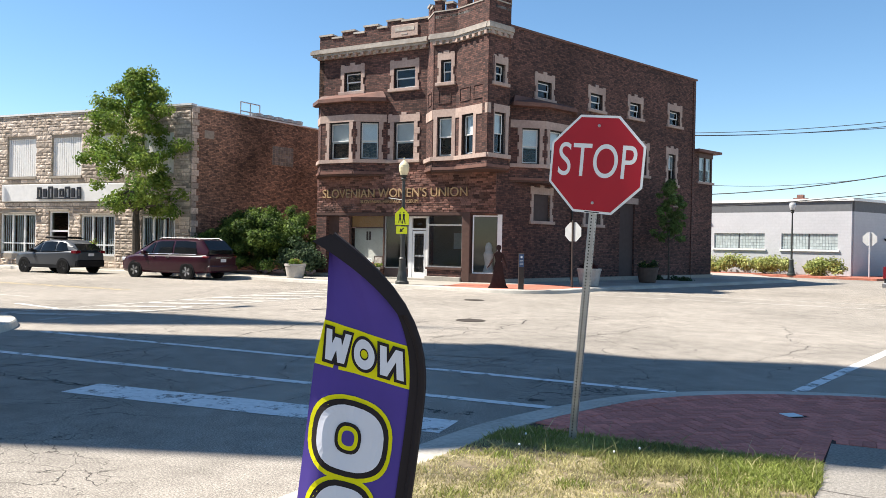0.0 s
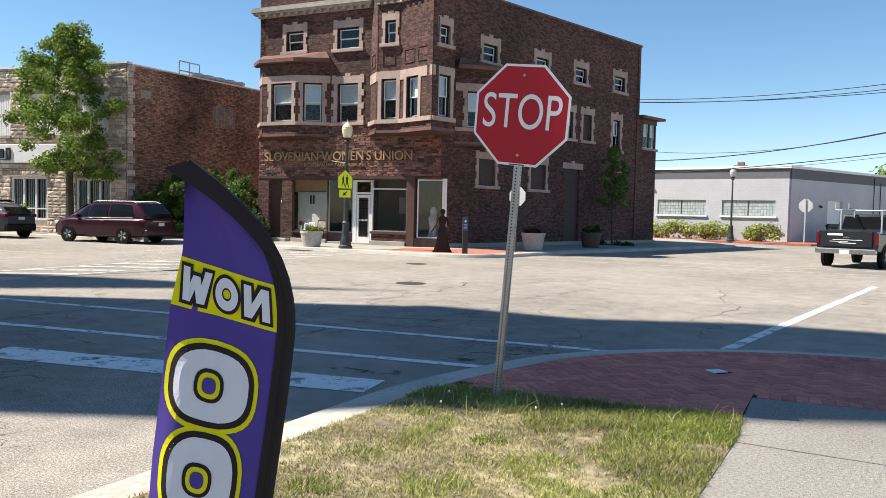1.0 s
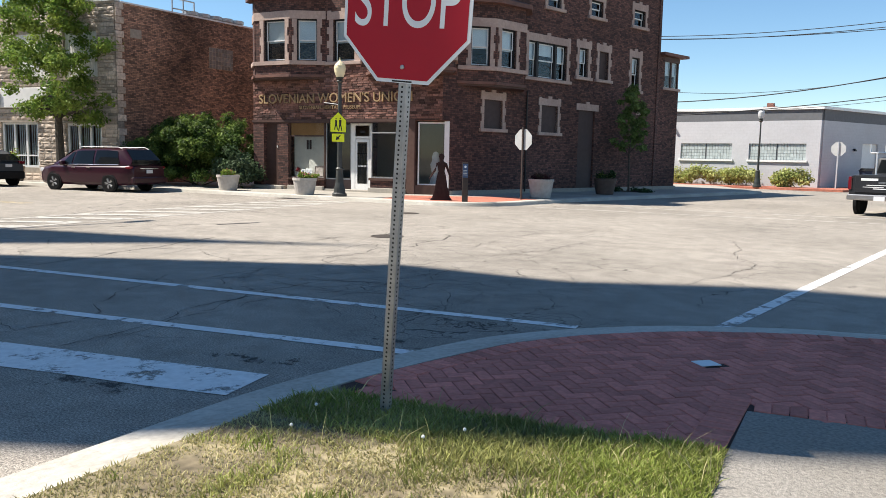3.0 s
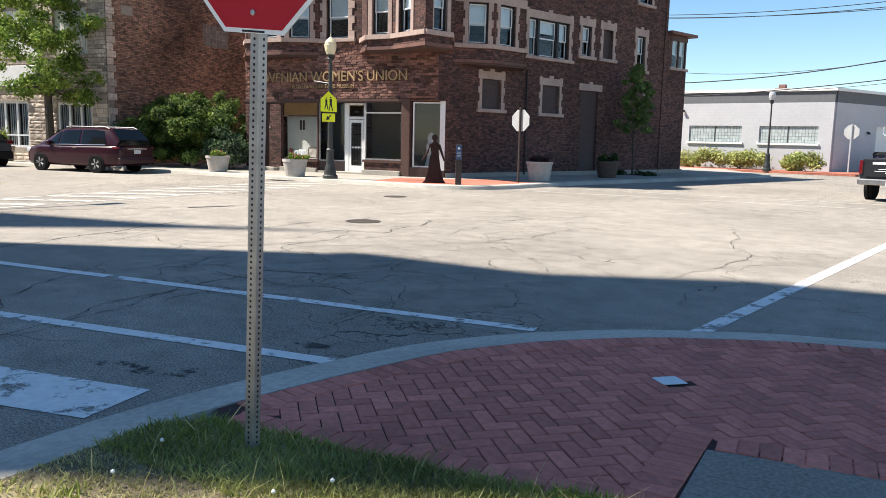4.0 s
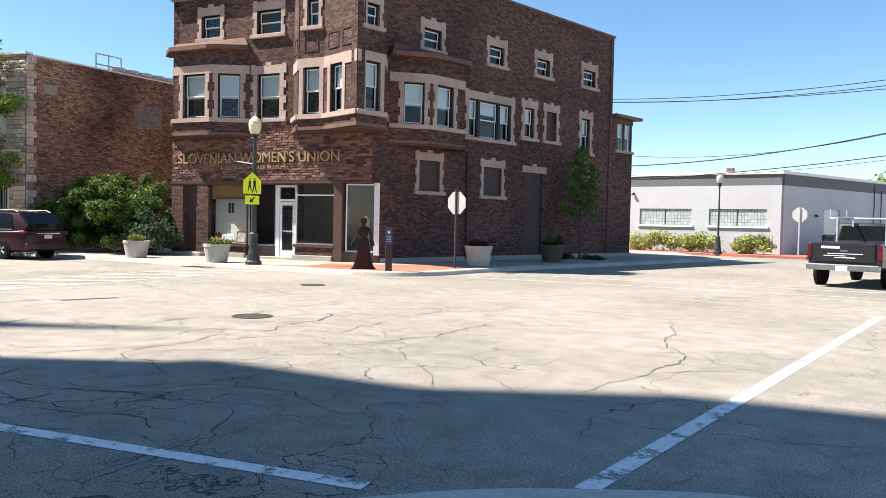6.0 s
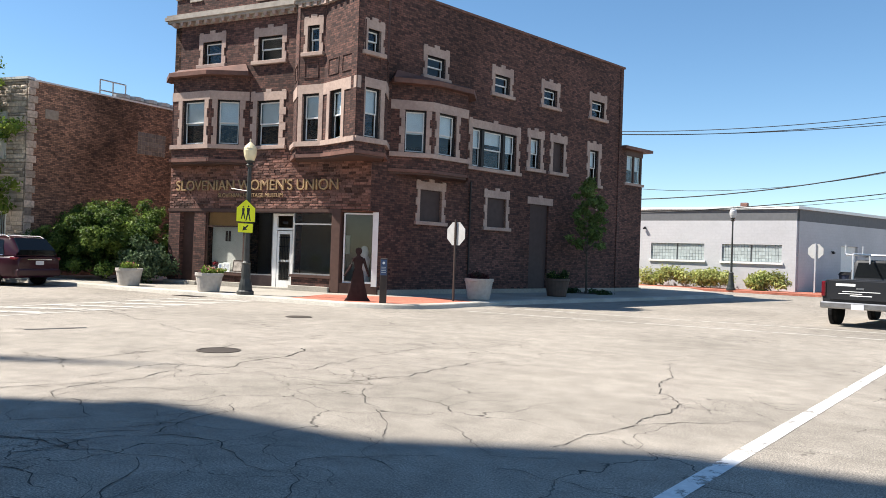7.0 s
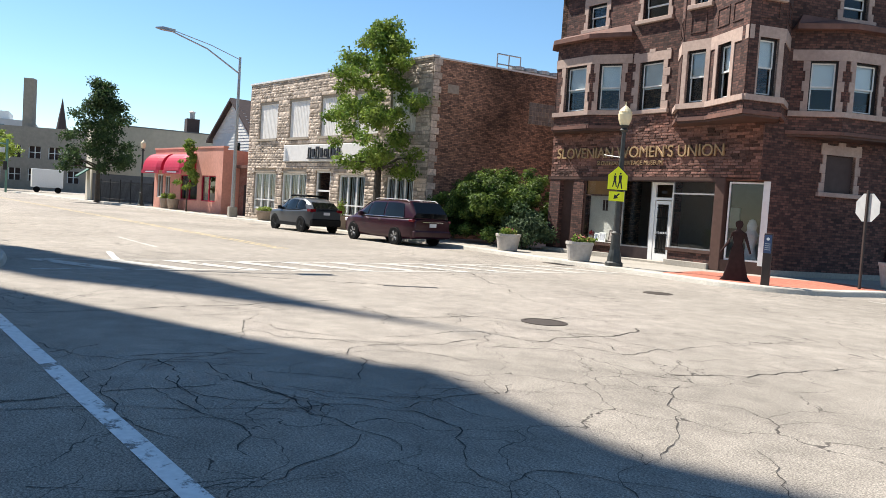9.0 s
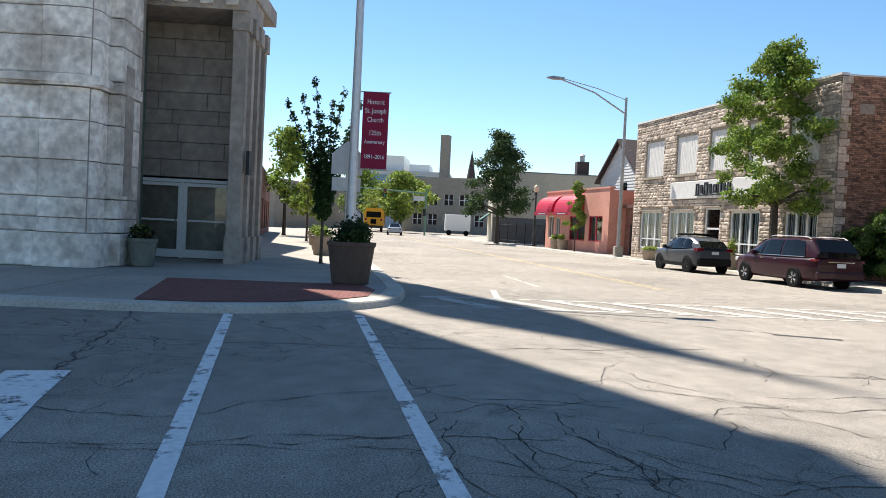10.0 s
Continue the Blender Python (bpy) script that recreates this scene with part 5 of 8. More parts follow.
PL, PW, GAP = 0.2, 0.1, 0.006
paver_me = paver_mesh("brick", PL - GAP, PW - GAP)
ang = radians(45)
rng = random.Random(3)
shrunk = [(p.x, p.y) for p in offset_line(near_line, NEAR_W + 0.09) if 9.2 < p.y and p.x < 3] + [(2.2, 10.68), (-2.84, 10.11), (-2.80, 9.30), (-4.2, 9.15), (-4.9, 9.12)]
spots = []
for i in range(-90, 90):
    for j in range(-60, 60):
        # herringbone: pairs laid stepwise
        bx, by = i * PW + j * 2 * PW, i * PW - j * 2 * PW
        for cx, cy, turn in ((bx + PL / 2, by + PW / 2, 0.0), (bx + PW / 2 + 0.0, by + PW + PL / 2, 90.0)):
            x = -3.5 + cx * math.cos(ang) - cy * math.sin(ang)
            y = 11.2 + cx * math.sin(ang) + cy * math.cos(ang)
            if -5.6 < x < 2.2 and 9.0 < y < 13.3 and inside_poly(x, y, shrunk) and math.hypot(x + 3.25, y - 11.04) > 0.075:
                spots.append((x, y, turn + math.degrees(ang)))
# soldier course along the kerb and along the grass
course = [p for p in offset_line(near_line, NEAR_W + 0.12) if p.y > 9.1 and p.x < 2.2]
course2 = [Vector(q) for q in ((-4.9, 9.06), (-4.2, 9.13), (-2.8, 9.3))]
course3 = [Vector(q) for q in ((2.15, 10.71), (-2.80, 10.16))]
course4 = [Vector(q) for q in ((-2.87, 9.36), (-2.90, 10.27))]
for ln in (course, course2, course3, course4):
    acc = 0.0
    for p, q in zip(ln, ln[1:]):
        seg = (q - p).length
        way = math.degrees(math.atan2((q - p).y, (q - p).x))
        while acc < seg:
            c = p.lerp(q, acc / seg)
            spots.append((c.x, c.y, way + 90.0001))
            acc += PW
        acc -= seg
spots.sort(key=lambda s: abs(s[0] + 3.5) + abs(s[1] - 11.0))
joined_v, joined_f = [], []
vs0 = [v.co.copy() for v in paver_me.vertices]
fs0 = [tuple(p.vertices) for p in paver_me.polygons]
for n, (x, y, a) in enumerate(spots):
    m = Matrix.Translation((x, y, (0.139 if round(a * 1e4) % 10 == 1 or a % 45 > 0.01 else 0.134) + rng.uniform(-0.002, 0.002))) @ Euler((radians(rng.uniform(-0.6, 0.6)), radians(rng.uniform(-0.6, 0.6)), radians(a + rng.uniform(-0.8, 0.8)))).to_matrix().to_4x4()
    if n < 300:
        ob = new("brick", paver_me)
        ob.parent = patio
        ob.matrix_basis = m
    else:
        k = len(joined_v)
        joined_v += [m @ v for v in vs0]
        joined_f += [tuple(i + k for i in f) for f in fs0]
me = bpy.data.meshes.new("bricks")
me.from_pydata(joined_v, [], joined_f)
me.materials.append(PAVER)
ob = new("bricks", me)
ob.parent = patio
tagged(ob, "red paving bricks laid in herringbone", kind="stuff")
tile = thing("survey_plate", (-3.25, 11.04, 0.134), "small pale square plate set in the brick paving", "plate")
part("plate", box(B(), (-0.082, -0.075, 0.0), (0.082, 0.075, 0.006), Matrix.Translation((-3.25, 11.04, 0.134)) @ Matrix.Rotation(radians(46), 4, "Z"), 0.003), mat("pale_plate", (0.62, 0.66, 0.68), 0.6, vary=0.08), tile)

GRASS = [(-5.14, -30), (-5.17, 8.3), (-5.18, 8.75), (-5.0, 8.98), (-4.6, 9.02), (-4.13, 9.06), (-3.6, 9.13), (-3.09, 9.22), (-2.76, 9.25), (-2.70, 8.8), (-2.74, -30)]
bm = sheet(B(), GRASS[::-1], 0.137)
bmesh.ops.triangulate(bm, faces=list(bm.faces))
tagged(part("verge_soil", bm, DIRT), "dry soil under the grass verge", "verge", kind="structure")
GRASSA = leaf_mat("dry_grass", (0.50, 0.44, 0.23), (0.33, 0.31, 0.13))
GRASSB = leaf_mat("green_grass", (0.23, 0.27, 0.06), (0.36, 0.36, 0.12))


def blades(name, count, material, hmin, hmax, seed, keep, label):
    rng = np.random.RandomState(seed)
    vs, fs = [], []
    n = 0
    while n < count:
        x, y = rng.uniform(-5.2, -2.66), 9.3 - 6.2 * rng.uniform(0, 1) ** 1.3
        if not inside_poly(x, y, GRASS) or not keep(x, y, rng):
            continue
        n += 1
        h = rng.uniform(hmin, hmax)
        a = rng.uniform(0, 2 * math.pi)
        w = rng.uniform(0.0025, 0.005)
        dx, dy = w * math.cos(a), w * math.sin(a)
        lean = rng.uniform(0.3, 1.4) * h
        b = rng.uniform(0, 2 * math.pi)
        lx, ly = lean * math.cos(b), lean * math.sin(b)
        k = len(vs)
        vs += [(x - dx, y - dy, 0.13), (x + dx, y + dy, 0.13), (x + dx * 0.7 + lx * 0.4, y + dy * 0.7 + ly * 0.4, 0.135 + h * 0.6), (x - dx * 0.7 + lx * 0.4, y - dy * 0.7 + ly * 0.4, 0.135 + h * 0.6), (x + lx, y + ly, 0.135 + h)]
        fs += [(k, k + 1, k + 2, k + 3), (k + 3, k + 2, k + 4)]
    me = bpy.data.meshes.new(name)
    me.from_pydata(vs, [], fs)
    me.materials.append(material)
    return tagged(new(name, me), label, "grass", kind="stuff")


def patchy(x, y, rng):
    return noise.noise((x * 1.3, y * 1.3, 0)) + 0.7 * noise.noise((x * 7, y * 7, 3)) + rng.uniform(-0.25, 0.25) > -0.25


def right_side(x, y, rng):
    return (x + 4.0) / 2.2 + rng.uniform(-0.25, 0.25) + 1.5 * noise.noise((x * 3.2, y * 3.2, 5)) > 0.2


blades("dry_grass", 70000, GRASSA, 0.008, 0.03, 1, patchy, "short dry yellowing grass on the verge")
blades("green_grass", 19000, GRASSB, 0.02, 0.06, 2, right_side, "longer green grass at the verge's edge")
blades("tall_grass", 130, GRASSA, 0.08, 0.18, 3, lambda x, y, r: x > -4.9 and y > 7.9 and r.uniform() < 0.5, "tall seeding grass stalks")
blades("verge_grass", 9000, GRASSB, 0.02, 0.06, 7, lambda x, y, r: y > 8.4, "shaded grass at the tip of the verge")
for k in range(4):
    r = random.Random(k)
    x, y = r.uniform(-5.0, -3.9), r.uniform(7.6, 8.7)
    cl = thing("clover_flower", (x, y, 0.137), "small white clover bloom in the grass", "flower", "clover blooms")
    part("stalk", tube(B(), [(x, y, 0.137), (x + 0.01, y, 0.2)], 0.002, 5), GRASSB, cl)
    part("bloom", lathe(B(), [(0.003, 0.195), (0.009, 0.201), (0.009, 0.208), (0.003, 0.214)], (x + 0.01, y, 0), 8), WHITEPAINT, cl)

# ---------- signs ----------
REDSIGN = mat("red_sign_sheeting", (0.40, 0.008, 0.022), 0.45, vary=0.05, scale=4)
WHITESIGN = mat("white_sign_sheeting", (0.78, 0.78, 0.78), 0.45, vary=0.03)
YELSIGN = mat("fluorescent_yellow_sheeting", (0.75, 0.80, 0.02), 0.45, vary=0.04)
SIGNBACK = mat("bare_sign_back", (0.50, 0.51, 0.50), 0.55, 0.3, vary=0.08, scale=5)
BROWNPOST = mat("dark_brown_post", (0.05, 0.035, 0.03), 0.6, vary=0.15)


def octagon(r):
    return [(r * math.cos(radians(22.5 + 45 * i)), r * math.sin(radians(22.5 + 45 * i))) for i in range(8)]


def plate(bm, pts, y0, y1, m):
    """A flat plate in the x-z plane of m."""
    prism(bm, pts, -y1, -y0, m @ Matrix.Rotation(radians(90), 4, "X"))
    return bm


# stop sign on a leaning perforated post
base, neck = Vector((-4.56, 8.81, 0.12)), Vector((-4.37, 8.69, 1.99))
lean = (neck - base).normalized()
stop = thing("stop_sign", base, "red stop sign on a leaning perforated steel post", "stop sign")
# x along the sign's face, y into it, z up the post
fwd = Vector((math.sin(radians(-3)), math.cos(radians(-3)), 0))
xs = fwd.cross(lean).normalized()
ys = lean.cross(xs).normalized()
SM = Matrix(((xs.x, ys.x, lean.x, base.x), (xs.y, ys.y, lean.y, base.y), (xs.z, ys.z, lean.z, base.z), (0, 0, 0, 1)))
PLEN = (neck - base).length
half = 0.381
R8 = half / math.cos(radians(22.5))
post = part("post", box(B(), (-0.026, -0.026, -0.3), (0.026, 0.026, PLEN + 0.72), SM, 0.005), GALV, stop, "perforated galvanised post")
bm = B()
i = 0
z = 0.06
while z < PLEN + 0.02:
    for f in range(4):
        rm = SM @ Matrix.Translation((0, 0, z)) @ Matrix.Rotation(radians(90 * f), 4, "Z") @ Matrix.Translation((0, -0.0262, 0)) @ Matrix.Rotation(radians(90), 4, "X")
        vs = [bm.verts.new(rm @ Vector((0.0065 * math.cos(a), 0.0065 * math.sin(a), 0.0006))) for a in (2 * math.pi * k / 8 for k in range(8))]
        bm.faces.new(vs)
    z += 0.0254
tagged(part("post_holes", bm, BLACKPAINT, post, uv=False), kind="stuff")
CM = SM @ Matrix.Translation((0, 0, PLEN + half))
face = part("sign_face", plate(B(), octagon(R8), -0.034, -0.030, CM), WHITESIGN, stop, "octagonal red face with a white border")
part("red_field", plate(B(), octagon(R8 - 0.02), -0.0352, -0.0345, CM), REDSIGN, face)
part("back", plate(B(), octagon(R8), -0.0295, -0.0275, CM), SIGNBACK, stop)
letters("stop_letters", "STOP", 0.375, CM @ Matrix.Translation((0, -0.0362, 0.015)), WHITESIGN, face, 0.0004, squeeze=0.72)
for dz in (-0.30, 0.30):
    part("bolt", lathe(B(), [(0.012, 0), (0.012, 0.006), (0.006, 0.008)], (0, 0, 0), 8, CM @ Matrix.Translation((0, -0.0355, dz)) @ Matrix.Rotation(radians(90), 4, "X")), GALV, stop)
part("label_bar", box(B(), (-0.06, -0.0358, -half + 0.004), (0.06, -0.0351, -half + 0.012), CM), BLACKPAINT, face)

# the far stop sign, seen from behind
fs = thing("stop_sign", (-14.35, 31.25, 0.13), "stop sign seen from its bare back on a brown post", "stop sign")
FM = wall_frame((-14.35, 31.25), 100) @ Matrix.Translation((0, 0, 0.13))
part("post", box(B(), (-0.03, -0.03, -0.1), (0.03, 0.03, 2.62), FM, 0.006), BROWNPOST, fs)
part("sign_back", plate(B(), octagon(0.4), 0.032, 0.036, FM @ Matrix.Translation((0, 0, 2.17))), SIGNBACK, fs)

# sign at the white building
fs2 = thing("stop_sign", (-6.3, 59.9, 0.13), "distant stop sign seen from behind on a pale post", "stop sign")
FM2 = wall_frame((-6.3, 59.9), 100) @ Matrix.Translation((0, 0, 0.13))
part("post", box(B(), (-0.04, -0.04, -0.1), (0.04, 0.04, 2.9), FM2, 0.006), GALVPALE, fs2)
part("sign_back", plate(B(), octagon(0.46), 0.042, 0.046, FM2 @ Matrix.Translation((0, 0, 2.45))), SIGNBACK, fs2)

# ---------- street lamps ----------
LAMPIRON = mat("dark_green_lamp_paint", (0.035, 0.042, 0.04), 0.5, 0.2, vary=0.2, scale=6, second=(0.07, 0.065, 0.06), patch=0.6)
LAMPGLOBE = mat("cream_lamp_globe", (0.72, 0.62, 0.40), 0.35, vary=0.05)


def street_lamp(x, y, z0, h, globe=LAMPGLOBE, label="dark fluted street lamp with a cream acorn globe", thin=1.0):
    lamp = thing("street_lamp", (x, y, z0), label, "street lamp", "acorn street lamps")
    k = h / 4.9
    part("base", lathe(B(), [(0.27, 0), (0.27, 0.10), (0.22, 0.14), (0.2, 0.3), (0.15, 0.5), (0.13, 0.95), (0.15, 1.0), (0.10, 1.06)], (x, y, z0), 14), LAMPIRON, lamp)
    part("shaft", lathe(B(), [(0.10 * thin, 1.05), (0.09 * thin, 1.6), (0.06 * thin, 3.95 * k), (0.06 * thin, 4.08 * k)], (x, y, z0), 14), LAMPIRON, lamp)
    part("collar", lathe(B(), [(0.07, 4.05 * k), (0.13, 4.12 * k), (0.08, 4.17 * k), (0.15, 4.26 * k)], (x, y, z0), 14), LAMPIRON, lamp)
    part("globe", lathe(B(), [(0.13, 4.26 * k), (0.19, 4.42 * k), (0.21, 4.58 * k), (0.19, 4.66 * k)], (x, y, z0), 16), globe, lamp)
    part("cap", lathe(B(), [(0.205, 4.66 * k), (0.15, 4.74 * k), (0.06, 4.83 * k), (0.02, 4.86 * k), (0.012, 4.97 * k)], (x, y, z0), 14), globe, lamp)
    return lamp


lamp = street_lamp(-19.98, 27.75, 0.13, 4.9)
part("banner_arm", tube(B(), [(-19.98, 27.75, 3.42), (-20.55, 27.55, 3.5)], 0.018, 6), GALV, lamp)
street_lamp(-10.6, 57.9, 0.13, 4.9, mat("grey_lamp_globe", (0.5, 0.5, 0.5), 0.4), "distant street lamp with a pale glass globe", 0.7)
street_lamp(-68.0, 22.2, 0.13, 5.2)
# school crossing sign on the lamp
ysign = thing("school_crossing_sign", (-19.98, 27.62, 2.1), "yellow-green pentagon school crossing sign on the street lamp", "road sign")
YM = wall_frame((-19.93, 27.6), 30) @ Matrix.Translation((0, 0, 2.78)) @ Matrix.Scale(0.84, 4)
PENT = [(-0.37, -0.42), (0.37, -0.42), (0.37, 0.12), (0, 0.46), (-0.37, 0.12)]
yf = part("pentagon", plate(B(), PENT, 0.0, 0.004, YM), BLACKPAINT, ysign)
part("yellow_face", plate(B(), [(x * 0.95, z * 0.95) for x, z in PENT], -0.002, -0.0005, YM), YELSIGN, yf)
for cx, k in ((-0.1, 0.85), (0.09, 1.0)):
    bm = B()
    plate(bm, [(cx - 0.045 * k, -0.08), (cx + 0.045 * k, -0.08), (cx + 0.06 * k, 0.12 * k), (cx - 0.06 * k, 0.12 * k)], -0.004, -0.003, YM)
    plate(bm, [(cx + 0.035 * k * math.cos(a), 0.18 * k + 0.035 * k * math.sin(a)) for a in (2 * math.pi * i / 10 for i in range(10))], -0.004, -0.003, YM)
    plate(bm, [(cx - 0.10 * k, -0.36 * k), (cx - 0.06 * k, -0.36 * k), (cx + 0.01, -0.08), (cx - 0.045, -0.08)], -0.004, -0.003, YM)
    plate(bm, [(cx + 0.06 * k, -0.36 * k), (cx + 0.10 * k, -0.36 * k), (cx + 0.045, -0.08), (cx - 0.01, -0.08)], -0.004, -0.003, YM)
    part("symbol", bm, BLACKPAINT, yf)
AM = YM @ Matrix.Translation((0, 0, -0.64))
af = part("arrow_plaque", plate(B(), [(-0.28, -0.17), (0.28, -0.17), (0.28, 0.17), (-0.28, 0.17)], 0.0, 0.004, AM), YELSIGN, ysign)
bm = plate(B(), [(0.02, -0.01), (0.12, 0.09), (0.08, 0.12), (-0.02, 0.03), (-0.07, 0.08), (-0.11, -0.10), (0.07, -0.06)], -0.003, -0.001, AM)
part("arrow", bm, BLACKPAINT, af)

# ---------- planters ----------
POTWHITE = mat("pale_cast_stone", (0.450, 0.414, 0.378), 0.9, vary=0.1, scale=9, second=(0.378, 0.342, 0.306), patch=0.6, patch_scale=2)
POTBROWN = mat("brown_resin_pot", (0.095, 0.066, 0.052), 0.7, vary=0.12, scale=6)
POTTAN = mat("tan_clay_pot", (0.33, 0.26, 0.2), 0.85, vary=0.12, scale=6)
SOIL = mat("potting_soil", (0.04, 0.03, 0.022), 0.95, vary=0.3, scale=25)
LEAFDARK = leaf_mat("dark_leaves", (0.025, 0.055, 0.018), (0.045, 0.08, 0.025))
LEAFMID = leaf_mat("tree_leaves", (0.120, 0.198, 0.034), (0.252, 0.318, 0.060))
LEAFLIME = leaf_mat("lime_leaves", (0.22, 0.30, 0.05), (0.28, 0.33, 0.08))
LEAFPALE = leaf_mat("pale_hedge_leaves", (0.42, 0.44, 0.17), (0.30, 0.34, 0.10))
LEAFRED = leaf_mat("purple_leaves", (0.06, 0.022, 0.025), (0.04, 0.05, 0.02))
BARK = mat("grey_bark", (0.078, 0.065, 0.052), 0.95, vary=0.3, scale=14, bump=0.6, bump_scale=30)


def leaf_cloud(name, blobs, count, size, material, parent, seed, label="", droop=0.3):
    """Many small bent leaves strewn through and mostly near the skin of uneven clumps. blobs: (x, y, z, radius, height)."""
    rng = np.random.RandomState(seed)
    vs, fs = [], []
    weight = np.array([b[3] ** 2 * b[4] for b in blobs]) ** 0.7
    weight /= weight.sum()
    for bi in rng.choice(len(blobs), count, p=weight):
        bx, by, bz, r, h = blobs[bi]
        d = rng.normal(size=3)
        d /= np.linalg.norm(d)
        q = rng.uniform(0.05, 1.0) ** 0.5 * (1 + 0.5 * noise.noise((bx + d[0] * 2, by + d[1] * 2, bz + d[2] * 2)))
        c = Vector((bx + d[0] * r * q, by + d[1] * r * q, bz + d[2] * h * q))
        s = size * rng.uniform(0.6, 1.3)
        nrm = Vector((d[0], d[1], d[2] + 0.5)) + Vector(rng.uniform(-1.3, 1.3, 3))
        nrm.normalize()
        t = nrm.cross(Vector(rng.uniform(-1, 1, 3))).normalized()
        u = nrm.cross(t)
        k = len(vs)
        vs += [c - t * s * 0.5, c - u * s * 0.3, c + t * s * 0.55 - nrm * s * droop, c + u * s * 0.3]
        fs.append((k, k + 1, k + 2, k + 3))
    me = bpy.data.meshes.new(name)
    me.from_pydata(vs, [], fs)
    me.materials.append(material)
    ob = new(name, me)
    if parent is not None:
        ob.parent = parent
        ob.matrix_parent_inverse = parent.matrix_basis.inverted()
    if label:
        tagged(ob, label)
    return ob


def planter(x, y, z0, r, h, material, label, plant=LEAFDARK, flowers=None, seed=0, ph=0.3, rim=True):
    pot = thing("planter", (x, y, z0), label, "planter", "street planters")
    part("bowl", lathe(B(), [(r * 0.72, 0), (r * 0.76, 0.03), (r * 0.95, h - 0.1), (r, h - 0.09), (r, h), (r * 0.86, h), (r * 0.84, h - 0.07)], (x, y, z0), 20), material, pot)
    part("soil", lathe(B(), [(r * 0.84, h - 0.12), (r * 0.84, h - 0.065)], (x, y, z0), 20), SOIL, pot)
    rr = random.Random(seed)
    bl = [(x + rr.uniform(-0.5, 0.5) * r, y + rr.uniform(-0.5, 0.5) * r, z0 + h + ph * rr.uniform(0.1, 0.5), r * 0.5, ph * 0.6) for _ in range(6)]
    leaf_cloud("plant", bl, 1100 if r > 0.55 else 420, 0.11, plant, pot, seed)
    if flowers:
        leaf_cloud("flowers", [(a, b, c + 0.05, d, e) for a, b, c, d, e in bl], 90, 0.07, flowers, pot, seed + 50)
    return pot


FLOWERP = mat("pink_petals", (0.45, 0.10, 0.14), 0.6, vary=0.3, scale=20, second=(0.5, 0.32, 0.12), patch=1.0, patch_scale=6)
planter(-25.85, 27.95, 0.13, 0.47, 0.62, POTWHITE, "white stone planter with low flowers on the pavement", LEAFMID, FLOWERP, 1, 0.22)
planter(-21.72, 27.85, 0.13, 0.46, 0.62, POTWHITE, "white stone planter with pink flowers beside the lamp", LEAFMID, FLOWERP, 2, 0.24)
planter(-14.35, 33.0, 0.13, 0.5, 0.72, POTWHITE, "white stone planter with dark plants before the brick wall", LEAFRED, None, 3, 0.25)
planter(-13.7, 38.4, 0.13, 0.5, 0.7, POTBROWN, "brown planter with lime trailing leaves", LEAFDARK, LEAFLIME, 4, 0.35)
planter(-20.7, 10.3, 0.13, 0.56, 0.95, POTBROWN, "large dark brown planter with dark leafy plants", LEAFDARK, LEAFRED, 5, 0.55)
planter(-23.2, 4.78, 0.13, 0.38, 0.72, mat("grey_green_pot", (0.16, 0.17, 0.14), 0.8, vary=0.15), "grey planter with trailing greenery by the church door", LEAFRED, LEAFMID, 6, 0.35)
planter(-47.0, 25.6, 0.13, 0.6, 0.55, POTTAN, "wide tan bowl planter with grasses", LEAFLIME, None, 7, 0.25)
planter(-63.5, 23.2, 0.13, 0.45, 0.75, POTTAN, "tan planter with leafy plants by the pink shop", LEAFMID, LEAFLIME, 8, 0.5)
planter(-61.8, 23.4, 0.13, 0.45, 0.75, POTTAN, "tan planter with yellow flowers by the pink shop", LEAFMID, LEAFLIME, 9, 0.5)
planter(-38.9, 26.9, 0.13, 0.4, 0.7, POTTAN, "planter with tall red and lime plants by the kerb", LEAFLIME, FLOWERP, 10, 0.8)
for i, (x, y) in enumerate(((-34.5, 8.2), (-39.0, 7.6), (-46.0, 6.6))):
    planter(x, y, 0.13, 0.5, 0.75, POTTAN, "tan planter standing along the church side pavement", LEAFMID, LEAFLIME, 20 + i, 0.4)

# ---------- iron silhouette and guide post ----------
RUST = mat("rust_brown_steel", (0.04, 0.018, 0.016), 0.75, 0.3, vary=0.25, scale=9)
sx, sy = -16.05, 28.4
bm = B()
stretch = Matrix.Translation((sx, sy, 0.13)) @ Matrix.Rotation(radians(40), 4, "Z") @ Matrix.Diagonal((1, 0.12, 1, 1))
lathe(bm, [(0.40, 0.0), (0.31, 0.12), (0.21, 0.5), (0.16, 0.85), (0.11, 1.0), (0.145, 1.2), (0.15, 1.3), (0.055, 1.36), (0.05, 1.4)], (0, 0, 0), 16, stretch)
lathe(bm, [(0.04, 1.39), (0.085, 1.44), (0.10, 1.51), (0.08, 1.58), (0.02, 1.61)], (0, 0, 0), 12, stretch)
for sgn in (-1, 1):
    tube(bm, [stretch @ Vector((sgn * 0.14, 0, 1.28)), stretch @ Vector((sgn * 0.23, 0, 1.04)), stretch @ Vector((sgn * 0.30 + (0.03 if sgn > 0 else -0.12), 0, 0.74))], [0.05, 0.04, 0.025], 6)
tagged(part("silhouette_statue", bm, RUST), "dark rusted steel silhouette in a long gown", "statue")
gp = thing("guide_post", (-15.05, 28.3, 0.13), "brown wayfinding post with a blue panel on the corner", "sign post")
GM = Matrix.Translation((-15.05, 28.3, 0.13)) @ Matrix.Rotation(radians(30), 4, "Z")
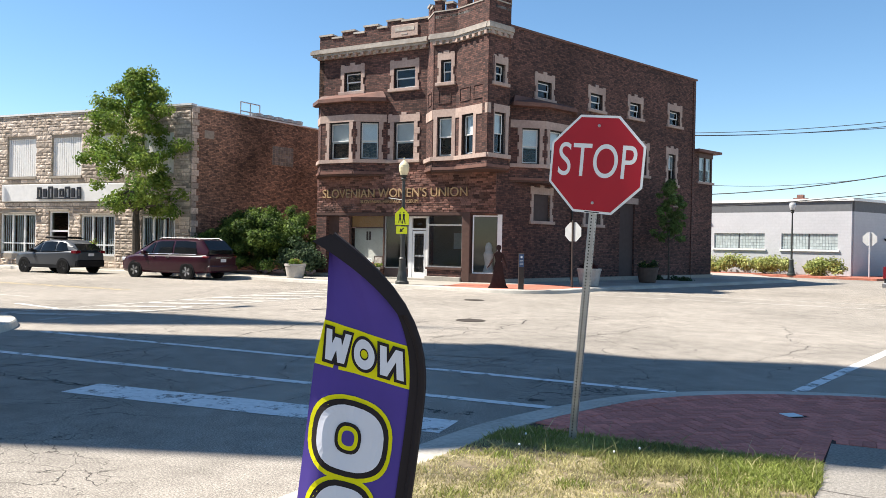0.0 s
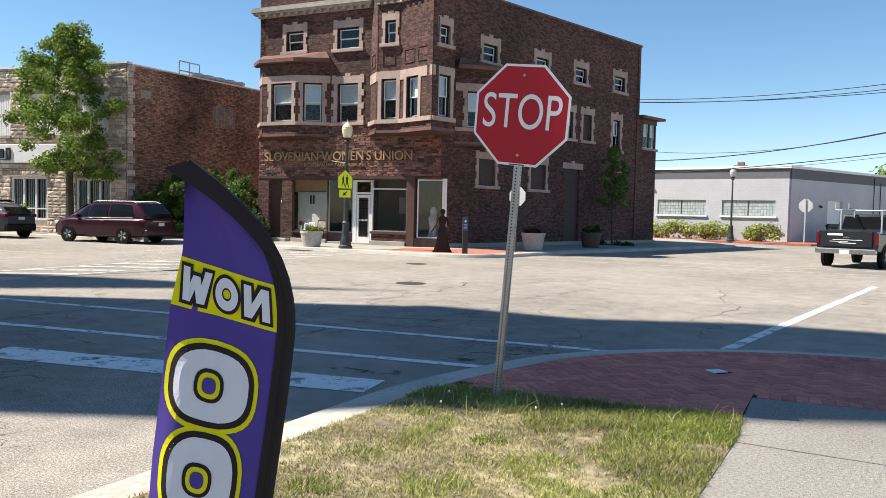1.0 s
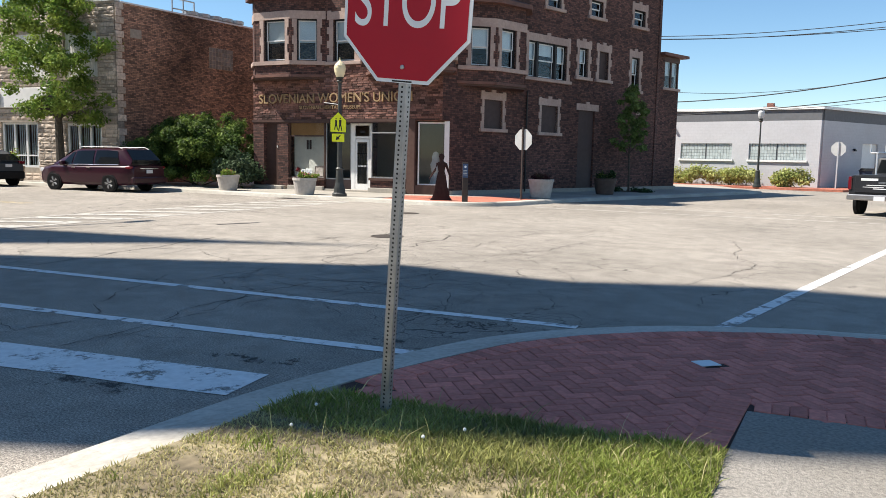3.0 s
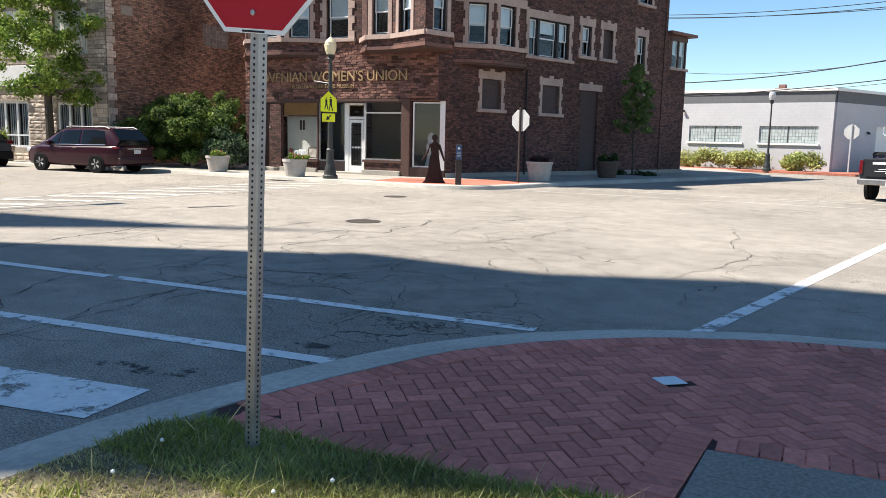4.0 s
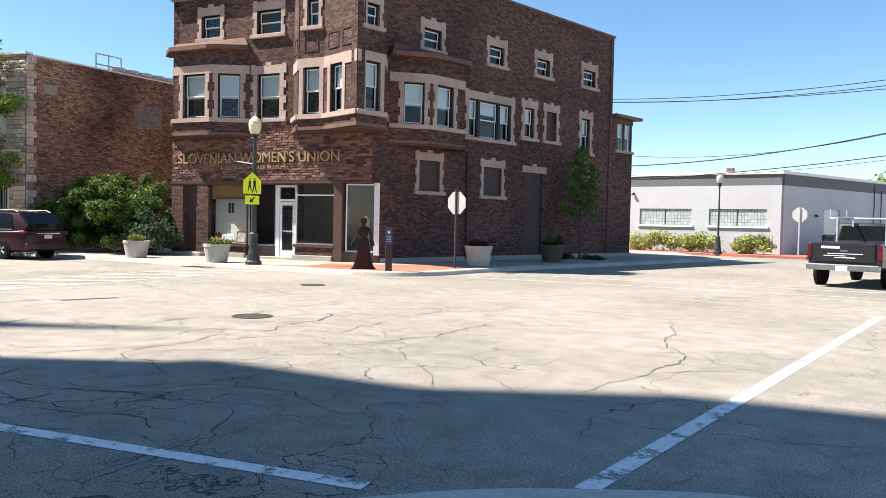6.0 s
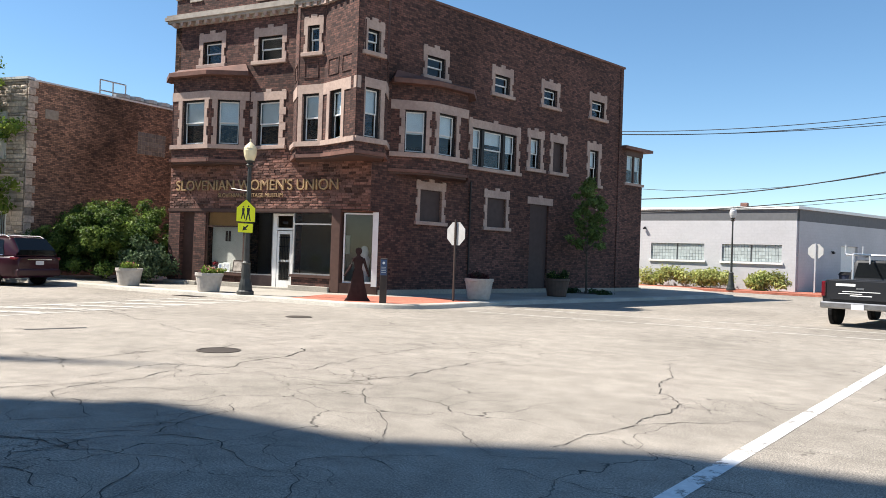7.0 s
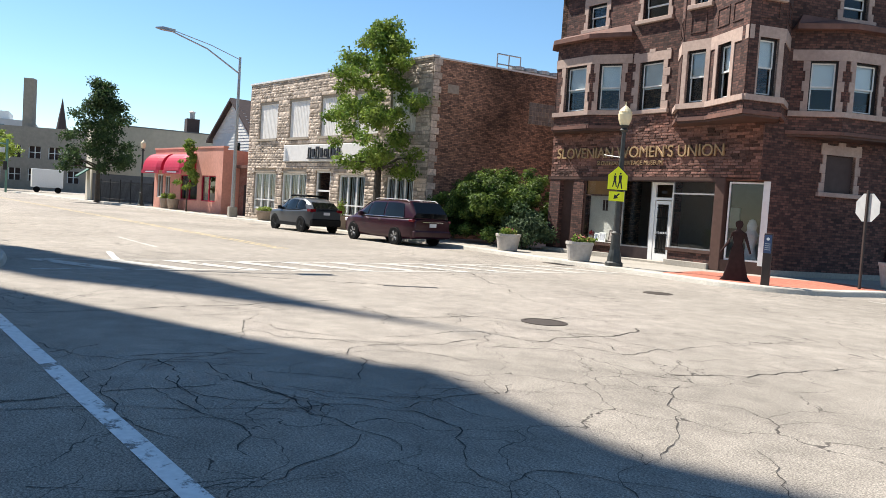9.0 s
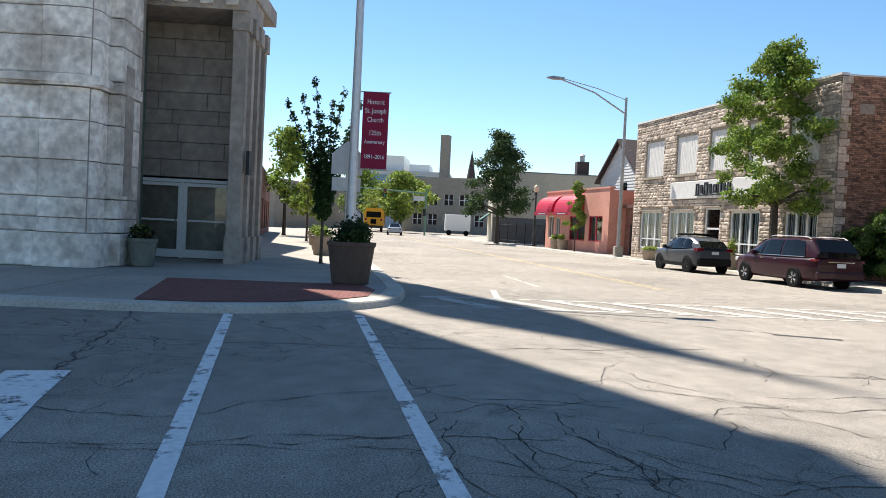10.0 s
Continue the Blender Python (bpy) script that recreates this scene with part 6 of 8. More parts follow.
part("post", box(B(), (-0.10, -0.08, 0), (0.10, 0.08, 1.32), GM, 0.012), BROWNPOST, gp)
bp = part("panel", box(B(), (-0.09, -0.095, 0.82), (0.09, -0.08, 1.28), GM), mat("blue_panel", (0.05, 0.08, 0.16), 0.5, vary=0.1), gp)
part("panel_mark", lathe(B(), [(0.04, 0), (0.04, 0.004)], (0, 0, 0), 10, GM @ Matrix.Translation((0, -0.096, 1.18)) @ Matrix.Rotation(radians(90), 4, "X")), WHITESIGN, bp)
for k in range(4):
    part("text_bar", box(B(), (-0.065, -0.099, 0.9 + k * 0.05), (0.065, -0.0955, 0.915 + k * 0.05), GM), SIGNBACK, bp)
# red brick corner before the shop
corner = [(p.x, p.y) for p in offset_line(far_line, 0.42) if -18.6 < p.x and p.y < 32.5]
bm = sheet(B(), corner + [(-18.8, 30.3), (-17.2, 31.2), (-15.6, 32.6)], 0.134)
bmesh.ops.triangulate(bm, faces=list(bm.faces))
bmesh.ops.recalc_face_normals(bm, faces=bm.faces)
if sum(f.normal.z for f in bm.faces) < 0:
    bmesh.ops.reverse_faces(bm, faces=bm.faces)
tagged(part("red_corner_paving", bm, REDPAVE), "bright red brick paving on the shop corner", "pavement", kind="structure")
bm = sheet(B(), [(-15.55, 7.2), (-20.0, 6.4), (-20.4, 10.6), (-19.2, 10.95), (-17.8, 10.85), (-16.9, 10.3), (-16.05, 9.4), (-15.6, 8.3)][::-1], 0.134)
bmesh.ops.triangulate(bm, faces=list(bm.faces))
tagged(part("church_corner_paving", bm, brick_mat("dull_red_pavers", (0.2, 0.07, 0.06), (0.17, 0.06, 0.05), (0.09, 0.05, 0.04), 0.2, 0.1, 0.006, 0.15)), "dull red brick paving at the church corner", "pavement", kind="structure")
# slab joints on the pavements
JOINT = mat("slab_joint", (0.14, 0.125, 0.11), 0.95)
for i in range(9):
    x = -17.4 - i * 1.55
    stripe("slab_joint", (x, 5.0 if x > -21 else 6.8), (x + 0.1, 11.1 if x < -21 else 6.4), 0.02, JOINT, "narrow joint between pavement slabs", 0.1375)
for y in (1.0, 3.0, 5.0):
    stripe("slab_joint", (-21.4, y), (-15.5, y + 0.05), 0.02, JOINT, "narrow joint between pavement slabs", 0.1375)
for i in range(10):
    x = -21.0 - i * 1.6
    stripe("slab_joint", (x, 27.9), (x - 0.1, 31.0), 0.02, JOINT, "narrow joint between pavement slabs", 0.1375)
for y in (0.6, 2.2, 3.8, 5.4, 7.0, 8.6):
    stripe("slab_joint", (-2.70, y), (6, y), 0.015, JOINT, "narrow joint between walkway slabs", 0.1345)

# open joint where the road meets the kerb
jl = [p for p in offset_line(near_line, -0.012) if -7 < p.x < 4 and p.y > 5]
bm = B()
sides = [[bm.verts.new((q.x, q.y, 0.0042)) for q in offset_line(jl, d)] for d in (-0.011, 0.011)]
for k in range(len(jl) - 1):
    bm.faces.new((sides[0][k], sides[1][k], sides[1][k + 1], sides[0][k + 1]))
tagged(part("kerb_joint", bm, JOINTSHADOW), "dark open joint between the road and the kerb", "joint", kind="structure")
# ---------- feather flag ----------
PURPLE = mat("purple_cloth", (0.075, 0.045, 0.26), 0.75, vary=0.08, scale=5)
FLAGYEL = mat("yellow_cloth", (0.72, 0.66, 0.0), 0.75, vary=0.05, scale=5)
FLAGWHITE = mat("white_cloth", (0.66, 0.66, 0.72), 0.75, vary=0.04, scale=5)
FLAGBLACK = mat("black_cloth", (0.022, 0.016, 0.017), 0.85, vary=0.1, scale=8)
fb = Vector((-3.36, 4.86, 0.13))
flag = thing("feather_flag", fb, "purple and yellow feather flag with a black sleeve", "flag")
left = Vector((-0.78, -0.62, 0)).normalized()
outn = Vector((0.62, -0.78, 0)).normalized()


def sleeve_edge(z):
    """How far the bowed pole stands towards the cloth at a height."""
    return 0.29 * ((z - 1.28) / 0.46) ** 2.3 if z > 1.28 else 0.16 * ((1.28 - z) / 1.15) ** 1.2


def free_edge(z):
    return float(np.interp(z, (0.13, 0.35, 0.92, 1.34, 1.5, 1.74, 1.9), (0.40, 0.42, 0.385, 0.34, 0.305, 0.297, 0.297)))


def flag_at(u, z, lift=0.0):
    """u: 0 at the sleeve, 1 at the free edge; the cloth narrows to the bent tip."""
    z = min(z, 1.745)
    a, b = sleeve_edge(z), free_edge(z)
    fold = 0.022 * math.sin(u * 7 - z * 4.0) * u + 0.045 * u * u * math.sin(z * 3.4 + 0.3) + 0.006 * math.sin(u * 21 + z * 3) * u
    return fb + left * (a + (b - a) * u) + outn * (fold + lift) + Vector((0, 0, z - 0.13))


def printed(u, z, lift=0.0):
    """A place in the print, which runs aslant over the cloth."""
    return flag_at(u, z + 0.09 * u, lift)


def cloth(name, u0, u1, z0, z1, material, lift, parent, nu=8, nz=24, place=None):
    place = place or flag_at
    bm = B()
    g = [[bm.verts.new(place(u0 + (u1 - u0) * i / nu, z0 + (z1 - z0) * j / nz, lift)) for i in range(nu + 1)] for j in range(nz + 1)]
    back = [[bm.verts.new(place(u0 + (u1 - u0) * i / nu, z0 + (z1 - z0) * j / nz, lift - 0.0012)) for i in range(nu + 1)] for j in range(nz + 1)]
    for j in range(nz):
        for i in range(nu):
            bm.faces.new((g[j][i], g[j][i + 1], g[j + 1][i + 1], g[j + 1][i]))
            bm.faces.new((back[j][i + 1], back[j][i], back[j + 1][i], back[j + 1][i + 1]))
    return part(name, bm, material, parent, smooth=True, uv=False)


sail = cloth("sail", 0.0, 1.0, 0.36, 1.74, PURPLE, 0.0, flag, 14, 50)
cloth("yellow_band", 0.0, 1.0, 1.257, 1.392, FLAGYEL, 0.002, sail, place=printed)
bm = B()
pts = [flag_at(0.02, 0.13 + 1.61 * i / 30) for i in range(31)]
tube(bm, pts, [0.014] * 31, 8)
part("pole", bm, FLAGBLACK, flag)
cloth("sleeve", -0.02, 0.13, 0.36, 1.50, FLAGBLACK, 0.004, flag, 4, 40)
bm = B()
g = [[bm.verts.new(fb + left * (sleeve_edge(z) - 0.004 + (0.036 + 0.02 * (z - 1.5) / 0.24) * k) + outn * (0.012 + 0.01 * k) + Vector((0, 0, z - 0.13 - 0.022 * k * (z - 1.5) / 0.24))) for k in (0, 0.5, 1)] for z in (1.50 + 0.245 * i / 14 for i in range(15))]
for a, b in zip(g, g[1:]):
    for i in range(2):
        bm.faces.new((a[i], a[i + 1], b[i + 1], b[i]))
part("sleeve_tip", bm, FLAGBLACK, flag)


def flag_shape(name, outline, material, lift, hole=None):
    """A letter shape cut from cloth, laid on the sail in rings so that it follows every fold. outline: u, z."""
    bm = B()
    cu, cz = sum(p[0] for p in outline) / len(outline), sum(p[1] for p in outline) / len(outline)
    inner = hole or [(cu + (u - cu) * 0.02, cz + (z - cz) * 0.02) for u, z in outline]
    steps, k = (2, len(outline)) if hole else (6, len(outline))
    rings = [[bm.verts.new(printed(u0 + (u1 - u0) * q / steps, z0 + (z1 - z0) * q / steps, lift)) for (u0, z0), (u1, z1) in zip(outline, inner)] for q in range(steps + 1)]
    for a, b in zip(rings, rings[1:]):
        for i in range(k):
            bm.faces.new((a[i], a[(i + 1) % k], b[(i + 1) % k], b[i]))
    if not hole:
        bm.faces.new(rings[-1])
    part(name, bm, material, sail)


def oval(cu, cz, ru, rz, n=28, sq=1.0):
    return [(cu + ru * math.copysign(abs(math.cos(a)) ** sq, math.cos(a)), cz + rz * math.copysign(abs(math.sin(a)) ** sq, math.sin(a))) for a in (2 * math.pi * i / n for i in range(n))]


# small word on the band, seen from behind and so reversed
WZ = 1.324
for word, cu in (("N", 0.29), ("O", 0.55), ("W", 0.82)):
    for k, (mtl, grow, lift) in enumerate(((FLAGBLACK, 0.010, 0.005), (FLAGWHITE, 0.0, 0.007))):
        if word == "O":
            flag_shape("letter", oval(cu, WZ, 0.10 + grow * 2.4, 0.046 + grow), mtl, lift, oval(cu, WZ, 0.042 - grow, 0.018 - grow * 0.5))
        else:
            h = 0.046
            strokes = ((-0.075, -h, -0.075, h), (0.075, -h, 0.075, h), (-0.075, h, 0.075, -h)) if word == "N" else ((-0.105, h, -0.06, -h), (-0.06, -h, 0.0, h * 0.6), (0.0, h * 0.6, 0.06, -h), (0.06, -h, 0.105, h))
            for j, (a, z0, b, z1) in enumerate(strokes):
                w = 0.032 + grow * 2.4
                flag_shape("letter", [(cu + a - w, WZ + z0 - math.copysign(grow, z1 - z0)), (cu + a + w, WZ + z0 - math.copysign(grow, z1 - z0)), (cu + b + w, WZ + z1 + math.copysign(grow, z1 - z0)), (cu + b - w, WZ + z1 + math.copysign(grow, z1 - z0))], mtl, lift + 0.0004 * j)
# large outlined letters down the sail, one running into the next
BIG = ((1.06, 0.098, 0.30), (0.80, 0.115, 0.26), (0.52, 0.105, 0.29))
for mtl, grow, lift in ((FLAGYEL, 0.030, 0.003), (FLAGBLACK, 0.017, 0.0042), (FLAGWHITE, 0.0, 0.0056)):
    for j, (cz, rz, ru) in enumerate(BIG):
        flag_shape("letter", oval(0.60, cz, ru + grow * 2.6, rz + grow, 32, 0.75), mtl, lift + 0.0003 * j, None)
for cz, rz, ru in BIG:
    for mtl, grow, lift in ((FLAGBLACK, 0.017, 0.0076), (FLAGYEL, 0.006, 0.0088), (PURPLE, -0.007, 0.010)):
        flag_shape("letter", oval(0.62, cz, 0.075 + grow * 2.6, 0.03 + grow, 20, 0.8), mtl, lift, None)

# ---------- vehicles ----------
CARGLASS = mat("dark_car_glass", (0.006, 0.007, 0.008), 0.05, vary=0.0, spec=0.22)
TYRE = mat("tyre_rubber", (0.010, 0.010, 0.010), 0.9, vary=0.2, scale=20, spec=0.12)
ALLOY = mat("alloy_rim", (0.55, 0.55, 0.56), 0.35, 0.8, vary=0.05)
BLACKALLOY = mat("black_rim", (0.03, 0.03, 0.032), 0.4, 0.5, vary=0.05)
TRIMBLACK = mat("black_car_plastic", (0.012, 0.012, 0.013), 0.7, vary=0.1, spec=0.15)
CHROME = mat("chrome", (0.65, 0.65, 0.66), 0.15, 1.0, vary=0.02)
TAILRED = mat("tail_lamp_red", (0.13, 0.004, 0.010), 0.15, vary=0.05, spec=0.6)
PLATEW = mat("plate_white", (0.6, 0.6, 0.62), 0.5, vary=0.05)


def car_paint(name, colour):
    m = mat(name, colour, 0.3, 0.0, vary=0.03, scale=3, spec=0.25)
    m.node_tree.nodes["Principled BSDF"].inputs["Coat Weight"].default_value = 0.3
    m.node_tree.nodes["Principled BSDF"].inputs["Coat Roughness"].default_value = 0.05
    return m


def loft(bm, rings, m, caps=True):
    vs = [[bm.verts.new(m @ Vector(p)) for p in r] for r in rings]
    k = len(rings[0])
    for a, b in zip(vs, vs[1:]):
        for i in range(k):
            bm.faces.new((a[i], a[(i + 1) % k], b[(i + 1) % k], b[i]))
    if caps:
        bm.faces.new(vs[0][::-1])
        bm.faces.new(vs[-1])
    bmesh.ops.recalc_face_normals(bm, faces=bm.faces)
    return bm


def wheel(parent, m, x, y, r, rim, out):
    w = part("wheel", lathe(B(), [(r * 0.62, -0.10), (r * 0.95, -0.105), (r, -0.08), (r, 0.08), (r * 0.95, 0.105), (r * 0.64, 0.10)], (0, 0, 0), 24, m @ Matrix.Translation((x, y, r)) @ Matrix.Rotation(radians(-90 * out), 4, "X")), TYRE, parent, "black tyre")
    wm = m @ Matrix.Translation((x, y, r)) @ Matrix.Rotation(radians(-90 * out), 4, "X")
    part("rim", lathe(B(), [(r * 0.64, 0.02), (r * 0.66, 0.09), (r * 0.60, 0.095), (r * 0.58, 0.05), (r * 0.16, 0.055), (r * 0.13, 0.085), (0.02, 0.088)], (0, 0, 0), 24, wm), BLACKALLOY, w)
    bm = B()
    for k in range(5):
        a = 2 * math.pi * k / 5
        for d in (-0.16, 0.16):
            p0 = Vector((math.cos(a + d * 0.4) * r * 0.12, math.sin(a + d * 0.4) * r * 0.12, 0.085))
            p1 = Vector((math.cos(a + d) * r * 0.6, math.sin(a + d) * r * 0.6, 0.095))
            tube(bm, [wm @ p0, wm @ p1], [0.02, 0.016], 5)
    part("spokes", bm, rim, w)


def car(name, at, az, label, paint, stations, cabin, wheels, r, W, rim, kind):
    """stations: x, sill, belt, half-width of the body; cabin: x, belt, roof, half-width at belt and roof. x runs forward."""
    m = Matrix.Translation((at[0], at[1], 0.0)) @ Matrix.Rotation(radians(90 - az), 4, "Z")
    ob = thing(name, (at[0], at[1], 0), label, "car" if kind != "pickup" else "pickup truck")
    rings = []
    for x, zl, zb, w in stations:
        zm = zl + (zb - zl) * 0.55
        half = [(w * 0.86, zl), (w * 0.97, zl + 0.10), (w, zm), (w * 0.985, zb - 0.10), (w * 0.90, zb - 0.015), (w * 0.6, zb + 0.015)]
        rings.append([(x, y, z) for y, z in half] + [(x, -y, z) for y, z in half[::-1]])
    body = part("body", loft(B(), rings, m), paint, ob, smooth=True)
    body.modifiers.new("round", "BEVEL").width = 0.02
    cr = []
    for x, zb, zt, wb, wr in cabin:
        half = [(wb, zb), (wb * 0.55 + wr * 0.47, zb * 0.5 + zt * 0.5), (wr, zt - 0.06), (wr * 0.85, zt), ]
        cr.append([(x, y, z) for y, z in half] + [(x, -y, z) for y, z in half[::-1]])
    cab = part("cabin", loft(B(), cr, m), paint, ob, smooth=True)
    cab.data.set_sharp_from_angle(angle=radians(32))
    body.data.set_sharp_from_angle(angle=radians(24))

    def side(x, f, sgn, lift):
        """A place on the cabin's flank: f from belt (0) to roof (1)."""
        for p, q in zip(cabin, cabin[1:]):
            if (p[0] - x) * (q[0] - x) <= 0 and p[0] != q[0]:
                t = (x - p[0]) / (q[0] - p[0])
                zb, zt, wb, wr = (p[i] + (q[i] - p[i]) * t for i in (1, 2, 3, 4))
                zt -= 0.06
                z = zb + (zt - zb) * f
                mid = wb * 0.55 + wr * 0.47
                y = wb + (mid - wb) * f * 2 if f < 0.5 else mid + (wr - mid) * (f - 0.5) * 2
                return m @ Vector((x, sgn * (y + lift), z))

    return ob, m, side


def side_glass(ob, side, spans, f0=0.08, f1=0.93):
    for sgn in (-1, 1):
        for xa, xb, xc, xd in spans:
            bm = B()
            lo = [side(xa + (xb - xa) * i / 4, f0, sgn, 0.022) for i in range(5)]
            md = [side((xa + xd) / 2 + ((xb + xc) / 2 - (xa + xd) / 2) * i / 4, 0.5, sgn, 0.022) for i in range(5)]
            hi = [side(xd + (xc - xd) * i / 4, f1, sgn, 0.022) for i in range(5)]
            if any(v is None for v in lo + md + hi):
                continue
            rows = [[bm.verts.new(v) for v in r] for r in (lo, md, hi)]
            for a, b in zip(rows, rows[1:]):
                for i in range(4):
                    bm.faces.new((a[i], a[i + 1], b[i + 1], b[i]))
            part("side_window", bm, CARGLASS, ob)


# minivan, rear towards the corner
MAROON = car_paint("maroon_paint", (0.028, 0.003, 0.010))
van, vm, vside = car("minivan", (-30.95, 25.83), -98, "maroon minivan with silver roof rails parked at the kerb", MAROON,
                     [(2.55, 0.42, 0.62, 0.62), (2.5, 0.26, 0.80, 0.80), (2.2, 0.24, 0.96, 0.93), (1.6, 0.24, 1.05, 0.99), (0.0, 0.24, 1.06, 1.0), (-1.9, 0.26, 1.08, 0.99), (-2.35, 0.30, 1.08, 0.95), (-2.55, 0.42, 1.02, 0.84)],
                     [(1.75, 1.03, 1.06, 0.88, 0.74), (0.75, 1.04, 1.62, 0.93, 0.74), (0.3, 1.05, 1.72, 0.95, 0.76), (-1.2, 1.06, 1.75, 0.95, 0.77), (-2.0, 1.07, 1.70, 0.93, 0.76), (-2.42, 1.07, 1.28, 0.86, 0.74)],
                     None, 0.34, 2.0, ALLOY, "van")
for x in (1.58, -1.42):
    for sg in (-1, 1):
        part("wheel_arch", lathe(B(), [(0.40, -0.09), (0.40, 0.004)], (0, 0, 0), 20, vm @ Matrix.Translation((x, sg * 0.985, 0.36)) @ Matrix.Rotation(radians(-90 * sg), 4, "X")), TRIMBLACK, van)
        wheel(van, vm, x, sg * 0.91, 0.34, ALLOY, sg)
side_glass(van, vside, [(1.45, 0.62, 0.50, 0.68), (0.55, -0.55, -0.55, 0.42), (-0.65, -1.95, -1.75, -0.65)])
part("windscreen", loft(B(), [[(1.74, 0.78, 1.08), (1.74, -0.78, 1.08), (1.72, -0.78, 1.06), (1.72, 0.78, 1.06)], [(0.80, 0.68, 1.635), (0.80, -0.68, 1.635), (0.78, -0.68, 1.615), (0.78, 0.68, 1.615)]], vm), CARGLASS, van)
part("rear_window", loft(B(), [[(x - 0.02, w, z), (x - 0.02, -w, z), (x + 0.02, -w, z), (x + 0.02, w, z)] for x, z, w in ((-2.43, 1.10, 0.78), (-2.43, 1.28, 0.74), (-2.02, 1.70, 0.64))], vm), CARGLASS, van)
for sg in (-1, 1):
    part("tail_lamp", box(B(), (-2.50, sg * 0.80 - 0.15, 0.93), (-2.22, sg * 0.80 + 0.145, 1.03), vm, 0.02), TAILRED, van)
    part("roof_rail", tube(B(), [vm @ Vector((0.4, sg * 0.70, 1.74)), vm @ Vector((0.2, sg * 0.70, 1.775)), vm @ Vector((-1.7, sg * 0.70, 1.775)), vm @ Vector((-1.9, sg * 0.70, 1.70))], 0.016, 6), GALV, van)
    part("mirror", box(B(), (0.98, sg * 1.0 - 0.1, 1.04), (1.14, sg * 1.0 + 0.1, 1.2), vm, 0.03), MAROON, van)
    part("headlamp", box(B(), (2.25, sg * 0.72 - 0.14, 0.74), (2.5, sg * 0.72 + 0.14, 0.88), vm, 0.02), PLATEW, van)
    for x in (0.45, -0.35):
        part("door_handle", box(B(), (x - 0.1, sg * 1.0 - 0.02, 0.93), (x + 0.1, sg * 1.0 + 0.02, 0.965), vm), CHROME, van)
    part("side_trim", tube(B(), [vside(1.4, 0.03, sg, 0.012), vside(0.3, 0.03, sg, 0.012), vside(-1.9, 0.03, sg, 0.012)], 0.012, 5), CHROME, van)
part("rear_bumper", box(B(), (-2.62, -0.9, 0.34), (-2.4, 0.9, 0.62), vm, 0.05), MAROON, van)
part("chrome_strip", box(B(), (-2.58, -0.5, 0.93), (-2.54, 0.5, 0.965), vm), CHROME, van)
part("number_plate", box(B(), (-2.585, -0.16, 0.76), (-2.56, 0.16, 0.9), vm), PLATEW, van)

# small grey SUV in front of it
GREYP = car_paint("dark_grey_paint", (0.055, 0.06, 0.068))
suv, um, uside = car("compact_suv", (-38.25, 24.65), -98, "dark grey compact SUV with a roof box carrier, parked", GREYP,
                     [(2.14, 0.45, 0.62, 0.62), (2.08, 0.28, 0.80, 0.76), (1.8, 0.27, 0.95, 0.86), (1.2, 0.27, 1.0, 0.89), (0.0, 0.27, 1.03, 0.89), (-1.5, 0.28, 1.10, 0.89), (-1.95, 0.32, 1.10, 0.84), (-2.14, 0.45, 0.98, 0.74)],
                     [(1.25, 1.0, 1.02, 0.80, 0.66), (0.35, 1.01, 1.50, 0.84, 0.64), (-0.2, 1.03, 1.6, 0.86, 0.66), (-1.1, 1.07, 1.58, 0.86, 0.64), (-1.75, 1.10, 1.38, 0.80, 0.62), (-2.05, 1.10, 1.14, 0.74, 0.62)],
                     None, 0.33, 1.78, BLACKALLOY, "suv")
for x in (1.32, -1.30):
    for sg in (-1, 1):
        part("wheel_arch", lathe(B(), [(0.40, -0.09), (0.40, 0.006)], (0, 0, 0), 20, um @ Matrix.Translation((x, sg * 0.885, 0.35)) @ Matrix.Rotation(radians(-90 * sg), 4, "X")), TRIMBLACK, suv)
        wheel(suv, um, x, sg * 0.80, 0.33, BLACKALLOY, sg)
side_glass(suv, uside, [(0.98, 0.30, 0.20, 0.42), (0.22, -0.75, -0.75, 0.12), (-0.85, -1.6, -1.35, -0.85)])
part("windscreen", loft(B(), [[(1.25, 0.70, 1.03), (1.25, -0.70, 1.03), (1.23, -0.70, 1.01), (1.23, 0.70, 1.01)], [(0.40, 0.60, 1.51), (0.40, -0.60, 1.51), (0.38, -0.60, 1.49), (0.38, 0.60, 1.49)]], um), CARGLASS, suv)
part("rear_window", loft(B(), [[(-2.07, 0.64, 1.14), (-2.07, -0.64, 1.14), (-2.03, -0.64, 1.14), (-2.03, 0.64, 1.14)], [(-1.72, 0.58, 1.41), (-1.72, -0.58, 1.41), (-1.69, -0.58, 1.41), (-1.69, 0.58, 1.41)]], um), CARGLASS, suv)
for sg in (-1, 1):
    part("tail_lamp", box(B(), (-2.12, sg * 0.70 - 0.15, 0.96), (-1.8, sg * 0.70 + 0.15, 1.1), um, 0.02), TAILRED, suv)
    part("mirror", box(B(), (0.7, sg * 0.92 - 0.09, 1.02), (0.86, sg * 0.92 + 0.09, 1.16), um, 0.03), TRIMBLACK, suv)
    part("sill_trim", box(B(), (-1.0, sg * 0.88 - 0.02, 0.26), (1.0, sg * 0.88 + 0.025, 0.42), um), TRIMBLACK, suv)
    part("carrier_bar", tube(B(), [um @ Vector((-0.8 if sg < 0 else 0.1, -0.7, 1.66)), um @ Vector((-0.8 if sg < 0 else 0.1, 0.7, 1.66))], 0.025, 6), TRIMBLACK, suv)
part("roof_carrier", box(B(), (-1.0, -0.45, 1.66), (0.4, 0.45, 1.74), um, 0.02), TRIMBLACK, suv)
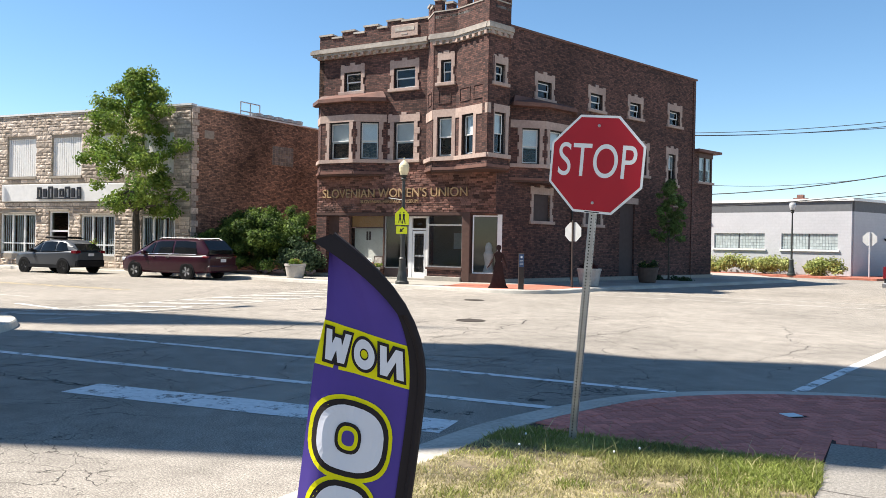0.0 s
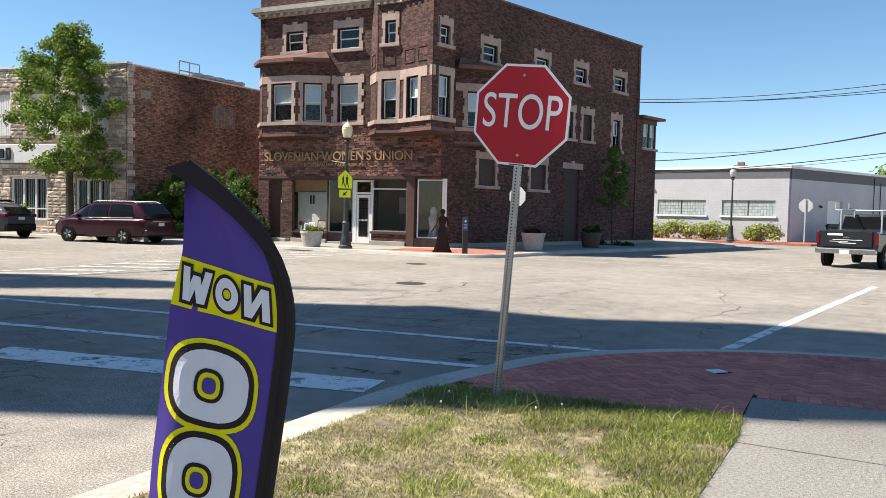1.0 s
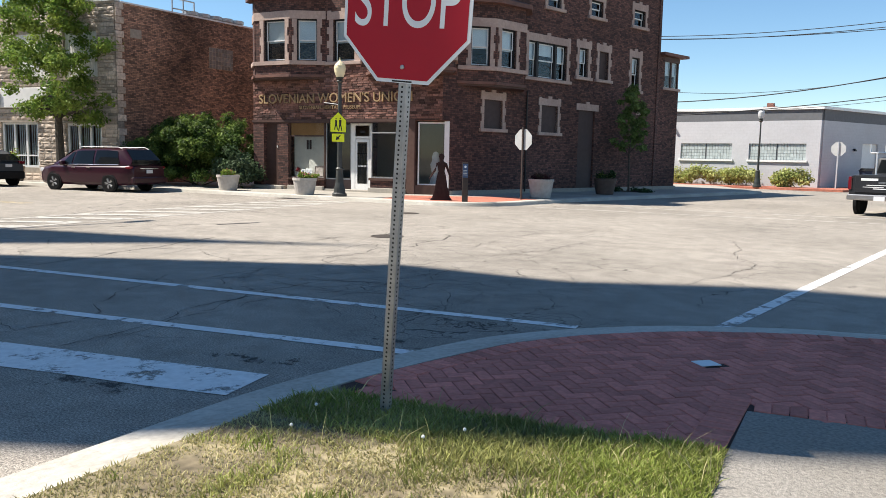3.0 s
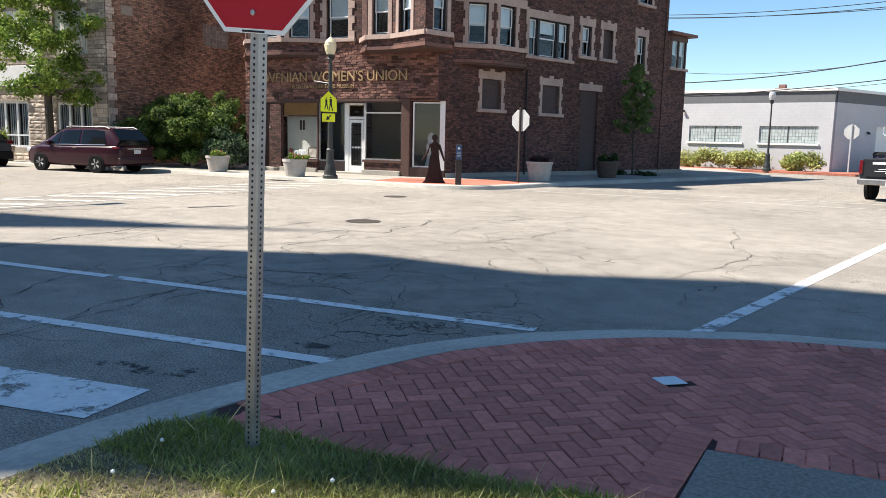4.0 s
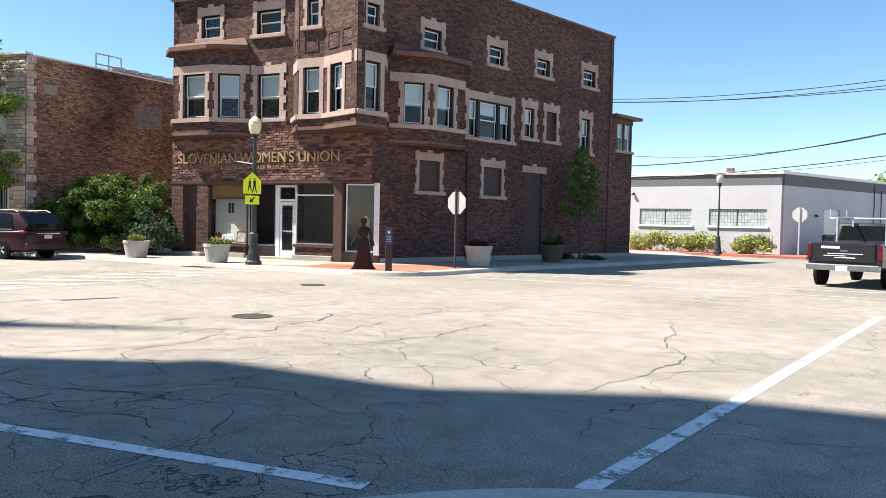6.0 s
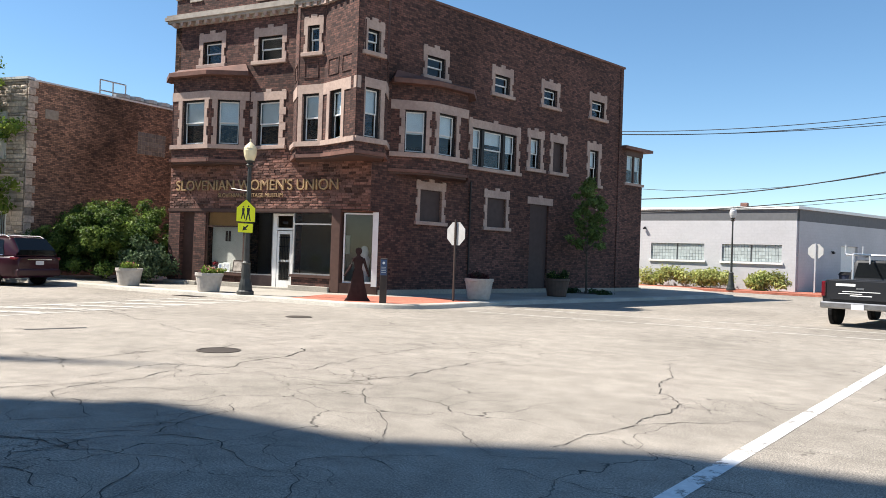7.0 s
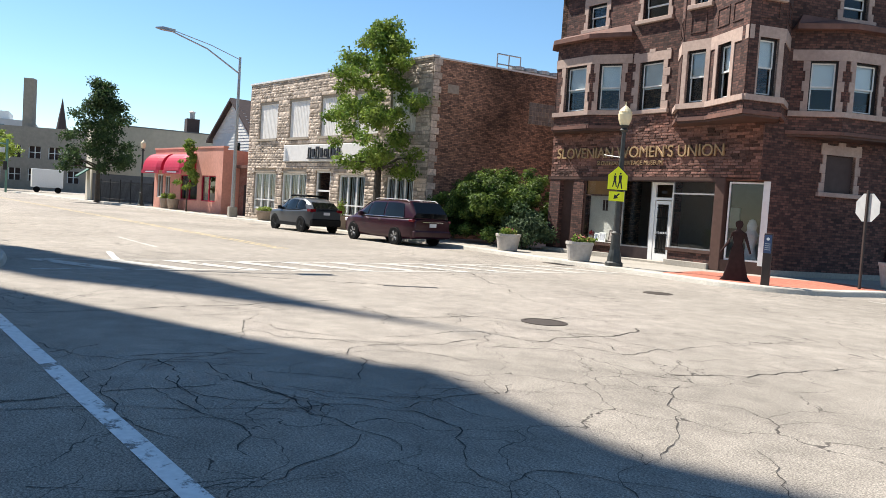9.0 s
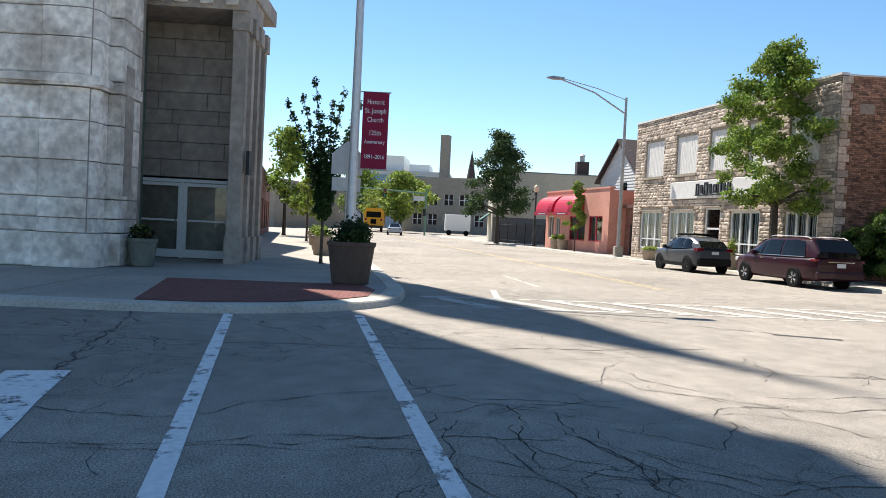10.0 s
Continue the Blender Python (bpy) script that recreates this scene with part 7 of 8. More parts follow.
part("rear_bumper", box(B(), (-2.2, -0.78, 0.32), (-1.95, 0.78, 0.66), um, 0.05), TRIMBLACK, suv)
part("number_plate", box(B(), (-2.16, -0.16, 0.84), (-2.13, 0.16, 0.97), um), PLATEW, suv)

# pickup with a ladder rack
BLACKP = car_paint("black_paint", (0.02, 0.021, 0.024))
pick, pm2, pside = car("pickup_truck", (-2.25, 36.2), 14, "black pickup truck with a pale ladder rack over its bed", BLACKP,
                       [(2.85, 0.5, 0.9, 0.8), (2.7, 0.42, 1.1, 0.95), (1.4, 0.42, 1.18, 1.0), (0.0, 0.42, 1.22, 1.0), (-0.2, 0.46, 1.30, 1.0), (-2.75, 0.5, 1.30, 1.0)],
                       [(1.45, 1.16, 1.2, 0.90, 0.76), (0.75, 1.2, 1.80, 0.92, 0.76), (0.3, 1.2, 1.9, 0.93, 0.78), (-0.7, 1.2, 1.88, 0.93, 0.78), (-0.95, 1.2, 1.3, 0.92, 0.8)],
                       None, 0.4, 2.0, ALLOY, "pickup")
for x in (1.85, -1.75):
    for sg in (-1, 1):
        part("wheel_arch", lathe(B(), [(0.47, -0.09), (0.47, 0.006)], (0, 0, 0), 20, pm2 @ Matrix.Translation((x, sg * 0.995, 0.42)) @ Matrix.Rotation(radians(-90 * sg), 4, "X")), TRIMBLACK, pick)
        wheel(pick, pm2, x, sg * 0.9, 0.4, ALLOY, sg)
side_glass(pick, pside, [(1.1, 0.55, 0.45, 0.72), (0.45, -0.65, -0.62, 0.4)])
part("rear_window", loft(B(), [[(-0.93, 0.72, 1.36), (-0.93, -0.72, 1.36), (-0.90, -0.72, 1.36), (-0.90, 0.72, 1.36)], [(-0.76, 0.66, 1.8), (-0.76, -0.66, 1.8), (-0.73, -0.66, 1.8), (-0.73, 0.66, 1.8)]], pm2), CARGLASS, pick)
tg = part("tailgate", box(B(), (-2.80, -0.80, 0.74), (-2.74, 0.80, 1.28), pm2, 0.015), BLACKP, pick)
for z, a, b, h in ((1.16, 0.12, 0.62, 0.035), (0.98, -0.5, 0.45, 0.009), (0.92, -0.05, 0.55, 0.008), (0.87, -0.3, 0.25, 0.012)):
    part("lettering_bar", box(B(), (-2.806, a, z - h), (-2.80, b, z + h), pm2), WHITESIGN, tg)
part("badge", box(B(), (-2.808, -0.1, 1.04), (-2.80, 0.1, 1.09), pm2), CHROME, tg)
part("rear_bumper", box(B(), (-2.98, -0.97, 0.50), (-2.78, 0.97, 0.68), pm2, 0.03), mat("dull_chrome", (0.35, 0.35, 0.36), 0.3, 0.9, vary=0.15, scale=6), pick)
part("number_plate", box(B(), (-2.995, -0.16, 0.5), (-2.98, 0.16, 0.64), pm2), PLATEW, pick)
for sg in (-1, 1):
    part("tail_lamp", box(B(), (-2.79, sg * 0.945 - 0.05, 0.82), (-2.60, sg * 0.945 + 0.06, 1.24), pm2, 0.02), TAILRED, pick)
    part("mirror", box(B(), (0.8, sg * 1.1 - 0.12, 1.22), (0.95, sg * 1.1 + 0.12, 1.46), pm2, 0.03), TRIMBLACK, pick)
rack = part("ladder_rack", tube(B(), [pm2 @ Vector((-0.75, -1.1, 2.02)), pm2 @ Vector((-0.75, 1.0, 2.02))], 0.03, 8), GALVPALE, pick, "pale steel ladder rack")
for sg in (-1, 1):
    part("rack_rail", tube(B(), [pm2 @ Vector((-2.3, sg * 0.95 if sg < 0 else 0.35, 2.02)), pm2 @ Vector((1.3, sg * 0.95 if sg < 0 else 0.35, 2.05))], 0.028, 8), GALVPALE, rack)
    for x in (-2.3, -0.75):
        y = sg * 0.95 if sg < 0 else 0.35
        part("rack_post", tube(B(), [pm2 @ Vector((x, y, 1.1)), pm2 @ Vector((x, y, 2.0)), pm2 @ Vector((x, y + sg * 0.2, 2.02)), pm2 @ Vector((x, y + sg * 0.2, 2.28))], 0.028, 8), GALVPALE, rack)
bin_ = thing("dumpster", (-3.6, 62.0, 0), "dark blue waste container beside the white building", "container")
part("bin_body", loft(B(), [[(-4.6, 61.2, 0.12), (-2.7, 61.9, 0.12), (-3.1, 63.0, 0.12), (-5.0, 62.3, 0.12)], [(-4.8, 61.05, 1.25), (-2.55, 61.85, 1.25), (-3.0, 63.15, 1.25), (-5.2, 62.35, 1.25)]], I4), mat("blue_steel", (0.02, 0.03, 0.06), 0.6, vary=0.15), bin_)
part("bin_lid", loft(B(), [[(-4.85, 61.0, 1.25), (-2.5, 61.8, 1.25), (-2.95, 63.2, 1.25), (-5.25, 62.4, 1.25)], [(-4.7, 61.3, 1.42), (-2.7, 62.0, 1.42), (-3.1, 63.0, 1.42), (-5.1, 62.35, 1.42)]], I4), TRIMBLACK, bin_)

# ---------- trees, bushes and hedges ----------
def tree(x, y, z0, trunk_r, fork, limbs, blobs, count, leaf, material, label, seed, name="tree"):
    """A tapered trunk, limbs to every clump, and a crown of single leaves."""
    t = thing(name, (x, y, z0), label, "tree")
    rng = random.Random(seed)
    part("trunk", tube(B(), [(x, y, z0 - 0.05), (x + 0.01, y, z0 + 0.15), (x + rng.uniform(-0.08, 0.08), y, z0 + fork * 0.5), (x + rng.uniform(-0.1, 0.1), y, z0 + fork), (x, y, z0 + fork * 1.5)], [trunk_r * 1.5, trunk_r * 1.1, trunk_r, trunk_r * 0.85, trunk_r * 0.5], 10), BARK, t)
    for bx, by, bz, r, h in blobs[:limbs]:
        s = Vector((x, y, z0 + fork * rng.uniform(0.9, 1.35)))
        e = Vector((bx, by, bz))
        mid = s.lerp(e, 0.5) + Vector((rng.uniform(-0.2, 0.2), rng.uniform(-0.2, 0.2), 0.25))
        part("limb", tube(B(), [s, mid, e], [trunk_r * 0.5, trunk_r * 0.3, trunk_r * 0.08], 6), BARK, t)
    leaf_cloud("crown", blobs, count, leaf, material, t, seed)
    return t


def crown(x, y, z0, z1, r, n, seed, taper=0.5, small=0.42):
    """Uneven clumps spread over a crown that is widest a third of the way up."""
    rng = random.Random(seed)
    out = []
    for i in range(n):
        t = (i + 0.5) / n
        z = z0 + (z1 - z0) * (t ** 0.9)
        rr = r * (math.sin(math.pi * min(1, 0.18 + 0.82 * t) ** 0.8) * (1 - taper) + taper * (1 - t) + 0.12)
        a = rng.uniform(0, 2 * math.pi)
        q = rng.uniform(0.2, 1.0) * rr
        s = r * small * rng.uniform(0.65, 1.15)
        out.append((x + q * math.cos(a), y + q * math.sin(a), z, s, s * rng.uniform(0.6, 0.85)))
    return out


tree(-36.4, 27.6, 0.13, 0.19, 2.9, 12, crown(-36.1, 27.5, 3.0, 9.9, 3.4, 120, 4, 0.25, 0.165), 24000, 0.165, LEAFMID, "leafy street tree with an open crown before the stone building", 4)
tree(-75.5, 19.9, 0.13, 0.2, 2.4, 8, crown(-75.5, 19.9, 2.8, 10.2, 3.3, 60, 6, 0.6, 0.27), 11000, 0.26, leaf_mat("deep_green_leaves", (0.045, 0.08, 0.03), (0.07, 0.11, 0.04)), "dense dark green street tree beside the fence", 6)
fan = []
for k, (dx, dy, top) in enumerate(((0.1, -1.25, 5.2), (-0.5, -0.85, 5.5), (0.4, -0.35, 5.9), (-0.3, 0.15, 5.3), (0.5, 0.55, 5.6), (-0.1, 1.05, 5.3), (0.3, 0.9, 4.7), (-0.6, -0.2, 4.9))):
    for q in range(9):
        u = q / 8
        fan.append((-28.3 + dx * u ** 1.2, 8.8 + dy * u ** 1.2, 1.9 + (top - 1.9) * u, 0.16 * (1 - u) + 0.13, 0.2 * (1 - u) + 0.2))
fan_tree = tree(-28.3, 8.8, 0.13, 0.05, 1.9, 0, fan, 5600, 0.13, LEAFDARK, "young dark-leaved street tree with upright branches", 8)
for k in range(8):
    part("limb", tube(B(), [b[:3] for b in fan[k * 9:k * 9 + 9:2]], [0.035, 0.028, 0.02, 0.014, 0.008], 5), BARK, fan_tree)
tree(-13.9, 42.3, 0.13, 0.045, 1.7, 6, crown(-13.9, 42.3, 2.1, 5.1, 0.95, 44, 9, 0.3, 0.3), 4200, 0.14, leaf_mat("shaded_tree_leaves", (0.10, 0.16, 0.045), (0.14, 0.20, 0.06)), "slender young street tree beside the brick wall", 9)
tree(-58.0, 23.5, 0.13, 0.05, 1.7, 5, crown(-58.0, 23.5, 1.7, 5.0, 0.95, 26, 12, 0.6, 0.36), 2600, 0.16, LEAFMID, "thin young tree before the pink shop", 12)
tree(-52.0, 5.3, 0.13, 0.07, 1.9, 5, crown(-52, 5.3, 1.6, 5.0, 0.95, 34, 13, 0.5, 0.36), 3000, 0.19, LEAFLIME, "bright lime-green street tree on the church side", 13)
tree(-66.0, 1.7, 0.13, 0.14, 2.6, 5, crown(-66, 1.7, 2.6, 8.6, 2.4, 34, 14, 0.4, 0.42), 2600, 0.36, LEAFMID, "broad green tree along the street", 14)
tree(-128.0, 10.4, 0.05, 0.25, 2.8, 6, crown(-128, 10.4, 2.6, 9.0, 6.4, 60, 15, 0.3, 0.24), 7000, 0.5, LEAFLIME, "spreading yellow-green tree at the end of the street", 15)
tree(-150.0, 3.0, 0.05, 0.25, 2.8, 4, crown(-150, 3, 3.0, 11.0, 6.0, 16, 16, 0.3, 0.4), 3000, 0.6, LEAFMID, "large green tree at the end of the street", 16)
tree(4.0, 112.0, 0.0, 0.4, 3.0, 4, crown(4, 112, 3.0, 9.5, 7.0, 20, 17, 0.3, 0.4), 4500, 0.6, LEAFMID, "large green tree beyond the white building", 17)


def bush(name, blobs, count, leaf, material, label, seed, base):
    b = thing(name, base, label, "bush")
    for k in range(5):
        part("stem", tube(B(), [(base[0] + 0.15 * k - 0.3, base[1], base[2]), (blobs[k % len(blobs)][0], blobs[k % len(blobs)][1], blobs[k % len(blobs)][2])], [0.03, 0.01], 5), BARK, b)
    leaf_cloud("foliage", blobs, count, leaf, material, b, seed)
    return b


rng = random.Random(21)
clumps = []
for k in range(190):
    u, v = rng.uniform(0, 1), rng.uniform(0, 1)
    high = 3.55 - 0.9 * (2 * u - 0.95) ** 2 - 0.5 * (1 - v)
    clumps.append((-33.0 + 5.2 * u, 28.6 + 3.2 * v, high * (0.16 + 0.8 * rng.uniform(0, 1) ** 0.75), rng.uniform(0.22, 0.55), rng.uniform(0.2, 0.42)))
bush("bush", clumps, 46000, 0.13, leaf_mat("dark_bush_leaves", (0.04, 0.08, 0.017), (0.17, 0.235, 0.05)), "big dark green bush filling the gap between the buildings", 21, (-30.5, 30.5, 0.12))
bush("bush", [(-28.4 + rng.uniform(0, 1.7), 29.3 + rng.uniform(0, 1.2), rng.uniform(0.2, 1.0) + rng.uniform(0, 0.75), rng.uniform(0.22, 0.5), 0.36) for _ in range(30)], 5600, 0.14, leaf_mat("grey_green_leaves", (0.10, 0.14, 0.075), (0.075, 0.12, 0.05)), "grey-green bush beside the brown shop door", 22, (-27.3, 29.4, 0.12))
for a, b, sd in ((-10.2, -6.8, 31), (-6.8, -3.2, 32), (-2.3, -0.4, 33)):
    bl = []
    for k in range(16):
        p = on(WF, rng.uniform(a, b), rng.uniform(0.7, 1.5))
        bl.append((p[0], p[1], rng.uniform(0.4, 1.05), 0.55, 0.42))
    bush("hedge_shrub", bl, 3600, 0.17, LEAFPALE, "pale yellow-green shrub before the white wall", sd, (*on(WF, (a + b) / 2, 1.1), 0.13))
bush("ground_plants", [(-13.9 + rng.uniform(-0.9, 0.9), 42.3 + rng.uniform(-0.5, 0.5), 0.2, 0.4, 0.16) for _ in range(6)], 900, 0.12, LEAFDARK, "low dark plants round the young tree", 35, (-13.9, 42.3, 0.13))
# ---------- church side of the street ----------
pole = thing("lamp_standard", (-25.0, 9.95, 0.13), "tall pale steel lamp standard carrying a banner", "lamp post")
part("shaft", lathe(B(), [(0.2, 0), (0.2, 0.25), (0.135, 0.3), (0.13, 3), (0.10, 9.5), (0.09, 10.5)], (-25.0, 9.95, 0.13), 16), GALVPALE, pole)
part("arm", tube(B(), [(-25, 9.95, 10.4), (-25, 11.55, 11.0), (-25, 13.15, 11.3)], [0.06, 0.05, 0.04], 8), GALVPALE, pole)
part("lamp_head", box(B(), (-25.15, 12.85, 11.2), (-24.85, 13.65, 11.38), I4, 0.05), GALVPALE, pole)
banner = thing("street_banner", (-25.0, 10.45, 3.0), "dark red church anniversary banner on the lamp standard", "banner")
BANNERRED = mat("banner_red", (0.20, 0.008, 0.04), 0.7, vary=0.06, scale=5)
bcl = part("cloth", box(B(), (-24.97, 10.15, 3.05), (-24.955, 10.88, 5.2)), BANNERRED, banner)
BMX = Matrix.Translation((-24.952, 10.515, 0)) @ Matrix.Rotation(radians(90), 4, "Z")
for txt, z, sz in (("Historic", 4.92, 0.19), ("St. Joseph", 4.67, 0.19), ("Church", 4.42, 0.19), ("125th", 4.05, 0.19), ("Anniversary", 3.80, 0.15), ("1891–2016", 3.38, 0.165)):
    letters("banner_text", txt, sz, BMX @ Matrix.Translation((0, -0.002, z)), FLAGWHITE, bcl, 0.0008, squeeze=0.8)
for z in (3.03, 5.2):
    part("bracket", tube(B(), [(-25, 9.95, z), (-24.96, 10.93, z)], 0.018, 6), GALV, banner)
bs = thing("road_sign", (-26.0, 9.7, 0.13), "pale backs of a pentagon sign and plaque on a post", "road sign")
part("post", tube(B(), [(-26.0, 9.7, 0.1), (-26.0, 9.7, 3.9)], 0.03, 8), GALV, bs)
RB = Matrix.Translation((-25.94, 9.7, 0)) @ Matrix.Rotation(radians(90), 4, "Z")
part("pentagon_back", plate(B(), [(-0.45, -0.45), (0.45, -0.45), (0.45, 0.15), (0, 0.55), (-0.45, 0.15)], 0.0, 0.005, RB @ Matrix.Translation((0, 0, 3.35))), SIGNBACK, bs)
part("plaque_back", plate(B(), [(-0.42, -0.2), (0.42, -0.2), (0.42, 0.2), (-0.42, 0.2)], 0.0, 0.005, RB @ Matrix.Translation((0, 0, 2.62))), SIGNBACK, bs)

red_block = thing("red_brick_building", (-60, -4, 0.12), "low red brick shop building past the church", "building")
part("street_wall", holed(B(), 0, 36.5, 0.1, 5.2, 0.4, [(3 + i * 4.2, 5.6 + i * 4.2, 0.6, 2.9) for i in range(8)], wall_frame((-42.3, 3.4), -98)), BRICKPLAIN, red_block)
part("end_wall", box(B(), (-42.6, -8, 0.1), (-42.2, 3.35, 5.2)), BRICKPLAIN, red_block)
part("parapet", box(B(), (-43.2, -8, 5.2), (-42.1, 3.45, 5.5)), CHSTONE, red_block)
part("core", prism(B(), [(-42.6, -8), (-42.6, 3.0), (-78, -2.0), (-78, -12)][::-1], 0.1, 5.0), BRICKPLAIN, red_block)
part("flue", tube(B(), [(-44, 1.3, 5.0), (-44, 1.3, 7.6)], 0.22, 10), BLACKPAINT, red_block)

# ---------- shops beyond the stone building ----------
PINK = mat("salmon_stucco", (0.648, 0.315, 0.243), 0.85, vary=0.08, scale=6, second=(0.576, 0.270, 0.207), patch=0.7)
AWN = mat("red_awning_vinyl", (0.42, 0.012, 0.045), 0.5, vary=0.08, scale=4)
CREAM = mat("cream_stucco", (0.50, 0.46, 0.37), 0.88, vary=0.06, scale=3, second=(0.44, 0.40, 0.32), patch=0.8, patch_scale=0.3)
pink = thing("pink_shop", (-61, 27, 0.12), "low salmon stucco shop with red domed awnings", "building")
PKW = [(-31.6, -30.6, 0.13, 2.6), (-28.6, -25.6, 0.9, 2.7), (-24.9, -22.6, 0.9, 2.7), (-33.2, -32.0, 0.9, 2.7)]
part("front_wall", holed(B(), -33.8, -21.6, 0.1, 4.6, 0.3, PKW, LF), PINK, pink)
part("side_wall", box(B(), (-21.9, 0.3, 0.1), (-21.6, 3.5, 4.5), LF), PINK, pink)
part("parapet_cap", box(B(), (-33.9, -0.05, 4.6), (-21.5, 0.35, 4.72), LF), PINK, pink)
part("back", box(B(), (-33.8, 0.5, 0.1), (-22.0, 3.5, 4.2), LF), DARKBOARD, pink)
for a, b, z0, z1 in PKW:
    bm = B()
    for p, q in (((a, z0), (a + 0.08, z1)), ((b - 0.08, z0), (b, z1)), ((a + 0.08, z0), (b - 0.08, z0 + 0.08)), ((a + 0.08, z1 - 0.08), (b - 0.08, z1)), (((a + b) / 2 - 0.04, z0 + 0.08), ((a + b) / 2 + 0.04, z1 - 0.08))):
        box(bm, (p[0], 0.05, p[1]), (q[0], 0.15, q[1]), LF)
    w = part("window", bm, AWN if b - a > 1.5 else WHITEPAINT, pink)
    part("pane", box(B(), (a + 0.08, 0.09, z0 + 0.08), (b - 0.08, 0.1, z1 - 0.08), LF), GLASS, w).visible_shadow = False
for a, b in ((-33.9, -30.2), (-29.6, -25.9)):
    bm = B()
    n, k = 7, 8
    rows = []
    for i in range(n + 1):
        s = a + (b - a) * i / n
        rows.append([bm.verts.new(LF @ Vector((s, -1.1 * math.sin(math.pi / 2 * j / k) * (1 if 0 < i < n else 0.85), 2.95 + 1.3 * math.cos(math.pi / 2 * j / k)))) for j in range(k + 1)])
    for p, q in zip(rows, rows[1:]):
        for j in range(k):
            bm.faces.new((p[j], q[j], q[j + 1], p[j + 1]))
    for r in (rows[0], rows[-1]):
        c = bm.verts.new(LF @ Vector((a if r is rows[0] else b, 0.0, 2.95)))
        for j in range(k):
            bm.faces.new((r[j], r[j + 1], c))
    bmesh.ops.recalc_face_normals(bm, faces=bm.faces)
    aw = part("awning", bm, AWN, pink, "domed red vinyl awning")
    part("valance", box(B(), (a + 0.1, -1.06, 2.72), (b - 0.1, -1.03, 2.96), LF), AWN, aw)
    part("lettering_bar", box(B(), (a + 1.0, -1.075, 2.8), (b - 1.0, -1.062, 2.88), LF), FLAGWHITE, aw)
shed = thing("brown_annexe", (-53, 27, 0.12), "low brown annexe between the shops", "building")
part("wall", box(B(), (-21.5, 1.2, 0.1), (-18.1, 7, 3.3), LF), BRICKPLAIN, shed)
part("roof", box(B(), (-21.55, 0.9, 3.3), (-18.05, 7, 3.5), LF), SHINGLE, shed)
part("gate", box(B(), (-20.6, 1.12, 0.13), (-19.0, 1.2, 2.2), LF), BLACKPAINT, shed)
house = thing("gabled_house", (-61, 31, 0.12), "white clapboard house with a steep dark gable roof", "house")
HF = wall_frame((-63.5, 28.0), 80)
SIDING = mat("white_clapboard", (0.66, 0.65, 0.62), 0.7, vary=0.05, scale=4)
gable = part("gable_wall", box(B(), (-3.6, 0.05, 0.1), (3.6, 0.2, 5.9), HF), SIDING, house, "white lapped boards")
for i in range(36):
    z = 0.2 + i * 0.235
    hw = 3.6 if z < 5.9 else 3.6 * max(0.02, (8.7 - z) / 2.8)
    if z < 8.5:
        part("board", loft(B(), [[(-hw, -0.03, z), (-hw, 0.19, z), (-hw, 0.19, z + 0.235), (-hw, 0.0, z + 0.235)], [(hw, -0.03, z), (hw, 0.19, z), (hw, 0.19, z + 0.235), (hw, 0.0, z + 0.235)]], HF), SIDING, gable)
bm = B()
for sg in (-1, 1):
    v = [bm.verts.new(HF @ Vector(p)) for p in ((0, -0.4, 8.95), (sg * 4.0, -0.4, 5.75), (sg * 4.0, 9, 5.75), (0, 9, 8.95), (0, -0.4, 8.75), (sg * 4.0, -0.4, 5.55), (sg * 4.0, 9, 5.55), (0, 9, 8.75))]
    for q in ((0, 1, 2, 3), (4, 5, 6, 7), (0, 1, 5, 4), (1, 2, 6, 5)):
        bm.faces.new([v[i] for i in q])
bmesh.ops.recalc_face_normals(bm, faces=bm.faces)
part("roof", bm, DARKBOARD, house)
part("side_wall", box(B(), (-3.6, 0.2, 0.1), (3.6, 8.8, 5.9), HF), SIDING, house)
part("window", box(B(), (0.4, -0.05, 4.0), (1.3, 0.0, 5.5), HF), CARGLASS, house)
cream = thing("cream_building", (-95, 28, 0.12), "long plain cream stucco building behind a fence", "building")
part("east_wall", box(B(), (-80.3, 19.9, 0.1), (-80.0, 40, 7.1)), CREAM, cream)
part("street_wall", box(B(), (-84.0, 19.9, 0.1), (-80.3, 20.2, 7.1)), CREAM, cream)
part("west_wall", box(B(), (-84.3, 19.9, 0.1), (-84.0, 26.3, 7.1)), CREAM, cream)
part("rear_street_wall", box(B(), (-118.0, 26.0, 0.1), (-84.3, 26.3, 7.1)), CREAM, cream)
part("roof", prism(B(), [(-80.1, 20.0), (-80.1, 40), (-118, 40), (-118, 26.1), (-84.1, 26.1), (-84.1, 20.0)][::-1], 6.7, 6.85), TILEROOF, cream)
part("coping", box(B(), (-80.35, 19.85, 7.1), (-79.95, 40, 7.2)), GREYBAND, cream)
part("grey_dado", box(B(), (-80.0, 20.0, 0.1), (-79.96, 40, 2.6)), GREYBAND, cream)
part("stack", box(B(), (-82.5, 28.4, 6.8), (-81.3, 29.6, 8.6)), DARKBOARD, cream)
part("stack_pot", lathe(B(), [(0.25, 8.6), (0.25, 9.2), (0.4, 9.25), (0.1, 9.4)], (-81.9, 29.0, 0), 10), GALV, cream)
part("awning", loft(B(), [[(-83.9, 20.4, 3.4), (-83.9, 18.9, 2.3), (-83.9, 18.9, 2.2), (-83.9, 20.4, 3.3)], [(-81.2, 20.4, 3.4), (-81.2, 18.9, 2.3), (-81.2, 18.9, 2.2), (-81.2, 20.4, 3.3)]], I4), mat("green_awning", (0.02, 0.09, 0.06), 0.6), cream)
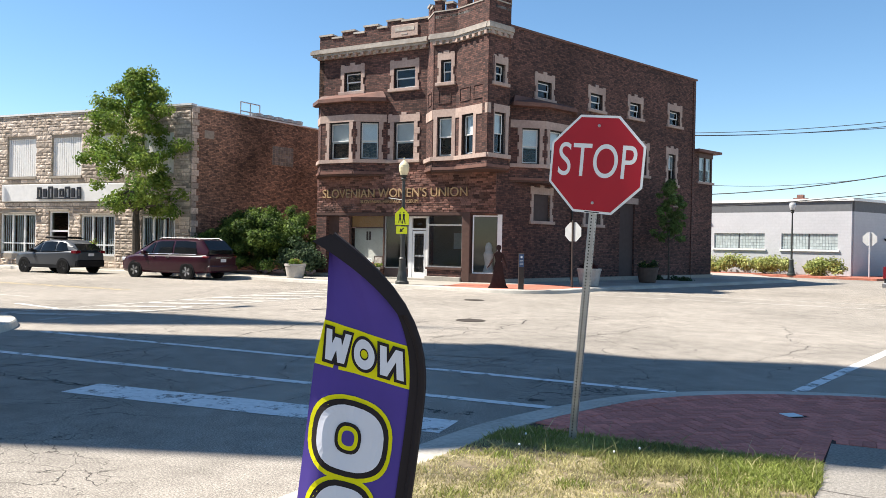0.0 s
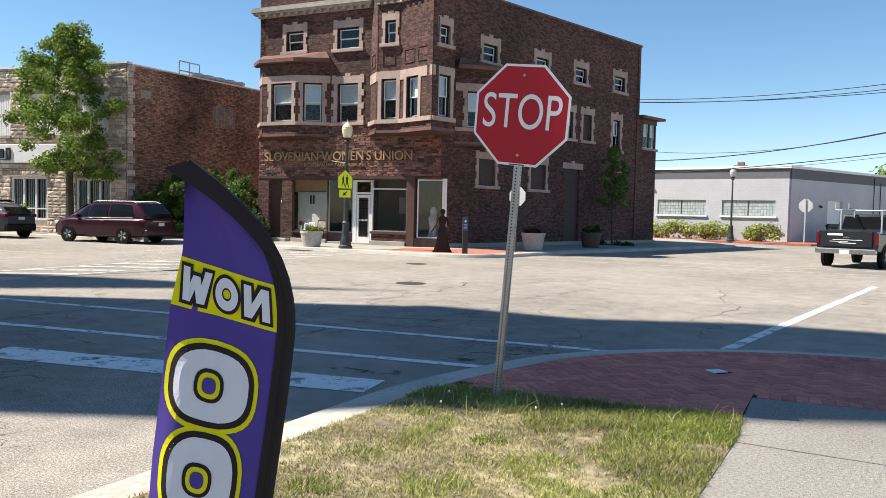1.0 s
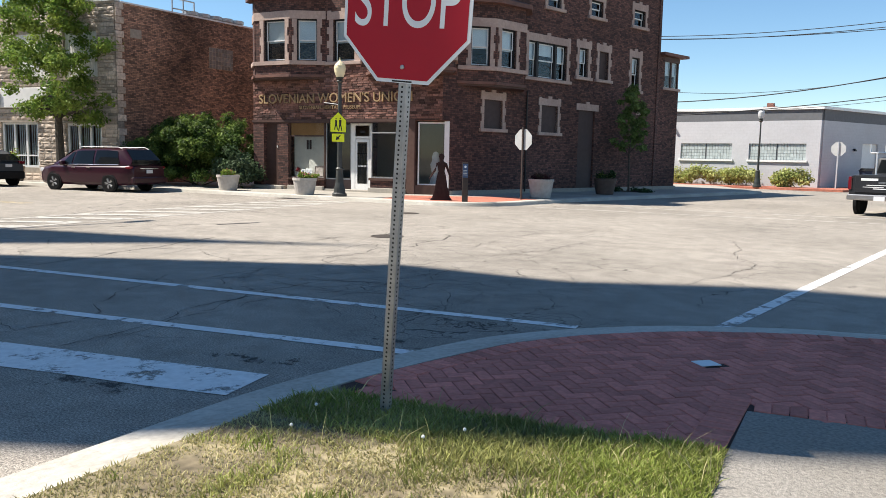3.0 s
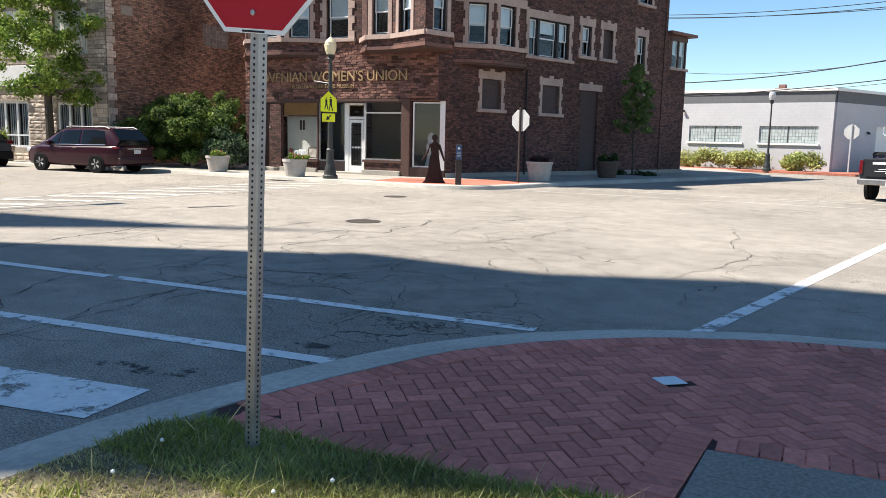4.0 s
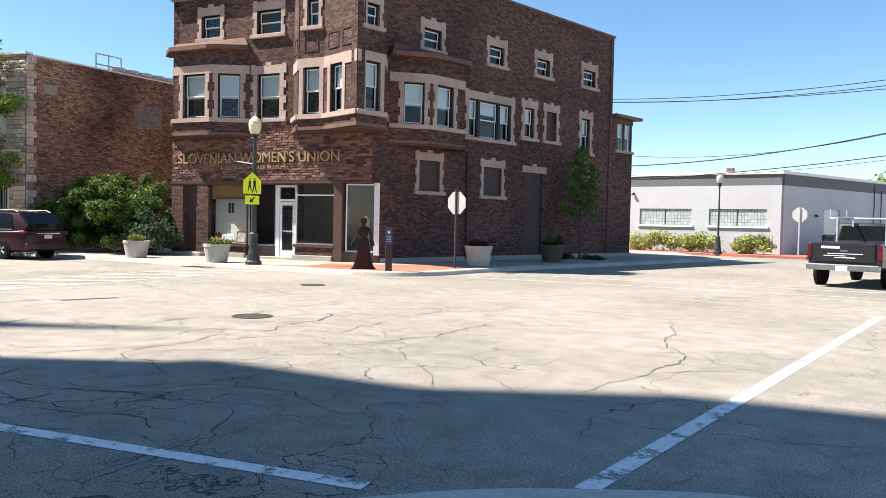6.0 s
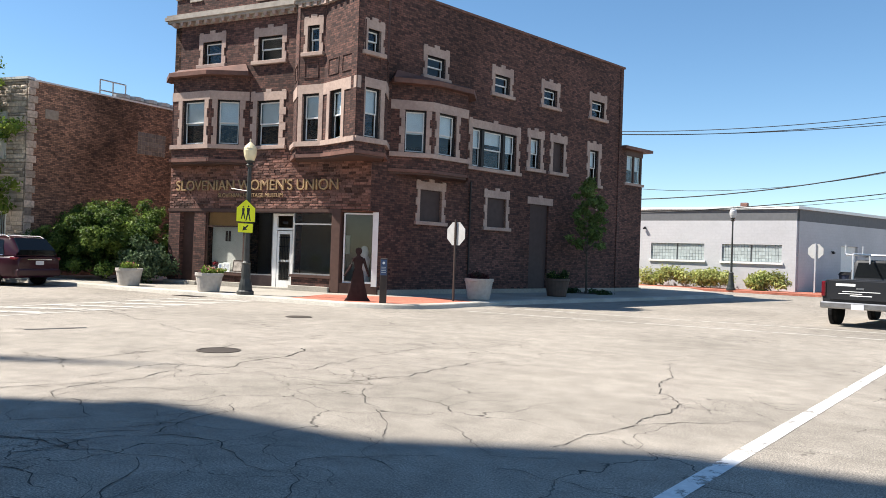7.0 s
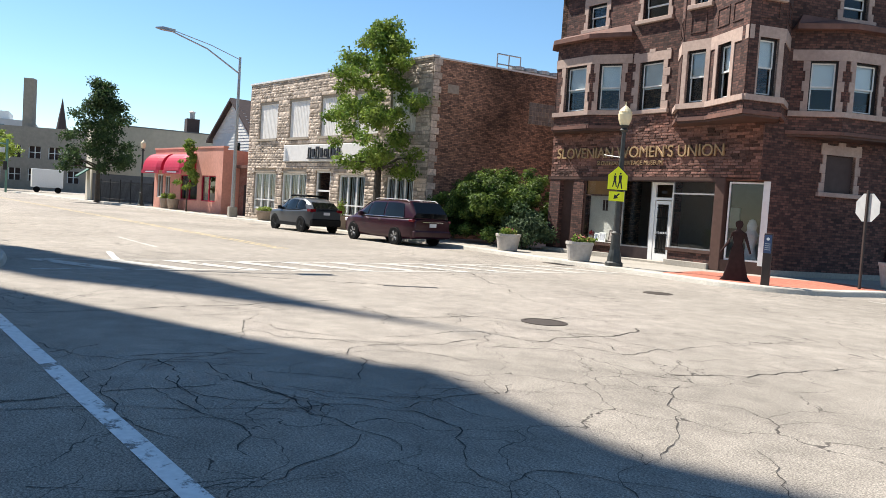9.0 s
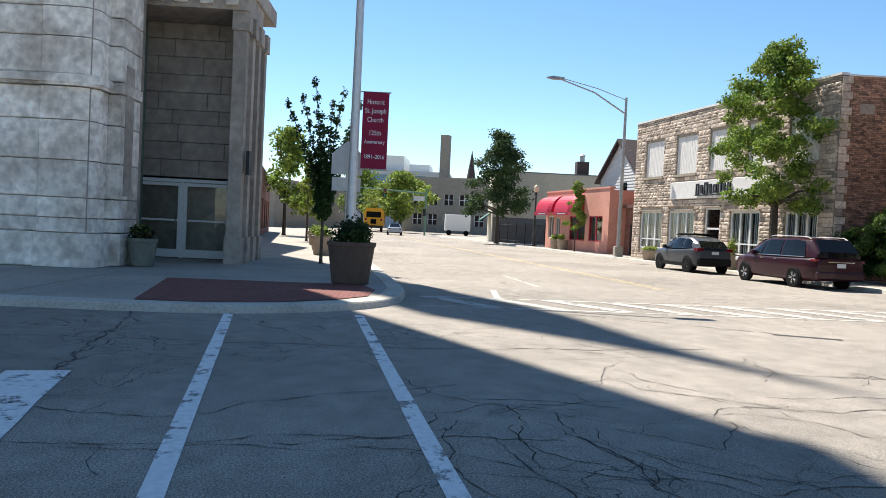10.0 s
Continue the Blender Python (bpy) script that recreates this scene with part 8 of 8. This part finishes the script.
fence = thing("metal_fence", (-74, 22, 0.12), "black metal picket fence along the lot", "fence")
f0, f1 = Vector((-79.0, 20.6, 0.12)), Vector((-69.2, 23.3, 0.12))
for z in (0.3, 1.75):
    part("rail", tube(B(), [f0 + Vector((0, 0, z)), f1 + Vector((0, 0, z))], 0.025, 5), BLACKPAINT, fence)
for i in range(6):
    part("fence_post", tube(B(), [f0.lerp(f1, i / 5), f0.lerp(f1, i / 5) + Vector((0, 0, 2.0))], 0.05, 6), BLACKPAINT, fence)
for i in range(60):
    p = f0.lerp(f1, (i + 0.5) / 60)
    part("picket", tube(B(), [p + Vector((0, 0, 0.1)), p + Vector((0, 0, 1.85))], 0.016, 4), BLACKPAINT, fence)
sl = thing("street_light", (-50.5, 24.6, 0.13), "tall grey street light with a long arm over the road", "street lamp")
part("footing", box(B(), (-50.75, 24.35, 0.1), (-50.25, 24.85, 0.75), I4, 0.03), CONC, sl)
part("pole", tube(B(), [(-50.5, 24.6, 0.7), (-50.5, 24.6, 9.9)], [0.13, 0.08], 10), GALV, sl)
part("arm", tube(B(), [(-50.5, 24.6, 8.9), (-50.5, 22.6, 10.1), (-50.5, 20.6, 10.75)], [0.05, 0.045, 0.04], 6), GALV, sl)
part("arm_stay", tube(B(), [(-50.5, 24.6, 9.75), (-50.5, 22.8, 10.35), (-50.5, 20.6, 10.85)], 0.025, 6), GALV, sl)
part("lamp_head", loft(B(), [[(-50.65, 20.7, 10.75), (-50.35, 20.7, 10.75), (-50.35, 20.7, 10.9), (-50.65, 20.7, 10.9)], [(-50.72, 20.0, 10.78), (-50.28, 20.0, 10.78), (-50.32, 20.0, 10.95), (-50.68, 20.0, 10.95)], [(-50.55, 19.6, 10.82), (-50.45, 19.6, 10.82), (-50.45, 19.6, 10.88), (-50.55, 19.6, 10.88)]], I4), GALV, sl)

# ---------- the end of the street ----------
def ray_at(az, d):
    return (-2.5 + math.sin(radians(az - 1.2)) * d, 11.87 + math.cos(radians(az - 1.2)) * d)


TAN = mat("tan_brick_far", (0.30, 0.265, 0.22), 0.9, vary=0.1, scale=2)
GREYFAR = mat("grey_concrete_far", (0.45, 0.46, 0.47), 0.85, vary=0.06, scale=1)
tanb = thing("tan_building", (*ray_at(-85, 150), 0.0), "tan brick office building at the end of the street", "building")
TBm, tl = between(ray_at(-89.3, 152), ray_at(-82.5, 146))
part("front", holed(B(), 0, tl, 0.0, 10.5, 0.5, [(2.0 + i * 3.1, 4.0 + i * 3.1, z, z + 2.0) for i in range(5) for z in (1.5, 5.3)], TBm), TAN, tanb)
part("body", box(B(), (0, 0.8, 0), (tl, 14, 10.3), TBm), DARKBOARD, tanb)
for i in range(5):
    for z in (1.5, 5.3):
        bm = B()
        for p, q in (((0, 0), (0.12, 2.0)), ((0.94, 0), (1.06, 2.0)), ((1.88, 0), (2.0, 2.0)), ((0.12, 0.95), (0.94, 1.05)), ((1.06, 0.95), (1.88, 1.05))):
            box(bm, (2.0 + i * 3.1 + p[0], 0.2, z + p[1]), (2.0 + i * 3.1 + q[0], 0.35, z + q[1]), TBm)
        part("window", bm, WHITEPAINT, tanb)
part("chimney", box(B(), (6.4, 2, 10.3), (8.0, 3.6, 18.8), TBm), TAN, tanb)
modern = thing("white_building", (*ray_at(-89, 205), 0.0), "pale modern building with glass bands behind the trees", "building")
MBm, ml = between(ray_at(-93.5, 206), ray_at(-86, 203))
part("lower_block", box(B(), (0, 0, 0), (ml, 20, 15.0), MBm), GREYFAR, modern)
part("glass_band", box(B(), (2, -0.1, 11.5), (ml - 6, 0.0, 13.8), MBm), mat("blue_glass_band", (0.12, 0.22, 0.27), 0.2, spec=0.6), modern)
part("upper_block", box(B(), (6, 2, 15), (ml * 0.55, 18, 19.0), MBm), WHITEPAINT, modern)
part("roof_block", box(B(), (ml * 0.6, 3, 15), (ml * 0.8, 16, 17.0), MBm), WHITEPAINT, modern)
spire = thing("church_spire", (*ray_at(-84.4, 230), 0.0), "distant dark pointed church spire", "spire")
sp = ray_at(-84.4, 230)
part("tower", box(B(), (sp[0] - 1.5, sp[1] - 1.5, 0), (sp[0] + 1.5, sp[1] + 1.5, 13)), TAN, spire)
part("point", lathe(B(), [(1.7, 13), (0.05, 23.5)], (*sp, 0), 8), DARKBOARD, spire)
leftb = thing("dark_building", (*ray_at(-95.5, 150), 0.0), "dark shop row at the far end of the street", "building")
LBm, ll = between(ray_at(-98.5, 120), ray_at(-93.2, 165))
part("front", box(B(), (0, 0, 0), (ll, 10, 7.5), LBm), TAN, leftb)
for i in range(6):
    part("window", box(B(), (2 + i * 6, -0.06, 4.2), (4.5 + i * 6, 0.0, 6.0), LBm), CARGLASS, leftb)
sig = thing("traffic_signal", (*ray_at(-87.7, 105), 0.0), "green traffic signal pole with a long mast arm", "traffic light")
sgp = ray_at(-87.7, 105)
SGREEN = mat("signal_green_paint", (0.10, 0.2, 0.15), 0.5, vary=0.1)
part("pole", tube(B(), [(*sgp, 0), (*sgp, 6.2)], 0.13, 8), SGREEN, sig)
sge = ray_at(-93.2, 104)
part("mast_arm", tube(B(), [(*sgp, 5.6), (*sge, 6.0)], [0.1, 0.06], 8), SGREEN, sig)
for t in (0.98, 0.55):
    c = Vector((*sgp, 5.6)).lerp(Vector((*sge, 6.0)), t)
    hd = part("signal_head", box(B(), (c.x - 0.15, c.y - 0.2, c.z - 0.95), (c.x + 0.2, c.y + 0.2, c.z + 0.15), I4, 0.03), BLACKPAINT, sig)
    for k, col in enumerate(((0.25, 0.02, 0.02), (0.25, 0.16, 0.02), (0.02, 0.3, 0.12))):
        part("lens", lathe(B(), [(0.11, 0), (0.11, 0.03), (0.02, 0.05)], (0, 0, 0), 10, Matrix.Translation((c.x + 0.2, c.y, c.z - 0.05 - k * 0.33)) @ Matrix.Rotation(radians(90), 4, "Y")), mat("signal_lens", col, 0.2), hd)
part("side_signal", box(B(), (sgp[0] - 0.15, sgp[1] - 0.35, 2.6), (sgp[0] + 0.2, sgp[1] + 0.05, 3.6), I4, 0.03), BLACKPAINT, sig)
part("street_name_plate", box(B(), (sgp[0] + 0.1, sgp[1] - 1.6, 4.6), (sgp[0] + 0.13, sgp[1] - 0.2, 5.2)), SIGNBACK, sig)
bp_ = ray_at(-91.4, 118)
bus = thing("school_bus", (*bp_, 0.0), "yellow school bus seen from behind down the street", "bus")
BUSY = mat("school_bus_yellow", (0.55, 0.26, 0.01), 0.4, vary=0.06)
BM_ = Matrix.Translation((*bp_, 0)) @ Matrix.Scale(1.2, 4) @ Matrix.Rotation(radians(180), 4, "Z")
part("body", loft(B(), [[(x, y, z) for y, z in ((-1.2, 0.6), (1.2, 0.6), (1.22, 2.4), (0.9, 2.95), (-0.9, 2.95), (-1.22, 2.4))] for x in (-1.0, 8.0)], BM_), BUSY, bus)
part("rear_glass", box(B(), (-1.04, -0.9, 1.8), (-0.99, 0.9, 2.5), BM_), CARGLASS, bus)
part("door_glass", box(B(), (-1.04, -0.35, 1.0), (-0.99, 0.35, 1.6), BM_), CARGLASS, bus)
part("bumper", box(B(), (-1.15, -1.2, 0.5), (-0.95, 1.2, 0.8), BM_), BLACKPAINT, bus)
for y in (-0.95, 0.95):
    part("wheel", lathe(B(), [(0.48, -0.15), (0.5, 0), (0.48, 0.15)], (0, 0, 0), 16, BM_ @ Matrix.Translation((0.8, y, 0.5)) @ Matrix.Rotation(radians(90), 4, "X")), TYRE, bus)
    part("rear_lamp", box(B(), (-1.05, y - 0.12, 1.4), (-1.0, y + 0.12, 1.65), BM_), TAILRED, bus)
cp = ray_at(-89.9, 98)
sed, sm_, sside = car("sedan", cp, -92, "grey sedan standing far down the street", car_paint("silver_paint", (0.32, 0.36, 0.42)),
                      [(2.3, 0.4, 0.6, 0.7), (2.1, 0.26, 0.78, 0.86), (0.9, 0.24, 0.92, 0.9), (-1.5, 0.26, 0.98, 0.9), (-2.3, 0.4, 0.9, 0.78)],
                      [(1.1, 0.92, 0.95, 0.8, 0.6), (0.2, 0.93, 1.4, 0.82, 0.6), (-0.8, 0.95, 1.42, 0.82, 0.6), (-1.7, 0.97, 1.02, 0.78, 0.62)], None, 0.32, 1.8, ALLOY, "sedan")
for x in (1.4, -1.35):
    for sg in (-1, 1):
        wheel(sed, sm_, x, sg * 0.82, 0.32, ALLOY, sg)
side_glass(sed, sside, [(0.8, -0.3, -0.3, 0.3), (-0.4, -1.3, -1.0, -0.4)])
part("rear_window", loft(B(), [[(-1.72, 0.62, 1.03), (-1.72, -0.62, 1.03), (-1.68, -0.62, 1.0), (-1.68, 0.62, 1.0)], [(-0.88, 0.54, 1.42), (-0.88, -0.54, 1.42), (-0.85, -0.54, 1.40), (-0.85, 0.54, 1.40)]], sm_), CARGLASS, sed)
for sg in (-1, 1):
    part("tail_lamp", box(B(), (-2.31, sg * 0.65 - 0.14, 0.72), (-2.15, sg * 0.65 + 0.14, 0.86), sm_), TAILRED, sed)
wp = ray_at(-85.3, 120)
trailer = thing("box_trailer", (*wp, 0.0), "white box trailer parked at the end of the street", "trailer")
part("box", box(B(), (wp[0] - 2, wp[1] - 1.9, 0.7), (wp[0] + 1, wp[1] + 1.9, 3.2), I4, 0.05), WHITEPAINT, trailer)
for y in (-1.3, 1.3):
    part("wheel", lathe(B(), [(0.4, -0.12), (0.42, 0), (0.4, 0.12)], (0, 0, 0), 14, Matrix.Translation((wp[0] + 0.9, wp[1] + y, 0.42)) @ Matrix.Rotation(radians(90), 4, "Y")), TYRE, trailer)
rngf = random.Random(44)
bl = []
for i in range(60):
    a = -100 + 22 * i / 60
    d = 260 + rngf.uniform(-20, 20)
    bl.append((*ray_at(a, d), rngf.uniform(2, 5), rngf.uniform(5, 9), rngf.uniform(3, 6)))
far = leaf_cloud("far_trees", bl, 9000, 1.3, LEAFMID, None, 44)
tagged(far, "distant belt of green trees behind the town", "trees", kind="stuff")
bl = []
for i in range(40):
    p = (-60 + i * 7 + rngf.uniform(-3, 3), 210 + rngf.uniform(-15, 15))
    bl.append((*p, rngf.uniform(1, 3.5), rngf.uniform(4, 8), rngf.uniform(2, 4)))
far2 = leaf_cloud("far_trees", bl, 6000, 1.2, LEAFMID, None, 45)
tagged(far2, "distant belt of green trees beyond the side street", "trees", kind="stuff")

# ---------- overhead cables ----------
util = thing("utility_pole", (12, 55.4, 0), "wooden utility pole beyond the side street", "utility pole")
part("pole", tube(B(), [(12, 55.4, 0.1), (12, 55.4, 13.2)], [0.18, 0.13], 10), BARK, util)
part("crossarm", box(B(), (11.92, 54.0, 11.55), (12.08, 56.9, 11.7)), BARK, util)
for z in (7.71, 8.13):
    part("crossarm", box(B(), (11.64, 53.8, z), (11.88, 55.6, z + 0.13)), BARK, util)
CABLES = (((-18.4, 56.0, 9.62), (2.7, 56.0, 10.13), 0.49, 0.022), ((-18.4, 56.1, 9.46), (2.7, 56.0, 9.80), 0.50, 0.022), ((-18.5, 56.3, 9.51), (2.7, 56.3, 9.52), 0.39, 0.022),
          ((-17.9, 55.0, 5.29), (2.6, 55.0, 7.80), 0.70, 0.032), ((-18.1, 55.4, 6.24), (2.7, 55.4, 7.93), 1.15, 0.015), ((-17.6, 54.0, 4.33), (2.6, 54.0, 6.13), 0.32, 0.026), ((-17.7, 54.3, 4.79), (2.6, 54.3, 6.02), 0.62, 0.013))
for a, b, sag, thick in CABLES:
    a, b = Vector(a), Vector(b)
    pts = [a.lerp(b, u) - Vector((0, 0, sag * 4 * u * (1 - u))) for u in (1.45 * k / 28 for k in range(29))]
    tagged(part("overhead_cable", tube(B(), pts, thick, 5), BLACKPAINT), "thin black overhead cable across the sky", "cable", "overhead cables")

# ---------- inside the shop windows ----------
ORANGE = mat("faded_orange_screen", (0.50, 0.28, 0.12), 0.85, vary=0.08, scale=3)
screen = thing("window_screen", (*on(FF, -4.9, -0.14), 2.45), "faded orange screen across the top of the shop window", "screen")
part("cloth", box(B(), (-6.02, 0.13, 2.45), (-4.25, 0.145, 3.0), FF), ORANGE, screen)
ledge = thing("display_ledge", (*on(FF, -4.9, -0.5), 0.5), "white display ledge inside the shop window", "shelf")
part("top", box(B(), (-6.02, 0.12, 0.62), (-4.25, 0.33, 0.68), FF), WHITEPAINT, ledge)
part("front", box(B(), (-6.02, 0.21, 0.16), (-4.25, 0.24, 0.62), FF), WHITEPAINT, ledge)
part("panel", box(B(), (-6.02, 0.34, 0.16), (-4.3, 0.37, 2.46), FF), mat("white_display_panel", (0.66, 0.64, 0.60), 0.8, vary=0.05), ledge)
for i, (s, w, h, d, colr) in enumerate(((-5.45, 0.22, 0.32, 0.16, (0.25, 0.3, 0.4)), (-5.15, 0.36, 0.36, 0.17, (0.5, 0.5, 0.55)), (-4.62, 0.5, 0.46, 0.2, (0.35, 0.3, 0.28)))):
    fr = thing("framed_picture", (*on(FF, s, -d), 0.68), "framed picture leaning on the display ledge", "picture", "shop pictures")
    m = FF @ Matrix.Translation((s, d, 0.68)) @ Matrix.Rotation(radians(-10), 4, "X")
    part("picture_frame", box(B(), (-w / 2, 0, 0), (w / 2, 0.03, h), m), WHITEPAINT if i != 2 else DARKBOARD, fr)
    part("picture", box(B(), (-w / 2 + 0.05, -0.004, 0.05), (w / 2 - 0.05, 0.0, h - 0.05), m), mat("picture_print", colr, 0.6, vary=0.4, scale=7), fr)
vase = thing("flower_vase", (*on(FF, -5.75, -0.2), 0.68), "small vase with red flowers in the shop window", "vase")
part("vase_body", lathe(B(), [(0.04, 0), (0.08, 0.08), (0.05, 0.2)], (*on(FF, -5.75, -0.2), 0.68), 10), WHITEPAINT, vase)
px, py = on(FF, -5.75, -0.2)
leaf_cloud("flowers", [(px, py, 0.98, 0.1, 0.12)], 120, 0.07, mat("red_petals", (0.4, 0.03, 0.04), 0.6, vary=0.3), vase, 3)
for s, z in ((-5.3, 2.1), (-5.15, 2.1)):
    st = thing("wall_strip", (*on(FF, s, -0.33), 1.9), "narrow dark hanging on the display panel", "wall hanging", "wall hangings")
    part("strip", box(B(), (s - 0.05, 0.32, 1.85), (s + 0.05, 0.338, 2.25), FF), DARKBOARD, st)
dx, dy = -18.75, 32.4
tagged(part("display_gown", lathe(B(), [(0.36, 0.0), (0.32, 0.1), (0.2, 0.55), (0.15, 0.75), (0.2, 1.0), (0.22, 1.15), (0.14, 1.3), (0.16, 1.45), (0.1, 1.62), (0.02, 1.66)], (dx, dy, 0.18), 16), mat("white_gown_cloth", (0.72, 0.72, 0.74), 0.85, vary=0.08)), "white gown on a stand in the corner window", "mannequin")
pic = thing("wall_notice", (*on(SF, 0.8, -3.0), 1.9), "notice board on the inner shop wall", "notice board")
part("board", box(B(), (-3.2, 4.9, 1.5), (-2.6, 4.95, 2.3), FF), WHITEPAINT, pic)

# ---------- split stones of the tan facade ----------
def rock_mesh(k):
    r = random.Random(k)
    bm = box(B(), (-0.5, 0.0, -0.5), (0.5, 0.1, 0.5))
    front = [f for f in bm.faces if abs(f.calc_center_median().y) < 1e-5][0]
    res = bmesh.ops.inset_region(bm, faces=[front], thickness=0.09)
    bmesh.ops.poke(bm, faces=[front])
    for v in bm.verts:
        if v.co.y < 0.01 and max(abs(v.co.x), abs(v.co.z)) < 0.45:
            v.co.y -= r.uniform(0.008, 0.04)
    bmesh.ops.recalc_face_normals(bm, faces=bm.faces)
    me = bpy.data.meshes.new("stone")
    bm.to_mesh(me)
    bm.free()
    me.materials.append(LIME)
    return me


rocks = [rock_mesh(k) for k in range(8)]
r = random.Random(77)
holes = [(a - 0.02, b + 0.02, z0 - 0.16, z1 + 0.09) for a, b, z0, z1 in L2 + L1] + [(-13.35, -4.15, 3.62, 4.63)]
jobs = []
z = 0.12
while z < 8.4:
    h = r.choice((0.13, 0.17, 0.22, 0.28))
    h = min(h, 8.45 - z)
    s = -18.0
    while s < -0.05:
        w = min(r.uniform(0.22, 0.75), 0.0 - s)
        cuts = [(s, s + w)]
        for a, b, z0, z1 in holes:
            if z1 > z + 0.02 and z0 < z + h - 0.02:
                nxt = []
                for p, q in cuts:
                    if q <= a or p >= b:
                        nxt.append((p, q))
                    else:
                        if p < a:
                            nxt.append((p, a))
                        if q > b:
                            nxt.append((b, q))
                cuts = nxt
        for p, q in cuts:
            if q - p > 0.06:
                jobs.append((p, q, z, h))
        s += w
    z += h
jv, jf = [], []
shown = 0
for p, q, z, h in jobs:
    me = r.choice(rocks)
    m = LF @ Matrix.Translation(((p + q) / 2, 0.0, z + h / 2)) @ Matrix.Diagonal((q - p - 0.02, 1, h - 0.02, 1))
    if shown < 300 and p > -8.5 and z < 4.6:
        ob = new("stone", me)
        ob.parent = stone_house
        ob.matrix_parent_inverse = stone_house.matrix_basis.inverted()
        ob.matrix_basis = m
        shown += 1
    else:
        k = len(jv)
        jv += [m @ v.co for v in me.vertices]
        jf += [tuple(i + k for i in f.vertices) for f in me.polygons]
me = bpy.data.meshes.new("stones")
me.from_pydata(jv, [], jf)
me.materials.append(LIME)
ob = new("stones", me)
ob.parent = stone_house
ob.matrix_parent_inverse = stone_house.matrix_basis.inverted()
tagged(ob, "split tan facing stones", kind="stuff")
for i in range(26):
    zz = 0.15 + i * 0.318
    part("quoin", box(B(), (-0.0, -0.05 - r.uniform(0, 0.03), zz), (0.32 + (0.12 if i % 2 else 0), 0.0, zz + 0.3), PF, 0.02), LIME, stone_house)


# ---------- rough clinker bricks over the shop ----------
CLINKER = mat("clinker_brick", (0.189, 0.092, 0.07), 0.92, vary=0.25, scale=14, bump=0.5, bump_scale=40, second=(0.117, 0.070, 0.060), patch=0.8, patch_scale=1.1, per_piece=0.62)


def clinker_mesh(k):
    rr = random.Random(100 + k)
    bm = box(B(), (-0.5, 0.0, -0.5), (0.5, 0.1, 0.5))
    for v in bm.verts:
        if v.co.y < 0.01:
            v.co.y -= rr.uniform(0.004, 0.028)
            v.co.x *= 1 - rr.uniform(0.0, 0.03)
            v.co.z *= 1 - rr.uniform(0.0, 0.08)
    me = bpy.data.meshes.new("brick")
    bmesh.ops.recalc_face_normals(bm, faces=bm.faces)
    bm.to_mesh(me)
    bm.free()
    me.materials.append(CLINKER)
    return me


clinkers = [clinker_mesh(k) for k in range(10)]
band = [o for o in brick_house.children if o.name.startswith("front_wall_band")][0]
r = random.Random(31)
jv, jf = [], []
shown = 0
for course in range(23):
    zz = 3.11 + course * 0.095
    s = -8.0 - (0.14 if course % 2 else 0.0)
    while s < END - 0.03:
        w = 0.27 + r.uniform(-0.02, 0.02)
        a, b = max(s, -8.0), min(s + w, END)
        s += w
        if b - a < 0.05:
            continue
        m = FF @ Matrix.Translation(((a + b) / 2, 0.004 - r.uniform(0, 0.012), zz + 0.0475)) @ Matrix.Diagonal((b - a - 0.012, 1, 0.083, 1))
        me = r.choice(clinkers)
        if shown < 300 and -5.6 < a < -0.5 and zz < 4.75:
            ob = new("brick", me)
            ob.parent = band
            ob.matrix_parent_inverse = (band.parent.matrix_basis @ band.matrix_parent_inverse @ band.matrix_basis).inverted()
            ob.matrix_basis = m
            shown += 1
        else:
            k = len(jv)
            jv += [m @ v.co for v in me.vertices]
            jf += [tuple(i + k for i in f.vertices) for f in me.polygons]
me = bpy.data.meshes.new("bricks")
me.from_pydata(jv, [], jf)
me.materials.append(CLINKER)
ob = new("bricks", me)
ob.parent = band
ob.matrix_parent_inverse = (band.parent.matrix_basis @ band.matrix_parent_inverse @ band.matrix_basis).inverted()
tagged(ob, "rough clinker facing bricks", kind="stuff")
